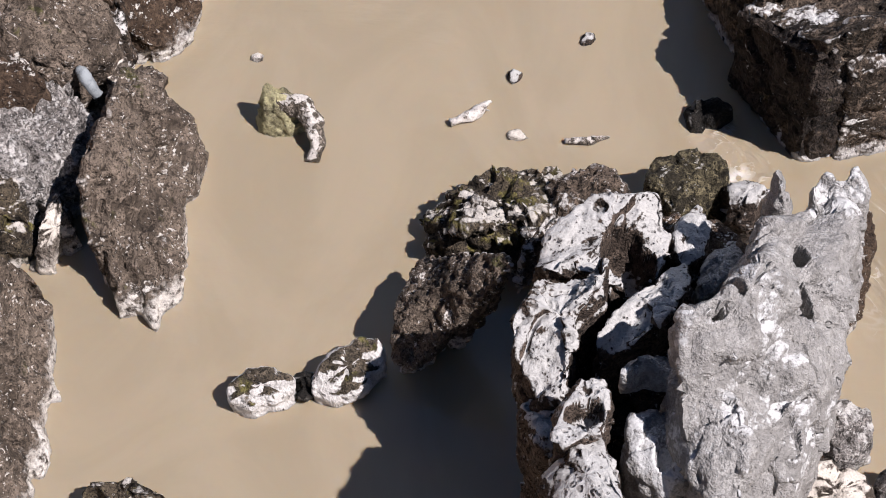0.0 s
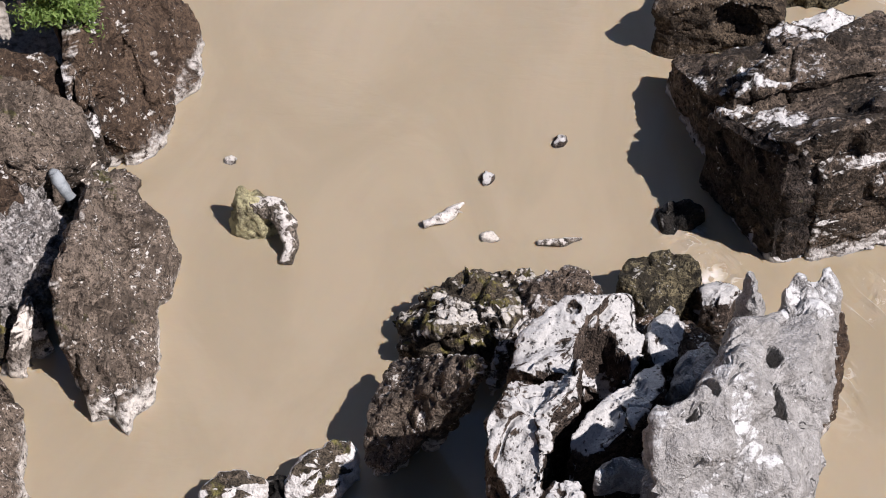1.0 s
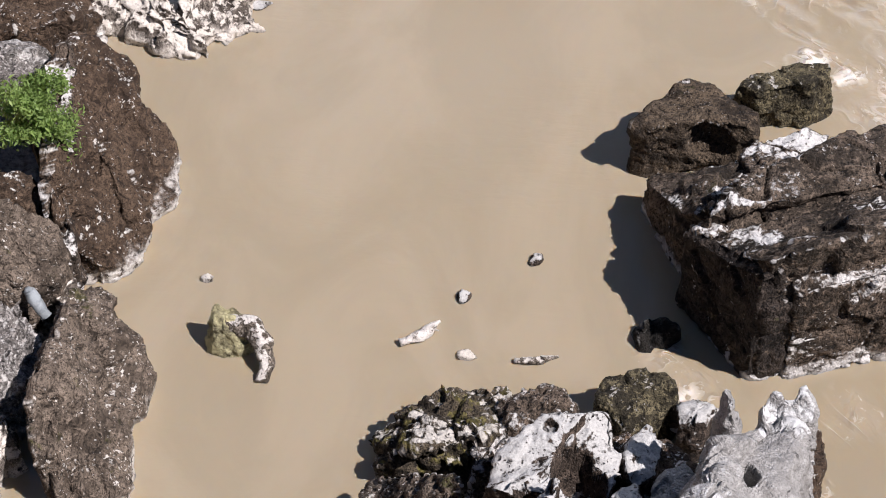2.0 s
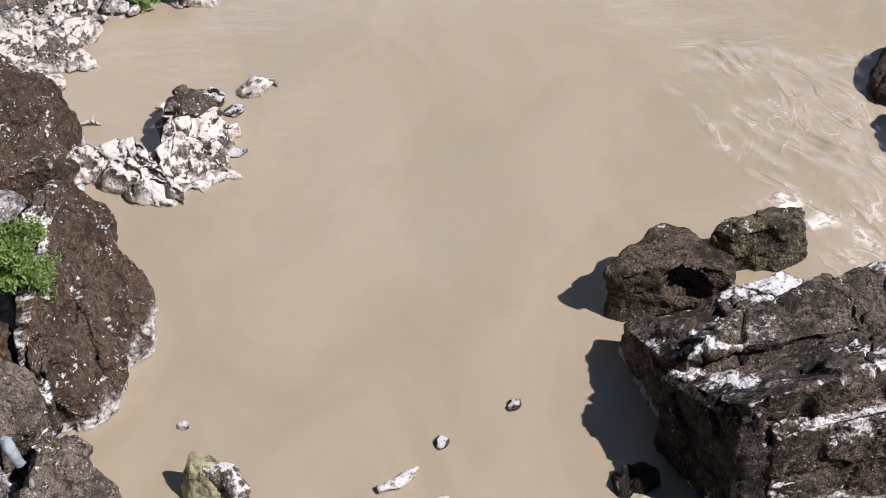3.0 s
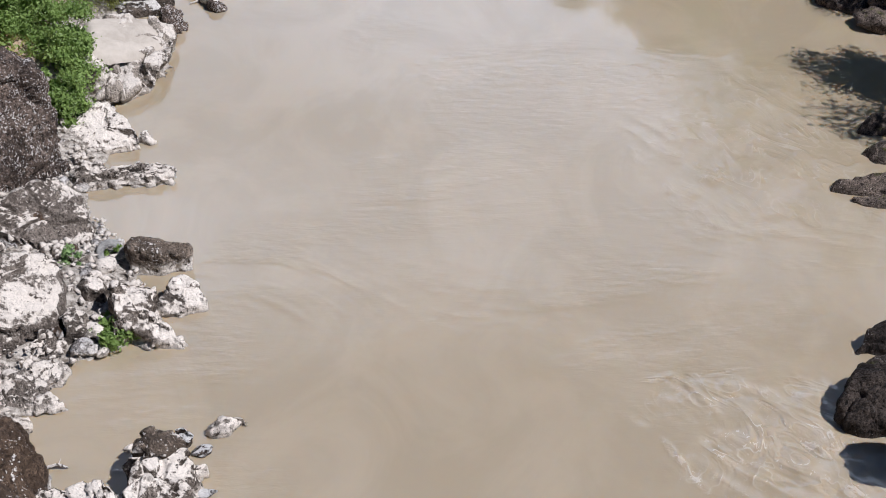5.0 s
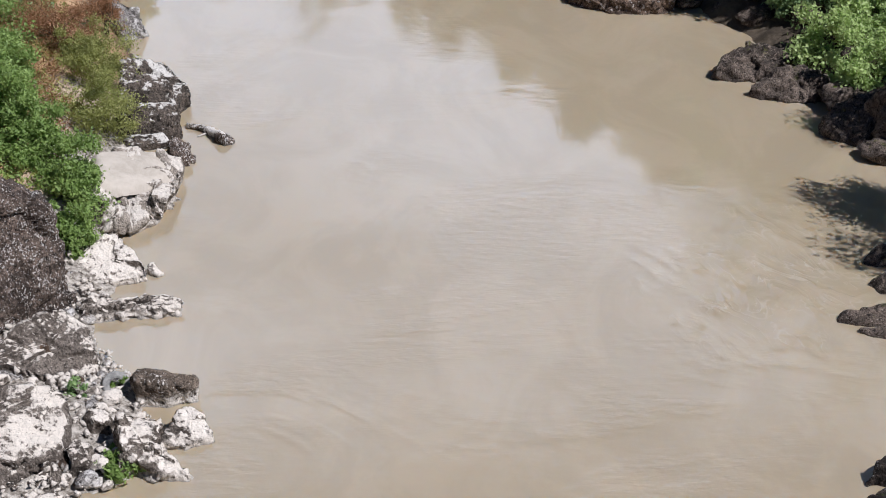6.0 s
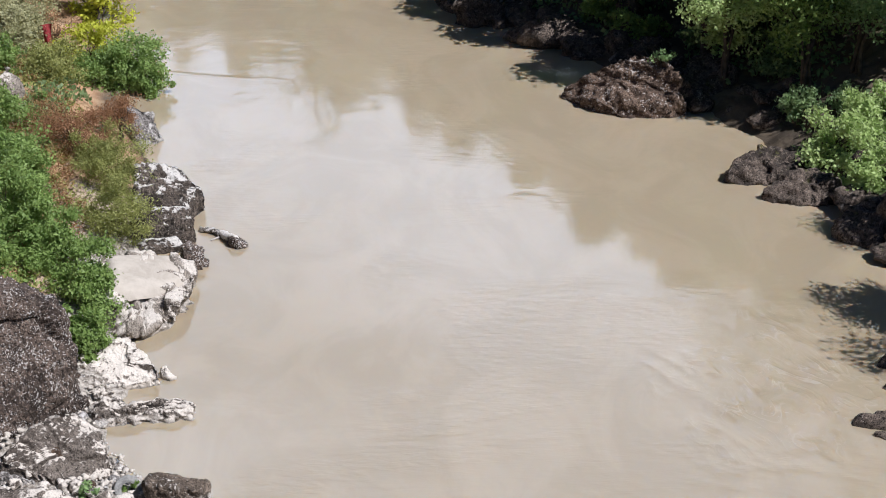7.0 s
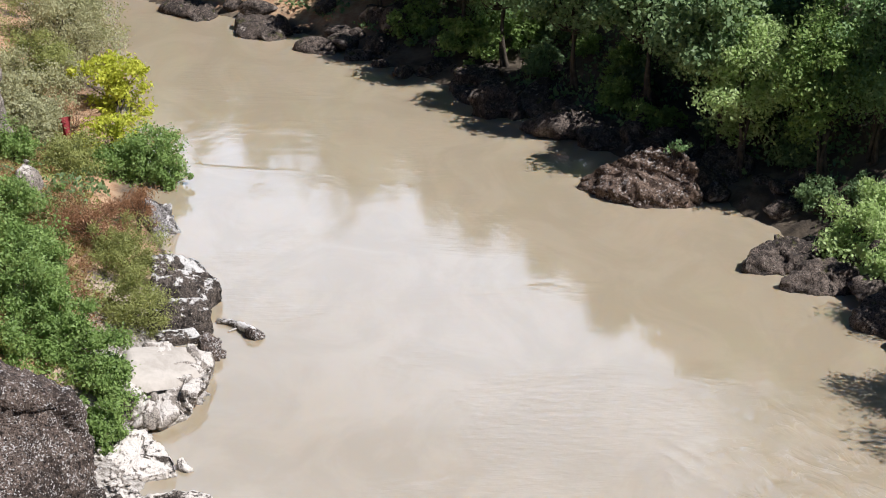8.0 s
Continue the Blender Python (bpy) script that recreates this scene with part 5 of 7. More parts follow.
stone("spit_stone", "small white-capped stone beside the spit", PIED, -3.84, 24.69, 0.01, 0.23, 0.17, 0.1, 0.2, 11, group="stones by the spit")
stone("spit_stone", "small white stone beside the spit", WHITE, -5.04, 24.8, 0.01, 0.13, 0.09, 0.09, 0.6, 12, group="stones by the spit")
stone("spit_stone", "thin dark stone beside the spit", PIED, -3.7, 23.65, 0.01, 0.22, 0.15, 0.06, 0.1, 13, group="stones by the spit")

# ---- rubble beach
rock("beach_rock", "broad white silt-covered beach rock", SLAB, "sculpted", [
    ([(-9.66, 28.38, 1.58), (-7.17, 28.72, 1.32), (-6.76, 28.81, 1.14), (-6.64, 28.36, 0.86), (-6.68, 27.66, 0.61), (-7.57, 27.16, 0.73), (-9.39, 26.68, 0.84)], 0.1, 0.2),
], res=0.06)
rock("beach_rock", "pointed white beach rock at the water edge", WHITE, "crag", [
    ([(-5.86, 28.35, 0.84), (-5.5, 28.67, 0.8), (-5.06, 28.67, 0.62), (-4.89, 28.06, 0.32), (-4.39, 27.64, 0.12), (-4.73, 27.58, 0.07), (-5.32, 27.65, 0.34), (-5.71, 27.83, 0.59)], 0.08, 0.05),
])
rock("beach_rock", "white-topped angular rock at the water edge", WHITE, "block", [
    ([(-4.88, 29.15, 0.41), (-4.6, 29.43, 0.4), (-4.34, 29.1, 0.33), (-4.15, 28.8, 0.08), (-4.54, 28.7, 0.15), (-4.81, 28.92, 0.28)], 0.05, 0.03),
])
rock("beach_rock", "brown and white rock at the water edge", RUBBLE, "block", [
    ([(-5.1, 28.79, 0.24), (-4.87, 28.99, 0.29), (-4.49, 28.68, 0.16), (-4.66, 28.56, 0.06), (-5.03, 28.61, 0.16)], 0.05, 0.03),
])
rock("dark_block", "dark brown block with a pale edge, half in water", TONGUE, "block", [
    ([(-5.82, 30.29, 0.58), (-5.32, 30.38, 0.56), (-4.59, 30.34, 0.42), (-4.55, 30.09, 0.34), (-5.04, 29.94, 0.5), (-5.66, 29.95, 0.59)], 0.03, 0.02),
])
rock("beach_slab", "sloping slab, dark silt film over white", SLAB, "sculpted", [
    ([(-7.29, 31.7, 1.11), (-6.96, 31.63, 0.87), (-6.39, 31.08, 0.57), (-6.46, 30.67, 0.18), (-7.01, 30.2, 0.36), (-7.46, 30.02, 0.7), (-8.45, 30.02, 1.12), (-7.94, 30.8, 1.31), (-7.59, 31.19, 1.29)], 0.08, 0.05),
])
rock("beach_rock", "dark rounded beach rock", BROWN, "bedrock", [
    ([(-8.06, 30.6, 0.95), (-7.67, 30.79, 0.99), (-7.35, 30.79, 0.76), (-7.38, 30.4, 0.63), (-7.92, 30.21, 0.66)], 0.08, 0.05),
])
rock("beach_rock", "grey beach rock by the bank", SPECKLED, "rubble", [
    ([(-8.45, 29.83, 0.88), (-7.97, 30.02, 0.85), (-7.65, 30.02, 0.69), (-7.77, 29.83, 0.53), (-8.43, 29.55, 0.63)], 0.06, 0.05),
])
rock("beach_rock", "grey silty rocks piled at the water edge", RUBBLE, "crag", [
    ([(-8, 26.19, 0.48), (-7.38, 26.5, 0.48), (-6.9, 26.42, 0.36), (-6.55, 26.24, 0.19), (-6.6, 25.83, 0.08), (-7.1, 25.79, 0.18), (-7.91, 25.56, 0.24)], 0.05, 0.05),
    ([(-6.98, 26.58, 0.36), (-6.7, 26.91, 0.31), (-6.32, 26.99, 0.1), (-6.46, 26.5, 0.12), (-6.81, 26.31, 0.15)], 0.03, 0.05),
    ([(-6.81, 25.86, 0.18), (-6.56, 26.02, 0.27), (-6.22, 25.86, 0.1), (-6.44, 25.73, 0.05)], 0.03, 0.03),
])
rock("beach_rock", "low white beach rock", WHITE, "crag", [
    ([(-7.85, 25.25, 0.24), (-7.21, 25.37, 0.26), (-6.76, 25.37, 0.22), (-6.72, 25.24, 0.1), (-7.18, 25.07, 0.08), (-7.78, 24.8, 0.12)], 0.04, 0.05),
])
rock("beach_rock", "pale rounded beach rock", RUBBLE, "rubble", [
    ([(-7.15, 27.33, 0.37), (-6.89, 27.58, 0.43), (-6.68, 27.39, 0.29), (-6.71, 27.16, 0.12), (-7.04, 27.07, 0.16)], 0.04, 0.04),
])
rock("beach_rock", "white beach rock under a shrub", WHITE, "rubble", [
    ([(-6.47, 28.89, 0.6), (-6.17, 28.98, 0.68), (-5.9, 28.85, 0.62), (-5.98, 28.62, 0.53), (-6.33, 28.62, 0.56)], 0.04, 0.05),
])
rock("beach_rock", "grey rough beach rock", RUBBLE, "rubble", [
    ([(-6.64, 28.01, 0.62), (-6.37, 28.18, 0.59), (-6.15, 28, 0.47), (-6.21, 27.66, 0.37), (-6.54, 27.58, 0.43)], 0.04, 0.05),
])
rock("gravel_bar", "pale gravelly slab in shallow water", RUBBLE, "pitted", [
    ([(-6.64, 33.29, 0.37), (-5.94, 33.55, 0.36), (-5.28, 33.65, 0.28), (-5.15, 33.21, 0.15), (-5.91, 33.06, 0.09), (-6.68, 33.11, 0.11)], 0.04, 0.02),
    ([(-7.26, 33.29, 0.39), (-6.89, 33.47, 0.4), (-6.53, 33.29, 0.37), (-6.58, 33.07, 0.11), (-7.14, 33.03, 0.13)], 0.02, 0.05),
])
stone("beach_stone", "upright pale stone on gravel", WHITE, -7.34, 33.73, 0.03, 0.17, 0.12, 0.2, 0.3, 21)
rock("white_bluff", "large white silt-crusted rock at the water edge", WHITE, "block", [
    ([(-7.61, 34.58, 0.38), (-7.24, 35.43, 0.55), (-6.85, 35.67, 0.6), (-6.19, 34.79, 0.41), (-6.09, 34.65, 0.16), (-6.88, 34.38, 0.11), (-7.47, 34.44, 0.19)], 0.06, 0.03),
])
rock("beach_rock", "narrow white rock lying at the waterline", WHITE, "block", [
    ([(-6.16, 35.03, 0.22), (-6.03, 35.1, 0.2), (-5.8, 34.9, 0.08), (-5.91, 34.81, 0.05), (-6.11, 34.91, 0.11)], 0.02, 0.02),
])
rock("sand_ledge", "flat ledge with undercut pale edge", SILTY, "rubble", [
    ([(-8.06, 38.61, 1.07), (-7.05, 39.38, 0.78), (-6.2, 39.65, 0.61), (-5.82, 39.42, 0.41), (-5.77, 38.35, 0.43), (-6.04, 37.23, 0.45), (-6.73, 36.67, 0.17), (-7.37, 36.23, 0.48), (-7.58, 37, 0.84)], 0.0, -0.35),
], holes=[(-6.3, 37.25, 0.35, 0.3, 0.35), (-7.09, 37.2, 0.45, 0.25, 0.25)])
rock("dark_ledge", "dark rounded rock at the tip of the ledge", PEBBLY, "bedrock", [
    ([(-6.37, 40.45, 0.52), (-6.05, 40.53, 0.5), (-5.8, 40.35, 0.38), (-5.78, 40.11, 0.18), (-6.05, 39.77, 0.15)], 0.05, 0.0),
])
rock("bedded_stack", "layered dark rock stack with pale silt on its steps", LAYERED, "bedded", [
    ([(-7.74, 43.15, 1.29), (-7.31, 43.64, 1.18), (-6.87, 43.74, 0.98), (-6.38, 43.52, 0.71), (-6.13, 43.35, 0.32), (-6.46, 42.79, 0.23), (-7.72, 42.5, 0.46)], 0.08, 0.0),
    ([(-7.64, 41.23, 0.89), (-7.32, 41.38, 0.94), (-6.44, 41.83, 0.81), (-6.11, 41.51, 0.6), (-6.26, 41.36, 0.28), (-7.65, 40.99, 0.34)], 0.04, 0.0),
    ([(-7.81, 40.78, 0.37), (-6.53, 41.15, 0.3), (-6.36, 40.96, 0.15), (-7.42, 40.74, 0.18)], 0.0, 0.0),
], res=0.06)
rock("conglomerate_boulder", "huge dark pebble-studded conglomerate boulder", PEBBLY, "pebbly", [
    ([(-11.03, 33.47, 3.69), (-8.71, 33.65, 3.24), (-8.1, 33.64, 2.74), (-7.63, 33.63, 2.06), (-7.57, 33.4, 1.44), (-7.62, 32.92, 0.94), (-8.06, 32.22, 0.58), (-8.98, 31.42, 0.7), (-10.71, 30.75, 1.01)], 0.5, 0.25),
], res=0.06)
rock("far_bank_rock", "pale grey rock under an overhanging bush", SPECKLED, "rubble", [
    ([(-8.72, 48.08, 0.99), (-8.29, 48.18, 0.83), (-7.87, 47.93, 0.46), (-7.82, 47.61, 0.13), (-8.43, 47.28, 0.33)], 0.05, 0.0),
], res=0.08)
rock("cliff_face", "pinkish grey weathered cliff above the scrub", SILTY, "bedrock", [
    ([(-15.2, 51.45, 4.9), (-13.5, 51.38, 4.2), (-13.1, 51.37, 3.6), (-13.1, 50.93, 3.2), (-13.7, 49.67, 3.1), (-14.9, 49.29, 3.4)], 0.3, 0.3),
], res=0.1)
rock("cliff_face", "pale weathered outcrop between bushes", SILTY, "rubble", [
    ([(-11.92, 47.21, 2.35), (-11.62, 47.59, 2.45), (-11.41, 47.58, 2.1), (-11.35, 46.8, 1.6), (-11.73, 46.44, 1.5), (-11.96, 46.45, 1.95)], 0.15, 0.1),
], res=0.06)

# ---- right bank, downstream
rock("shore_boulder", "black wet shore boulder", BLACK, "bedrock", [
    ([(6.67, 25.61, 0.36), (6.91, 25.84, 0.54), (7.27, 26.23, 0.58), (8, 26.55, 0.61), (8.65, 26.07, 0.72), (8.21, 24.84, 0.59), (7.35, 24.93, 0.26), (6.83, 25.09, 0.26)], 0.15, 0.02),
])
rock("shore_boulder", "dark ridged shore boulder", BLACK, "bedrock", [
    ([(7.38, 27.32, 0.23), (7.87, 27.76, 0.37), (8.51, 27.98, 0.43), (8.95, 27.21, 0.37), (7.71, 27.23, 0.11)], 0.08, 0.05),
])
rock("shore_boulder", "tall dark shore boulder that shades the rapids", BLACK, "bedrock", [
    ([(7.47, 24.25, 1.39), (8.36, 24.39, 1.4), (8.53, 23.39, 1.16), (7.64, 23.4, 1.16)], 0.1, 0.05),
])
rock("shore_rock", "flat dark rock at the shore", SHADE_ROCK, "bedrock", [
    ([(7.73, 32.85, 0.09), (8.23, 33.04, 0.2), (8.93, 33.21, 0.29), (10.26, 33.15, 0.39), (10.17, 32.61, 0.2), (8.84, 32.62, 0.07), (8.19, 32.76, 0.07)], 0.04, 0.03),
    ([(8.2, 32.46, 0.07), (8.83, 32.62, 0.17), (10.11, 32.4, 0.26), (9.41, 32.13, 0.1), (8.54, 32.2, 0.08)], 0.04, 0.03),
], res=0.07)
rock("shore_rock", "dark rock at the shore under branches", SHADE_ROCK, "bedrock", [
    ([(8.67, 35.07, 0.09), (9.13, 35.52, 0.3), (9.83, 35.51, 0.38), (10.46, 34.98, 0.14), (9.3, 34.99, 0.05)], 0.06, 0.03),
    ([(8.72, 34.29, 0.11), (9.06, 34.45, 0.23), (10.06, 34.33, 0.37), (10.42, 33.71, 0.17), (9.07, 33.83, 0.08)], 0.05, 0.03),
], res=0.07)
rock("headland_rock", "dark brown humped rock at the shore", SHADE_ROCK, "pitted", [
    ([(6.77, 44.54, 0.34), (7.4, 45.31, 0.52), (8.17, 45.65, 0.6), (8.99, 45.37, 0.66), (8.73, 44.55, 0.27), (7.73, 44.51, 0.11)], 0.08, 0.02),
], res=0.07)
rock("headland_rock", "dark olive pocked rock at the shore", SHADE_ROCK, "pitted", [
    ([(7.63, 43.69, 0.32), (8.37, 44.18, 0.53), (9.35, 44.19, 0.61), (9.76, 43.32, 0.46), (9.09, 43.14, 0.09), (8.12, 43.33, 0.11)], 0.08, 0.02),
], res=0.07)
rock("headland_rock", "dark shore rock beneath a leafy tree", SHADE_ROCK, "bedrock", [
    ([(9.01, 41.47, 0.34), (9.79, 42.17, 0.75), (11.55, 42.28, 1.05), (11.12, 40.14, 0.29), (9.7, 40.83, 0.12)], 0.1, 0.02),
], res=0.08)
rock("brush_mound", "brown mounded rock matted with dry brush", MOUND, "shaly", [
    ([(3.12, 50.77, 0.09), (3.71, 50.62, 0.65), (4.47, 50.42, 1.15), (5.2, 50.22, 1.44), (5.77, 49.95, 1.5), (6.29, 49.51, 1.11), (6.44, 49.25, 0.6), (5.86, 49.15, 0.37), (4.86, 49.22, 0.37), (3.95, 49.5, 0.3)], 0.12, 0.1),
], res=0.05)
rock("headland_rock", "small dark rock at the shore", SHADE_ROCK, "bedrock", [
    ([(7.36, 49.06, 0.17), (7.7, 49.29, 0.27), (8.11, 49.11, 0.23), (8.01, 48.87, 0.07), (7.55, 48.89, 0.07)], 0.04, 0.03),
], res=0.08)
rock("bank_boulder", "dark damp bank boulder below the trees", SHADE_ROCK, "rubble", [
    ([(8.28, 48.74, 0.42), (8.74, 49.34, 0.67), (9.67, 49.31, 0.7), (9.99, 48.48, 0.5), (9.36, 48.26, 0.23)], 0.1, 0.05),
], res=0.1, group="boulders along the far bank")
rock("bank_boulder", "dark damp bank boulder below the trees", SHADE_ROCK, "rubble", [
    ([(1.46, 57.19, 0.52), (1.87, 57.99, 0.85), (3.12, 57.94, 0.81), (3.82, 57.1, 0.52), (3.57, 56.36, 0.15), (2.17, 56.31, 0.11)], 0.1, 0.05),
], res=0.1, group="boulders along the far bank")
rock("bank_boulder", "dark damp bank boulder below the trees", SHADE_ROCK, "rubble", [
    ([(-0.65, 59.5, 0.35), (0.1, 60.17, 0.7), (1.36, 58.96, 0.73), (1.42, 57.73, 0.19), (0.08, 57.9, 0.15)], 0.1, 0.05),
], res=0.1, group="boulders along the far bank")
rock("bank_boulder", "dark damp bank boulder below the trees", SHADE_ROCK, "rubble", [
    ([(-1.83, 61.2, 0.24), (-1.04, 61.78, 0.4), (0.1, 61.24, 0.35), (-0.1, 60.53, 0.08), (-1.5, 60.89, 0.1)], 0.1, 0.05),
], res=0.1, group="boulders along the far bank")
rock("bank_boulder", "dark damp bank boulder below the trees", SHADE_ROCK, "rubble", [
    ([(-4.35, 63.11, 0.14), (-3.78, 63.4, 0.28), (-3.14, 62.99, 0.24), (-3.36, 62.62, 0.06), (-4.1, 62.78, 0.06)], 0.1, 0.05),
], res=0.1, group="boulders along the far bank")
rock("bank_boulder", "dark damp bank boulder below the trees", SHADE_ROCK, "rubble", [
    ([(-6.14, 64.16, 0.12), (-5.41, 64.52, 0.41), (-4.35, 63.82, 0.33), (-4.57, 63.44, 0.06), (-5.76, 63.75, 0.08)], 0.1, 0.05),
], res=0.1, group="boulders along the far bank")
rock("bank_boulder", "dark damp bank boulder below the trees", SHADE_ROCK, "rubble", [
    ([(3.24, 54.15, 0.41), (3.73, 54.77, 0.6), (4.64, 54.49, 0.54), (4.67, 53.61, 0.18), (3.58, 53.65, 0.11)], 0.1, 0.05),
], res=0.1, group="boulders along the far bank")
rock("bank_boulder", "dark damp bank boulder below the trees", SHADE_ROCK, "rubble", [
    ([(-3.59, 63.59, 0.26), (-2.82, 64.01, 0.45), (-1.83, 63.32, 0.4), (-2.02, 62.69, 0.08), (-3.18, 62.87, 0.12)], 0.1, 0.05),
], res=0.1, group="boulders along the far bank")
rock("bank_boulder", "dark damp bank boulder below the trees", SHADE_ROCK, "rubble", [
    ([(4.6, 53.9, 0.72), (5.65, 54.45, 0.81), (6.56, 53.45, 0.71), (6.3, 52.51, 0.26), (5.02, 52.79, 0.18)], 0.1, 0.05),
], res=0.1, group="boulders along the far bank")
rock("bank_boulder", "dark damp bank boulder below the trees", SHADE_ROCK, "rubble", [
    ([(6.62, 51.14, 0.86), (7.46, 51.55, 1.04), (8.14, 50.64, 0.85), (7.77, 50.01, 0.25), (6.84, 50.17, 0.2)], 0.1, 0.05),
], res=0.1, group="boulders along the far bank")
rock("bank_boulder", "dark damp bank boulder below the trees", SHADE_ROCK, "rubble", [
    ([(-8.6, 66.43, 0.23), (-7.64, 67.16, 0.49), (-6.32, 66.05, 0.42), (-6.56, 65.1, 0.08), (-7.9, 65.5, 0.1)], 0.1, 0.05),
], res=0.12, group="boulders along the far bank")
rock("bank_boulder", "dark damp bank boulder below the trees", SHADE_ROCK, "rubble", [
    ([(-11.43, 69.16, 0.22), (-10.43, 69.71, 0.44), (-9.02, 68.45, 0.43), (-9.35, 67.6, 0.09), (-10.69, 68.31, 0.11)], 0.1, 0.05),
], res=0.12, group="boulders along the far bank")
rock("bank_boulder", "dark damp bank boulder below the trees", SHADE_ROCK, "rubble", [
    ([(0.08, 56.98, 0.84), (0.79, 57.49, 1.03), (1.84, 56.91, 0.84), (1.65, 56.54, 0.41), (0.6, 56.69, 0.28)], 0.1, 0.05),
], res=0.1, group="boulders along the far bank")


# ---------------------------------------------------------------- plants
def on_ground(x, y):
    return (x, y, float(ground_height([(x, y)])[0]))



# ---- shrubs on the left bank
plant("shrub", "leafy green shrub growing in a rock cleft", "shrub", (-6.1, 18.57, 1.5), (-6.1, 18.57, 2.35), (0.46, 0.62, 0.5), LEAF_GREEN, 5600, 0.085, 50, 1, slim=0.36)
plant("bush", "dense green shrub hanging over the ledge", "bush", on_ground(-7.93, 37.5), (-7.93, 37.5, 0.99), (0.78, 0.7, 0.75), LEAF_GREEN, 7920, 0.088, 44, 40)
plant("bush", "low bright green shrub beside a boulder", "bush", on_ground(-7.68, 35.5), (-7.68, 35.5, 0.75), (0.51, 0.46, 0.66), LEAF_GREEN, 4840, 0.088, 44, 41)
plant("bush", "dense green shrub on the bank", "bush", on_ground(-8.94, 38.5), (-8.94, 38.5, 1.49), (0.96, 0.87, 0.96), LEAF_GREEN, 9240, 0.088, 44, 42)
plant("bush", "bright green leafy shrub on the bank", "bush", on_ground(-9.98, 39.5), (-9.98, 39.5, 2.01), (1.11, 1, 1.05), LEAF_GREEN, 10120, 0.088, 44, 43)
plant("bush", "green shrub on the bank", "bush", on_ground(-11.08, 42.5), (-11.08, 42.5, 1.99), (0.98, 0.88, 0.84), LEAF_GREEN, 6600, 0.088, 44, 44)
plant("bush", "yellow-green feathery shrub above layered rock", "bush", on_ground(-7.86, 41), (-7.92, 41, 0.98), (1.0, 0.8, 0.85), LEAF_OLIVE, 11000, 0.065, 60, 45, slim=0.4)
plant("bush", "olive feathery shrub above layered rock", "bush", on_ground(-8.3, 43.5), (-8.3, 43.5, 1.2), (0.9, 0.8, 1.0), LEAF_OLIVE, 9500, 0.065, 60, 46, slim=0.4)
plant("bush", "deep green shrub on the slope", "bush", on_ground(-11.41, 44.75), (-11.41, 44.75, 2.12), (0.87, 0.79, 0.8), LEAF_GREEN, 6600, 0.088, 44, 47)
plant("bush", "round green tree overhanging the water", "bush", on_ground(-9.17, 52), (-9.17, 52, 0.67), (1.03, 0.92, 0.91), LEAF_GREEN, 8360, 0.088, 44, 48)
plant("bush", "green shrub overhanging the water", "bush", on_ground(-8.6, 51.25), (-8.6, 51.25, 0.33), (0.52, 0.47, 0.57), LEAF_GREEN, 2860, 0.088, 44, 49)
plant("bush", "olive shrub on the slope", "bush", on_ground(-11.21, 51.25), (-11.21, 51.25, 1.06), (0.9, 0.81, 0.66), LEAF_OLIVE, 5720, 0.065, 44, 50)
plant("bush", "grey-green scrub on the slope", "bush", on_ground(-13.32, 56.25), (-13.32, 56.25, 1.45), (1.34, 1.21, 1.07), LEAF_GREYGREEN, 7040, 0.088, 44, 51)
plant("bush", "grey-green scrub on the slope", "bush", on_ground(-12.81, 52.25), (-12.81, 52.25, 1.66), (1, 0.9, 0.75), LEAF_GREYGREEN, 5720, 0.088, 44, 52)
plant("bush", "grey-green tree by the bend", "bush", on_ground(-13.36, 62), (-13.36, 62, 1.33), (1.75, 1.58, 1.46), LEAF_GREYGREEN, 9240, 0.088, 44, 53)
plant("bush", "olive tree by the bend", "bush", on_ground(-13.16, 64), (-13.16, 64, 1.12), (1.4, 1.26, 1.4), LEAF_OLIVE, 7480, 0.065, 44, 54)
plant("bush", "olive tree by the bend", "bush", on_ground(-14.77, 63.5), (-14.77, 63.5, 1.7), (1.59, 1.43, 1.39), LEAF_OLIVE, 7480, 0.065, 44, 55)
plant("bush", "grey-green scrub below a cliff", "bush", on_ground(-13.69, 53.75), (-13.69, 53.75, 1.85), (0.86, 0.77, 0.86), LEAF_GREYGREEN, 4840, 0.088, 44, 56)
plant("bush", "green shrub below a cliff", "bush", on_ground(-12.52, 49.75), (-12.52, 49.75, 1.72), (0.72, 0.65, 0.72), LEAF_GREEN, 4840, 0.088, 44, 57)
plant("bush", "olive scrub below a cliff", "bush", on_ground(-14.62, 57.5), (-14.62, 57.5, 1.61), (0.64, 0.58, 0.64), LEAF_OLIVE, 3080, 0.065, 44, 58)
plant("bush", "sparse grey scrub on the slope", "bush", on_ground(-13.02, 59), (-13.02, 59, 0.91), (1.12, 1.01, 0.84), LEAF_GREYGREEN, 5280, 0.088, 44, 59)
plant("yellow_tree", "small tree with bright yellow-green leaves", "tree", on_ground(-10.99, 56.9), (-10.99, 57.75, 0.95), (1.0, 0.85, 1.3), LEAF_YELLOW, 4200, 0.14, 40, 70, stems=2, limbs=30)
plant("yellow_tree", "yellowing shrub at the foot of a small tree", "tree", on_ground(-10.6, 53.25), (-10.6, 53.25, 0.75), (1.0, 0.85, 0.95), LEAF_YELLOW, 2600, 0.12, 30, 71)
plant("dry_shrub", "dry rust-brown shrub on bare slope", "shrub", on_ground(-9.59, 45), (-9.59, 45, 1.38), (1.05, 0.9, 0.85), LEAF_DRY, 10000, 0.06, 60, 72, slim=0.35, limbs=50)
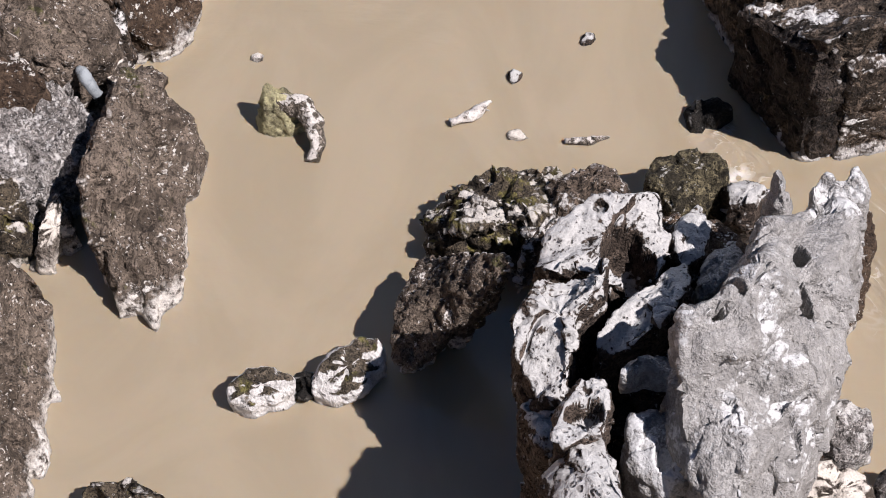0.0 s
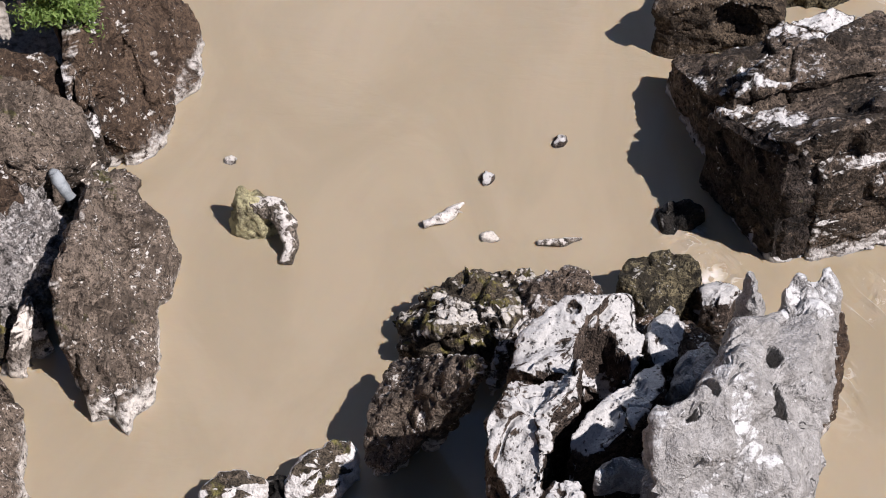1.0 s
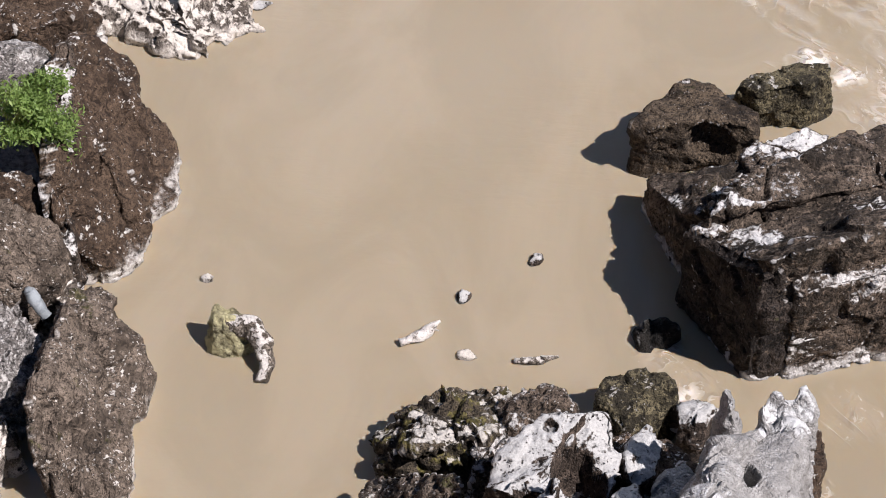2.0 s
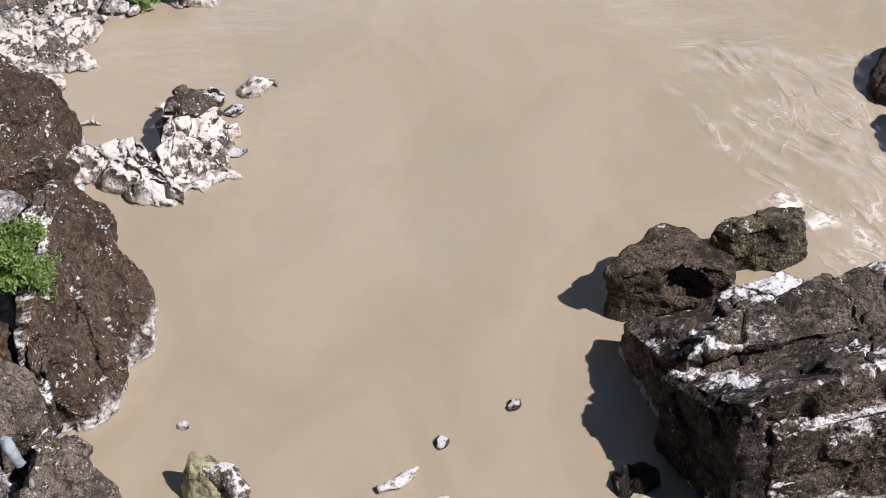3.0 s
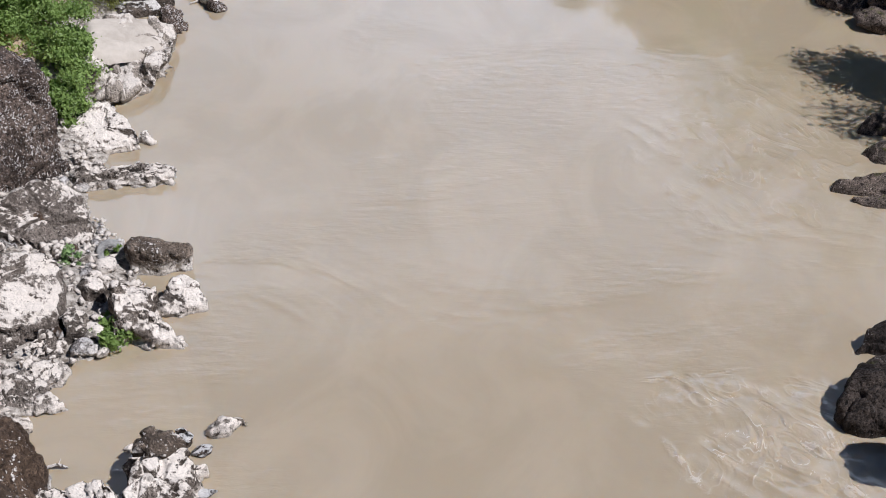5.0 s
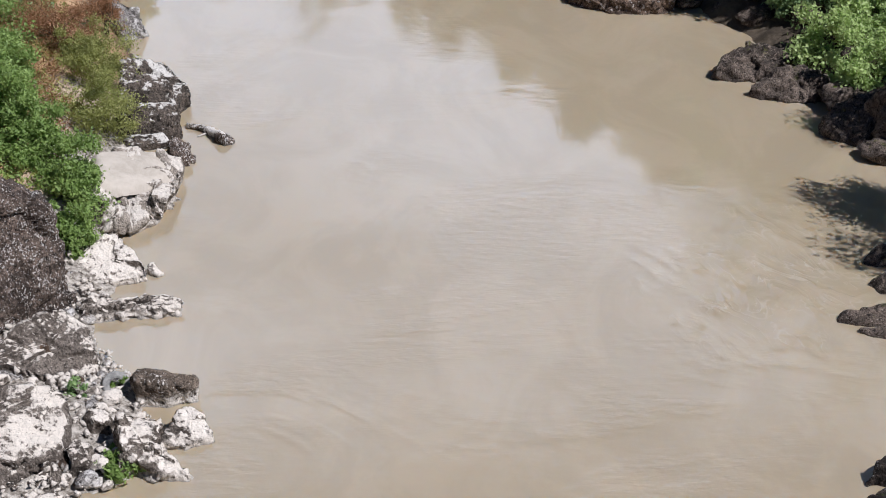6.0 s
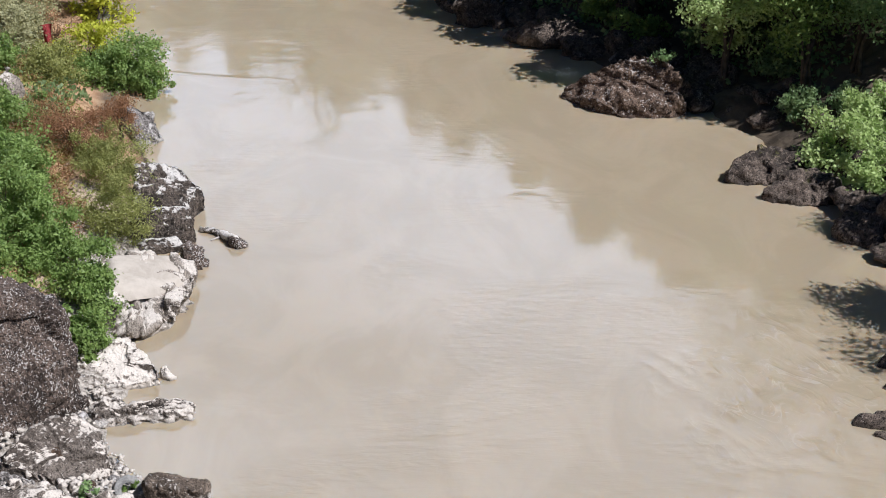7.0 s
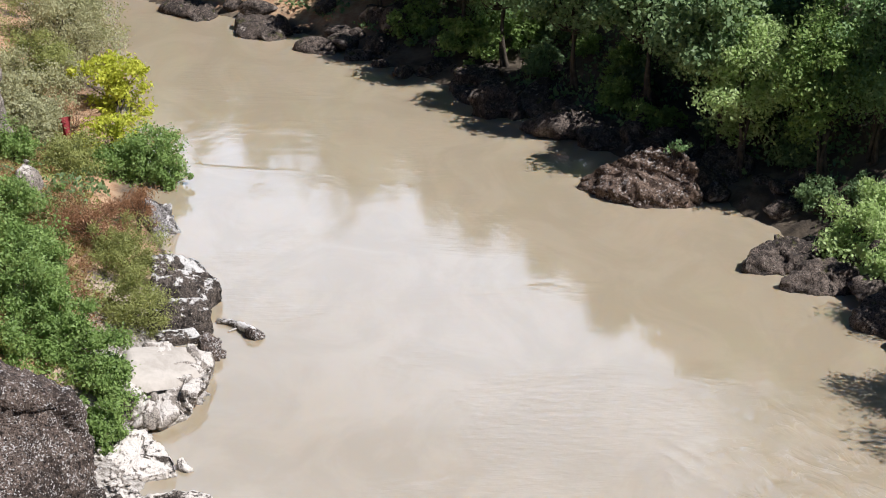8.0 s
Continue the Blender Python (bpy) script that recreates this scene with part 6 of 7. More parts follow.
plant("dry_shrub", "small dry brown shrub", "shrub", on_ground(-9.06, 48.5), (-9.06, 48.5, 0.49), (0.62, 0.56, 0.47), LEAF_DRY, 1600, 0.055, 24, 73)

plant("bush", "green shrub below the yellow tree", "bush", on_ground(-10.09, 51.5), (-10.09, 51.5, 0.43), (0.85, 0.765, 0.765), LEAF_GREEN, 6000, 0.09, 44, 140)
plant("bush", "low olive shrub on the slope", "bush", on_ground(-11.23, 50.5), (-11.23, 50.5, 1.08), (0.75, 0.675, 0.675), LEAF_OLIVE, 5000, 0.07, 44, 141)
plant("dry_shrub", "dry brown shrub above the water", "shrub", on_ground(-8.74, 47.2), (-8.74, 47.2, 1.02), (0.6, 0.54, 0.54), LEAF_DRY, 4000, 0.055, 44, 142, slim=0.35, limbs=40)
plant("dry_shrub", "bare reddish twigs of a dead shrub", "shrub", on_ground(-11.72, 54), (-11.72, 54, 1.03), (0.9, 0.81, 0.81), LEAF_DRY, 3500, 0.05, 44, 143, slim=0.35, limbs=40)
plant("bush", "dry grey-green scrub on the slope", "bush", on_ground(-12.66, 53), (-12.66, 53, 1.4), (1, 0.9, 0.9), LEAF_GREYGREEN, 7000, 0.08, 44, 144)
plant("bush", "olive scrub on the slope", "bush", on_ground(-13.48, 58), (-13.48, 58, 1.62), (1.2, 1.08, 1.08), LEAF_OLIVE, 8000, 0.08, 44, 145)
plant("bush", "grey-green scrub by the bend", "bush", on_ground(-13.71, 63), (-13.71, 63, 1.63), (1.4, 1.26, 1.26), LEAF_GREYGREEN, 9000, 0.09, 44, 146)
plant("bush", "small feathery olive shrub", "bush", on_ground(-8.97, 44.2), (-8.97, 44.2, 1.24), (0.55, 0.495, 0.495), LEAF_OLIVE, 4000, 0.06, 44, 147)
plant("bush", "leafy green shrub behind a boulder", "bush", on_ground(-9.89, 37.4), (-9.89, 37.4, 1.62), (0.8, 0.72, 0.72), LEAF_GREEN, 7000, 0.09, 44, 148)
plant("bush", "green shrub on the bank", "bush", on_ground(-10.32, 41.8), (-10.32, 41.8, 1.99), (0.8, 0.72, 0.72), LEAF_GREEN, 7000, 0.088, 44, 149)

# ---- beach plants
plant("weed_clump", "low clump of round green leaves between rocks", "plant", on_ground(-5.64, 27.9), (-5.64, 27.9, 0.19), (0.49, 0.44, 0.27), LEAF_GREEN, 1500, 0.11, 24, 80)
plant("weed_clump", "thin green weed between rocks", "plant", on_ground(-6.78, 29.8), (-6.78, 29.8, 0.46), (0.23, 0.21, 0.32), LEAF_BRIGHT, 800, 0.07, 16, 81)
plant("weed_clump", "tuft of thin green grass", "plant", on_ground(-7.03, 28), (-7.03, 28, 0.23), (0.25, 0.22, 0.23), LEAF_BRIGHT, 700, 0.08, 14, 82)
plant("weed_clump", "green shoot beside a buried tyre", "plant", on_ground(-6.04, 30.4), (-6.04, 30.4, 0.25), (0.17, 0.16, 0.17), LEAF_GREEN, 160, 0.08, 8, 83)
plant("weed_clump", "green weed on the bank edge", "plant", on_ground(-7.53, 35.25), (-7.53, 35.25, 0.67), (0.48, 0.43, 0.54), LEAF_GREEN, 900, 0.09, 18, 84)

# ---- trees on the right bank
plant("bank_tree", "pale green leafy tree leaning over the shore", "tree", on_ground(10.28, 45.5), (10.28, 45.3, 0.45), (1.35, 1.2, 1.35), LEAF_PALE, 9100, 0.12, 48, 100)
plant("bank_tree", "pale green leafy tree leaning over the shore", "tree", on_ground(11.26, 46), (11.26, 46, 1), (1.2, 1.08, 1.13), LEAF_PALE, 7800, 0.12, 48, 101)
plant("bank_tree", "pale green leafy tree leaning over the shore", "tree", on_ground(11.0, 43.4), (10.55, 43.5, 0.75), (0.95, 0.85, 0.95), LEAF_PALE, 6000, 0.12, 44, 107)
# pale and bright leaf colours put sunlight into some of these crowns
plant("bank_tree", "sunlit broadleaf tree on the bank", "tree", on_ground(7.68, 50.5), (7.68, 50.5, 3.73), (1.42, 1.28, 1.89), LEAF_PALE, 10400, 0.12, 48, 102)
plant("bank_tree", "sunlit low branch of a broadleaf tree", "tree", on_ground(7.71, 51.25), (7.71, 51.25, 1.74), (0.65, 0.58, 0.65), LEAF_PALE, 2340, 0.12, 48, 103)
plant("bank_tree", "sunlit broadleaf tree on the bank", "tree", on_ground(9.59, 48.75), (9.59, 48.75, 4.1), (1.3, 1.17, 1.84), LEAF_GREEN, 10400, 0.12, 48, 104)
plant("bank_tree", "sunlit broadleaf tree on the bank", "tree", on_ground(10.97, 48.75), (10.97, 48.75, 4.55), (1.31, 1.18, 1.85), LEAF_BRIGHT, 10400, 0.12, 48, 105)
plant("sprig", "small green sprig on a rock mound", "plant", (5.80, 49.86, 1.30), (5.84, 49.82, 1.56), (0.33, 0.28, 0.20), LEAF_BRIGHT, 230, 0.10, 12, 106)

# ---- dry brush on the rock mound
plant("dry_brush", "grey dry brush matted over the rock mound", "brush", on_ground(5.45, 51.2), (5.45, 51.2, -0.04), (1.14, 1.02, 0.49), BRUSH, 2600, 0.16, 40, 120)


# a few broadleaf trees for the wooded bank, then copies along the slope and up the hill
def wooded_bank():
    # the leaf tones carry shade in two kinds and sun in the third
    words = ((LEAF_SHADED, "broadleaf tree on the wooded bank, green darkened for shade"), (LEAF_SHADED, "dense broadleaf tree on the wooded bank, green darkened for shade"),
             (LEAF_BRIGHT, "broadleaf tree on the wooded bank, green lightened for sun"))
    kinds = [plant("bank_tree", word, "tree", (0, 0, 0), (0, 0, 4.6), (2.3, 2.2, 3.9), leaf, 19000, 0.165, 96, 201 + k,
                   "trees of the wooded bank", stems=2, limbs=18, slim=0.7) for k, (leaf, word) in enumerate(words)]
    behind = [plant("bank_tree", word, "tree", (0, 0, 0), (0, 0, 4.6), (2.3, 2.2, 3.9), leaf, 4200, 0.35, 96, 201 + k,
                    "trees of the wooded bank", stems=2, limbs=18, slim=0.7) for k, (leaf, word) in enumerate(words)]
    low = [plant("bank_shrub", word, "shrub", (0, 0, 0), (0, 0, 0.55), (0.75, 0.7, 0.6), leaf, 1500, 0.13, 26, 231 + k,
                 "shrubs of the wooded bank", stems=3, limbs=8, slim=0.6)
           for k, (leaf, word) in enumerate(((LEAF_SHADED, "low shrub on the shaded bank, green darkened for shade"), (LEAF_SHADED, "low shrub on the shaded bank, green darkened for shade"), (LEAF_GREEN, "leafy green shrub among the boulders of the shaded bank")))]
    over = plant("bank_tree", "tall broadleaf tree leaning over the shaded shore", "tree", (0, 0, 0), (-0.5, 0, 5.2), (2.1, 2.0, 2.1), LEAF_SHADED, 9000, 0.20, 60, 241,
                 "trees of the wooded bank", stems=2, limbs=22, slim=0.7)
    rng, wild = np.random.RandomState(8), np.random.RandomState(9)
    shore = np.array(RIGHT_SHORE, float)
    for a, b in zip(shore[3:15], shore[4:16]):
        d = b - a
        length = np.linalg.norm(d)
        out = np.array((d[1], -d[0])) / length
        for row, gap, first in ((3.2, 2.4, 50.5), (5.6, 2.2, 46.5), (8.4, 2.8, 48.0), (13.0, 4.2, 56.0), (20.0, 6.0, 58.0)):
            for k in range(max(1, int(length / gap))):
                p = a + d / length * (k + 0.5 * rng.rand()) * gap + out * row * (1 + 0.09 * rng.normal())
                near = p[1] < 58          # the trees stand taller towards the bridge
                size = (0.5 if row < 4 else 0.92 if near and row < 8 else 0.5) * (0.8 + 0.4 * rng.rand())
                tall = 0.95 + 0.3 * rng.rand()
                # more of the upper crowns near the bend get the sun-coloured leaves
                bright = rng.rand() < (0.5 if p[1] < 54 and row > 4 else 0.15)
                if p[1] < first or p[1] > 118 or (row < 4 and rng.rand() < 0.3):
                    continue
                z = float(ground_height([p])[0])
                made = copy_thing((behind if row > 12 or p[1] > 76 else kinds)[2 if bright else k % 2], Matrix.Translation((p[0], p[1], z - 0.2)) @ Matrix.Rotation(rng.rand() * 6.28, 4, "Z"))
                made.scale = (size, size, size * tall)
        for k in range(int(length / 3.0)):
            p = a + d / length * (k + 0.7 * rng.rand()) * 3.0 + out * (1.5 + 0.5 * rng.rand())
            if p[1] < 50.5 or p[1] > 80:
                continue
            size = (0.86 if p[1] < 57 else 0.68) * (0.85 + 0.3 * rng.rand())
            made = copy_thing(over, Matrix.Translation((p[0], p[1], float(ground_height([p])[0]) - 0.1)) @ Matrix.Rotation(rng.rand() - 0.5, 4, "Z"))
            made.scale = (size, size, size)
        for k in range(int(length / 1.5)):
            p = a + d * rng.rand() + out * (1.5 + 2.6 * rng.rand())
            if p[1] < 47 or p[1] > 80:
                continue
            size = 0.5 + 0.7 * rng.rand()
            made = copy_thing(low[k % 2], Matrix.Translation((p[0], p[1], float(ground_height([p])[0]))) @ Matrix.Rotation(rng.rand() * 6.28, 4, "Z"))
            made.scale = (size, size, size)
        for k in range(int(length / 0.9)):
            p = a + d * wild.rand() + out * (1.2 + 3.2 * wild.rand())
            if p[1] < 52 or p[1] > 74:
                continue
            size = 0.55 + 0.7 * wild.rand()
            made = copy_thing(low[2], Matrix.Translation((p[0], p[1], float(ground_height([p])[0]))) @ Matrix.Rotation(wild.rand() * 6.28, 4, "Z"))
            made.scale = (size, size, size)
    # the first of each kind stand at the near shore and throw their shade on the water
    for ob, (x, y), size in zip(kinds + low + [over] + behind, ((12.6, 36.4), (12.6, 40.6), (15.5, 33.0), (9.4, 47.6), (8.9, 50.3), (5.2, 54.3), (13.4, 47.6), (27.0, 60.5), (31.0, 63.5), (25.5, 67.0)),
                              (0.52, 0.45, 0.7, 0.8, 0.7, 0.7, 0.8, 0.5, 0.5, 0.5)):
        ob.location = on_ground(x, y)
        ob.scale = (size, size, size)


wooded_bank()


def scatter_stones():
    """Loose boulders along the shaded shore and cobbles on the rubble beach."""
    rng = np.random.RandomState(21)
    dark = [stone("shore_boulder", "dark damp boulder under the wooded bank", SHADE_ROCK, 12 + k, 55, 1, 0.62, 0.5, 0.42, 0.3 * k, 300 + k, 26, 0.3, "boulders under the wooded bank", "rock") for k in range(4)]
    shore = np.array(RIGHT_SHORE, float)
    for a, b in zip(shore[5:14], shore[6:15]):
        d = b - a
        length = np.linalg.norm(d)
        out = np.array((d[1], -d[0])) / length
        for k in range(int(length / 0.62)):
            p = a + d * rng.rand() + out * (rng.rand() ** 1.5 * 2.6 - 0.35)
            size = 0.5 + 1.1 * rng.rand() ** 2
            z = max(0.0, float(ground_height([p])[0]))
            made = copy_thing(dark[rng.randint(4)], Matrix.Translation((p[0], p[1], z + 0.12 * size)) @ Matrix.Rotation(6.28 * rng.rand(), 4, "Z"))
            made.scale = (size, size * (0.7 + 0.5 * rng.rand()), size * (0.7 + 0.6 * rng.rand()))
    for ob, (x, y) in zip(dark, ((8.6, 48.2), (6.7, 51.3), (1.6, 58.0), (-3.0, 63.5))):
        ob.location = (x, y, 0.25)
    pale = [stone("beach_cobble", "pale silty cobble on the rubble beach", mat, -7, 28, 0.3, 0.17, 0.14, 0.11, 0.5 * k, 400 + k, 14, 0.3, "cobbles on the rubble beach") for k, mat in enumerate((WHITE, RUBBLE, SPECKLED, WHITE, BROWN))]
    for k in range(280):
        p = (-4.9 - 3.2 * rng.rand() ** 0.8, 25.2 + 10.6 * rng.rand())
        z = float(ground_height([p])[0])
        if z < 0.02:
            continue
        size = 0.4 + 1.2 * rng.rand() ** 2.5
        made = copy_thing(pale[rng.randint(5)], Matrix.Translation((p[0], p[1], z + 0.06)) @ Matrix.Rotation(6.28 * rng.rand(), 4, "Z"))
        made.scale = (size, size, size * (0.8 + 0.4 * rng.rand()))
    for ob, (x, y) in zip(pale, ((-6.6, 27.4), (-6.9, 28.6), (-6.4, 29.4), (-7.2, 27.9), (-6.8, 30.2))):
        ob.location = (x, y, float(ground_height([(x, y)])[0]) + 0.06)


def gravel_stuff():
    """Broken stone too small to count between the rocks of the beach."""
    rng = np.random.RandomState(33)
    count = 2400
    p = np.stack([-4.9 - 4.6 * rng.rand(count) ** 0.9, 24.8 + 11.4 * rng.rand(count)], 1)
    z = ground_height(p)
    keep = z > -0.02
    p, z = p[keep], z[keep]
    n = len(p)
    corner = np.array([(1, 0, 0), (-1, 0, 0), (0, 1, 0), (0, -1, 0), (0, 0, 1), (0, 0, -1)], float)
    tri = np.array([(0, 2, 4), (2, 1, 4), (1, 3, 4), (3, 0, 4), (2, 0, 5), (1, 2, 5), (3, 1, 5), (0, 3, 5)])
    size = (0.025 + 0.085 * rng.rand(n) ** 3)[:, None, None]
    v = corner[None] * (0.7 + 0.6 * rng.rand(n, 6, 1)) * size * (1, 1, 0.7) + 0.3 * size * rng.normal(size=(n, 6, 3))
    v = v + np.stack([p[:, 0], p[:, 1], z + 0.10], 1)[:, None, :]
    f = (tri[None] + 6 * np.arange(n)[:, None, None]).reshape(-1, 3)
    tagged(fast_object("gravel", v.reshape(-1, 3), f, RUBBLE), "pale broken stone between the beach rocks", "gravel", kind="stuff")


gravel_stuff()
scatter_stones()


def tuft_stuff(name, label, x0, x1, y0, y1, low, count, size, leaf, salt, slim):
    """Dry grass over a stretch of bank."""
    rng = np.random.RandomState(salt)
    p = np.stack([x0 + (x1 - x0) * rng.rand(count), y0 + (y1 - y0) * rng.rand(count)], 1)
    p3 = np.concatenate([p, np.zeros((count, 1))], 1)
    z = ground_height(p)
    keep = (z > low) & (smooth_noise(p3 / 0.9, salt) > -0.15)
    c = np.stack([p[:, 0], p[:, 1], z + 0.12 + 0.12 * rng.rand(count)], 1)[keep]
    v, f = leaf_mesh(c, size, rng, 0.1, slim)
    tagged(fast_object(name, v, f, leaf), label, "grass", kind="stuff")


tuft_stuff("dry_grass", "straw-coloured dry grass on the open slope", -15, -8.3, 36, 62, 0.9, 24000, 0.24, STRAW, 5, 0.10)
tuft_stuff("scrub_litter", "low rusty scrub and dead stems on the slope", -14, -8.0, 38, 60, 0.7, 15000, 0.17, LEAF_DRY, 6, 0.2)
tuft_stuff("green_scrub", "low olive scrub and herbs on the slope", -15, -7.9, 36, 66, 0.6, 22000, 0.15, LEAF_OLIVE, 9, 0.35)
# undergrowth in the leaf green that has shade mixed into it
tuft_stuff("undergrowth", "undergrowth beneath the bank trees, green darkened for shade", -14, 13, 44, 76, 0.4, 60000, 0.17, LEAF_SHADED, 7, 0.6)


# ---------------------------------------------------------------- loose things


def stump(rim, limb):
    """A broken stub of trunk with a curved, bleached limb that reaches back to the water."""
    ob = tagged(new("tree_stump"), "mossy broken stump with a curved bleached limb in water", "stump")
    base = np.array(rim[0]) * (1, 1, 0)
    ob.location = base
    v, f = lump(np.array(rim) - base, 0.03, 0.10, "block", 12, 0.016, sink=-0.3)
    v = v + 0.03 * np.stack([smooth_noise(v * (16, 16, 2.5), 31 + k) for k in range(3)], 1) * (1, 1, 0.3)
    v[:, 2] += np.where(v[:, 2] > 0.22, 0.10 * smooth_noise(v * (9, 9, 0), 8), 0)
    child("trunk", v, f, STUMP_WOOD, ob, "yellow-mossed stub with broken top")
    p, r = smooth_path(np.array(limb) - base, [0.15, 0.15, 0.13, 0.115, 0.095], 40)
    v, f = tube(p, r, 24, 0.03, 9)
    child("limb", v, f, LIMB_WOOD, ob, "bleached curved limb")


def driftwood(label, path, radius, fork):
    ob = tagged(new("driftwood"), label, "driftwood")
    base = np.array(path[0]) * (1, 1, 0)
    ob.location = base
    n = len(path)
    p, r = smooth_path(np.array(path) - base, [radius * (0.7 + 0.5 * math.sin(2.6 * (k + 0.4) / n)) * (1 if k < n - 1 else 0.3) for k in range(n)], 22)
    v, f = tube(p, r, 12, radius * 0.3, 5)
    child("stem", v, f, LIMB_WOOD, ob)
    p, r = smooth_path(np.array(fork) - base, [radius * 0.35, radius * 0.15], 8)
    v, f = tube(p, r, 7, 0.004, 6)
    child("branch", v, f, WOOD, ob)


def crumpled_can(a, b):
    a, b = np.array(a), np.array(b)
    ob = tagged(new("crumpled_bottle"), "crumpled grey-blue plastic bottle wedged between rocks", "bottle")
    ob.location = a
    p, r = smooth_path([(0, 0, 0), (b - a) * 0.35, (b - a) * 0.7, (b - a)], [0.075, 0.085, 0.085, 0.075], 24)
    r = r * (1 + 0.025 * np.sin(np.arange(24) * 2.1))
    v, f = tube(p, r, 20, 0.02, 14)
    child("body", v, f, PLASTIC, ob)
    p, r = smooth_path([(a - b) * 0.02, (a - b) * 0.12], [0.07, 0.03], 5)
    v, f = tube(p, r, 12)
    child("neck", v, f, PLASTIC, ob)


def old_tyre(at):
    """A car tyre half sunk in the beach, leaning back."""
    ob = tagged(new("old_tyre"), "old silt-grey tyre half buried beside a dark block", "tyre")
    ob.matrix_world = pose(at[0], at[1], at[2] - 0.08, 52, 0, 25) @ Matrix.Scale(0.85, 4)
    sides, n = 14, 48
    verts, faces = [], []
    for k in range(n):
        a = 2 * math.pi * k / n
        for j in range(sides):
            b = 2 * math.pi * j / sides
            rr = 0.24 + 0.085 * max(-0.9, min(0.9, 1.25 * math.cos(b)))
            verts.append((rr * math.cos(a), rr * math.sin(a), 0.085 * max(-0.85, min(0.85, 1.2 * math.sin(b)))))
            faces.append((k * sides + j, ((k + 1) % n) * sides + j, ((k + 1) % n) * sides + (j + 1) % sides, k * sides + (j + 1) % sides))
    child("tread", verts, faces, RUBBER, ob)
    p, r = [], []
    for k in range(25):
        a = 2 * math.pi * k / 24
        p.append((0.165 * math.cos(a), 0.165 * math.sin(a), 0.055))
        r.append(0.012)
    v, f = tube(p, r, 6)
    child("bead", v, f, RUBBER, ob)


def red_cloth(at):
    xs, ys = np.meshgrid(np.linspace(-0.14, 0.14, 12), np.linspace(-0.55, 0.1, 20))
    verts = np.stack([xs.ravel() * (1 + 0.3 * np.sin(5 * ys.ravel())), 0.06 * np.sin(18 * xs.ravel() + 4 * ys.ravel()), ys.ravel()], 1)
    front, back = verts + (0, -0.006, 0), verts + (0, 0.006, 0)
    quads = [(i * 12 + j, i * 12 + j + 1, (i + 1) * 12 + j + 1, (i + 1) * 12 + j) for i in range(19) for j in range(11)]
    ob = mesh_object("red_cloth", np.concatenate([front, back]), quads + [tuple(x + 240 for x in q[::-1]) for q in quads], RED)
    ob.location = (at[0], at[1] - 1.3, at[2] + 0.55)
    tagged(ob, "dull red cloth snagged in dry scrub", "cloth")


def sand_patch(rim):
    """Blown sand, pocked by old footprints, on the ledge's flat top."""
    rim = np.array(rim)
    mid = rim.mean(0)
    rows = []
    fine = np.concatenate([np.linspace(rim[k], rim[(k + 1) % len(rim)], 14, endpoint=False) for k in range(len(rim))])
    for s in np.linspace(0.03, 1, 40):
        p = mid + (fine - mid) * s * (1 + 0.05 * fractal(fine * 2, 2, 4)[:, None])
        near, _, _ = cell_distances(p / 0.33, 8)
        p[:, 2] += 0.10 * (1 - s ** 6) + 0.012 * fractal(p * 2.5, 3, 12) - 0.03 * np.clip(1 - near / 0.4, 0, 1) - 0.10 * s ** 12
        rows.append(p)
    grid = np.array(rows)
    r, c = grid.shape[:2]
    quads = [(i * c + j, (i + 1) * c + j, (i + 1) * c + (j + 1) % c, i * c + (j + 1) % c) for i in range(r - 1) for j in range(c)]
    quads.append(tuple(range(c)))
    ob = mesh_object("sand_patch", grid.reshape(-1, 3), quads, SAND)
    tagged(ob, "dry pale sand with footprints on a rock ledge", "sand", kind="stuff")


PLASTIC = plain_material("weathered_plastic", (0.20, 0.215, 0.225), (0.34, 0.36, 0.37), 9.0, 0.35, 0.01, 0.5)
RUBBER = plain_material("dusty_rubber", (0.13, 0.125, 0.12), (0.30, 0.29, 0.27), 8.0, 0.85, 0.01)
RED = plain_material("faded_red_cloth", (0.22, 0.03, 0.035), (0.33, 0.06, 0.06), 7.0, 0.9, 0.01, 0.1)

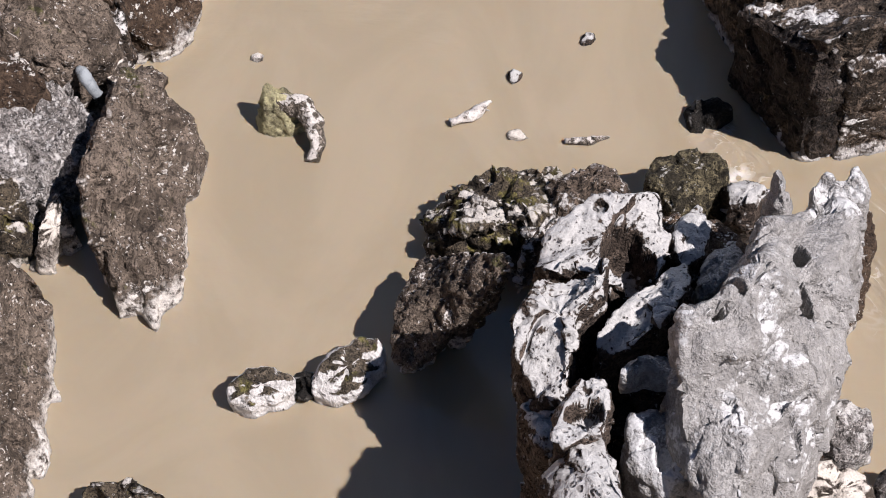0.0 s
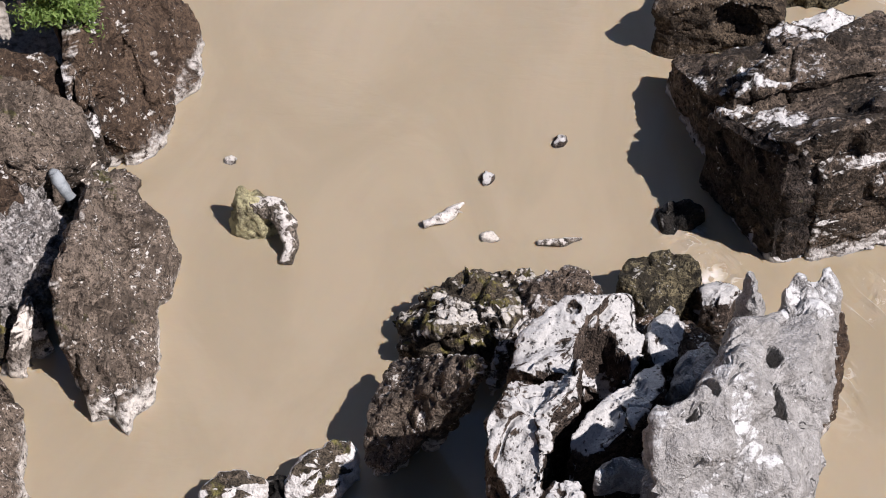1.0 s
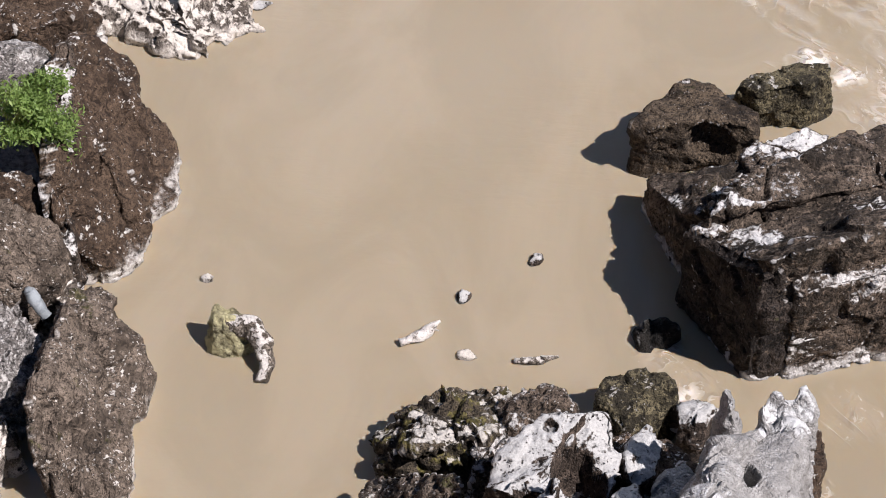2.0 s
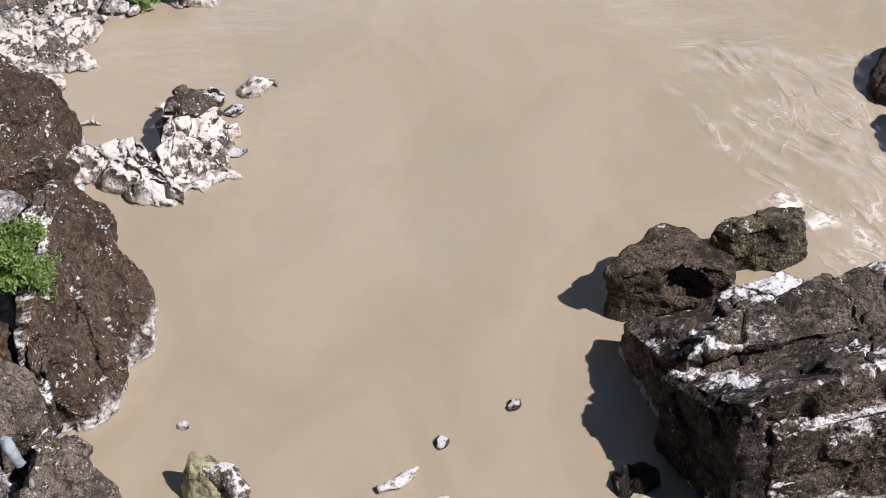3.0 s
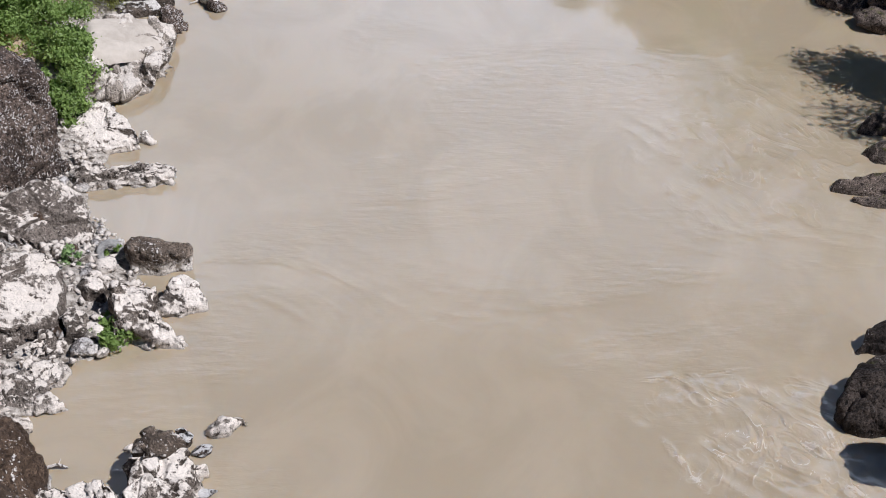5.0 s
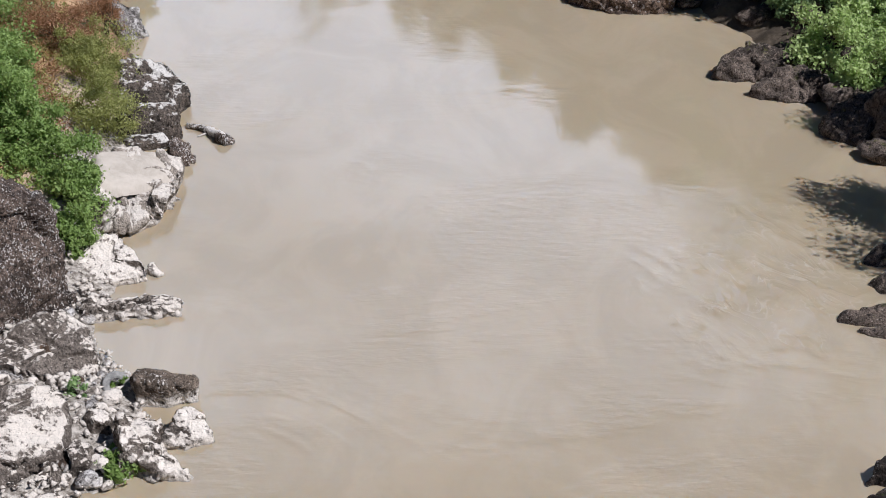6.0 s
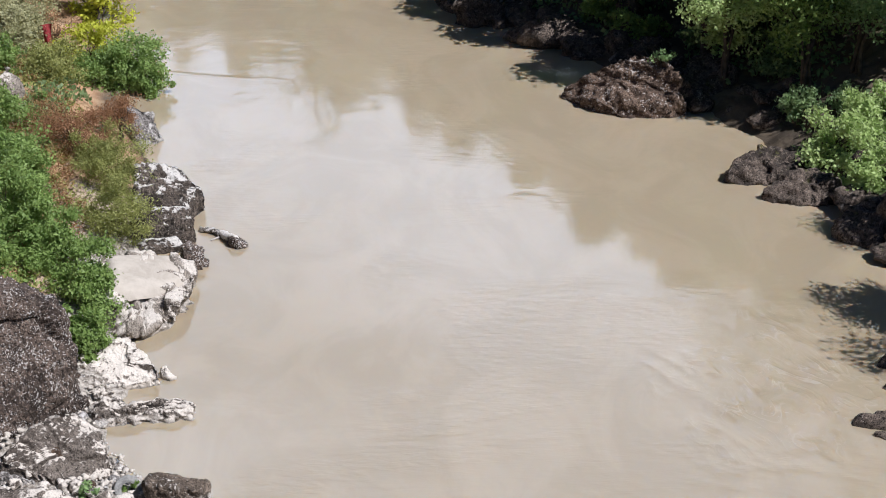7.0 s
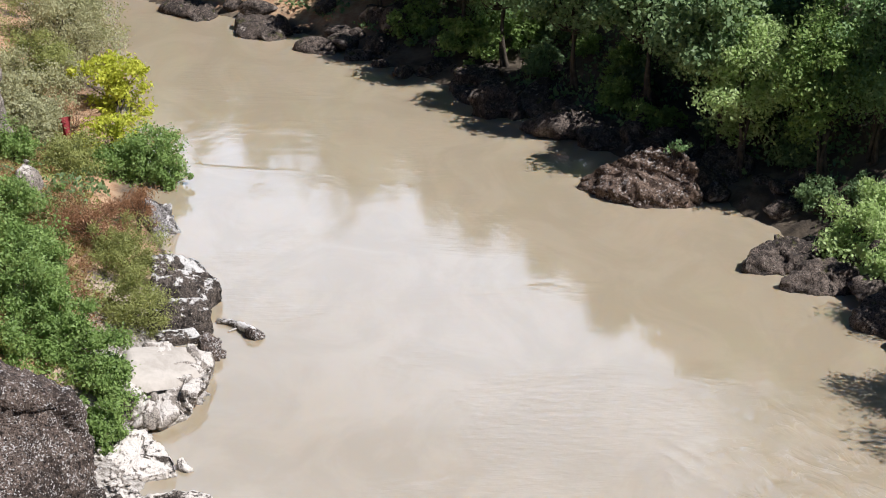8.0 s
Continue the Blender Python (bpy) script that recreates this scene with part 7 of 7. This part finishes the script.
# a broken stump with a bleached limb, standing in the pool
stump([(-3.69, 16.6, 0.58), (-3.6, 16.72, 0.68), (-3.32, 16.78, 0.61), (-3.13, 16.67, 0.47), (-3.17, 16.49, 0.33), (-3.36, 16.4, 0.31), (-3.64, 16.43, 0.4)], [(-3.45, 16.58, 0.40), (-3.14, 16.58, 0.40), (-2.97, 16.40, 0.31), (-2.89, 16.16, 0.18), (-2.95, 15.97, -0.02)])

# driftwood
driftwood("bleached driftwood stick floating in still water", [(-1.13, 16.62, 0.03), (-0.96, 16.69, 0.07), (-0.75, 16.86, 0.05), (-0.6, 17.01, 0.06)], 0.07, [(-0.72, 16.89, 0.05), (-0.62, 16.83, 0.08)])
driftwood("thin grey driftwood stick floating in still water", [(0.42, 16.36, 0.02), (0.59, 16.35, 0.05), (0.78, 16.41, 0.03), (1.01, 16.47, 0.02)], 0.05, [(0.51, 16.35, 0.05), (0.56, 16.36, 0.12)])
driftwood("forked grey driftwood caught behind the spit", [(-6.31, 24.29, 0.03), (-6.14, 24.29, 0.08), (-5.98, 24.3, 0.03)], 0.03, [(-6.14, 24.29, 0.08), (-6.1, 24.39, 0.14)])
driftwood("dark snag log drifting off the layered rocks", [(-6.09, 42.08, 0.03), (-5.66, 41.9, 0.05), (-5.22, 41.36, 0.14), (-4.91, 41.12, 0.03)], 0.09, [(-5.53, 41.71, 0.05), (-5.79, 41.53, 0.02)])
stone("snag_stone", "dark rough rock awash off the layered ledge", PEBBLY, -5.18, 41.3, 0.03, 0.32, 0.23, 0.22, -0.6, 31)

# crumpled can wedged between slabs
crumpled_can((-5.93, 16.35, 1.29), (-5.74, 16.21, 0.94))

# old tyre on the beach
old_tyre((-6.1, 30.29, 0.35))

# red cloth and sand
red_cloth((-11.65, 53.9, 1))
sand_patch([(-7.78, 38.61, 1.05), (-7.05, 39.33, 0.77), (-6.32, 39.6, 0.58), (-6.02, 39.36, 0.41), (-6.06, 38.57, 0.4), (-6.48, 37.82, 0.51), (-7.07, 37.25, 0.73), (-7.49, 37.26, 0.91)])
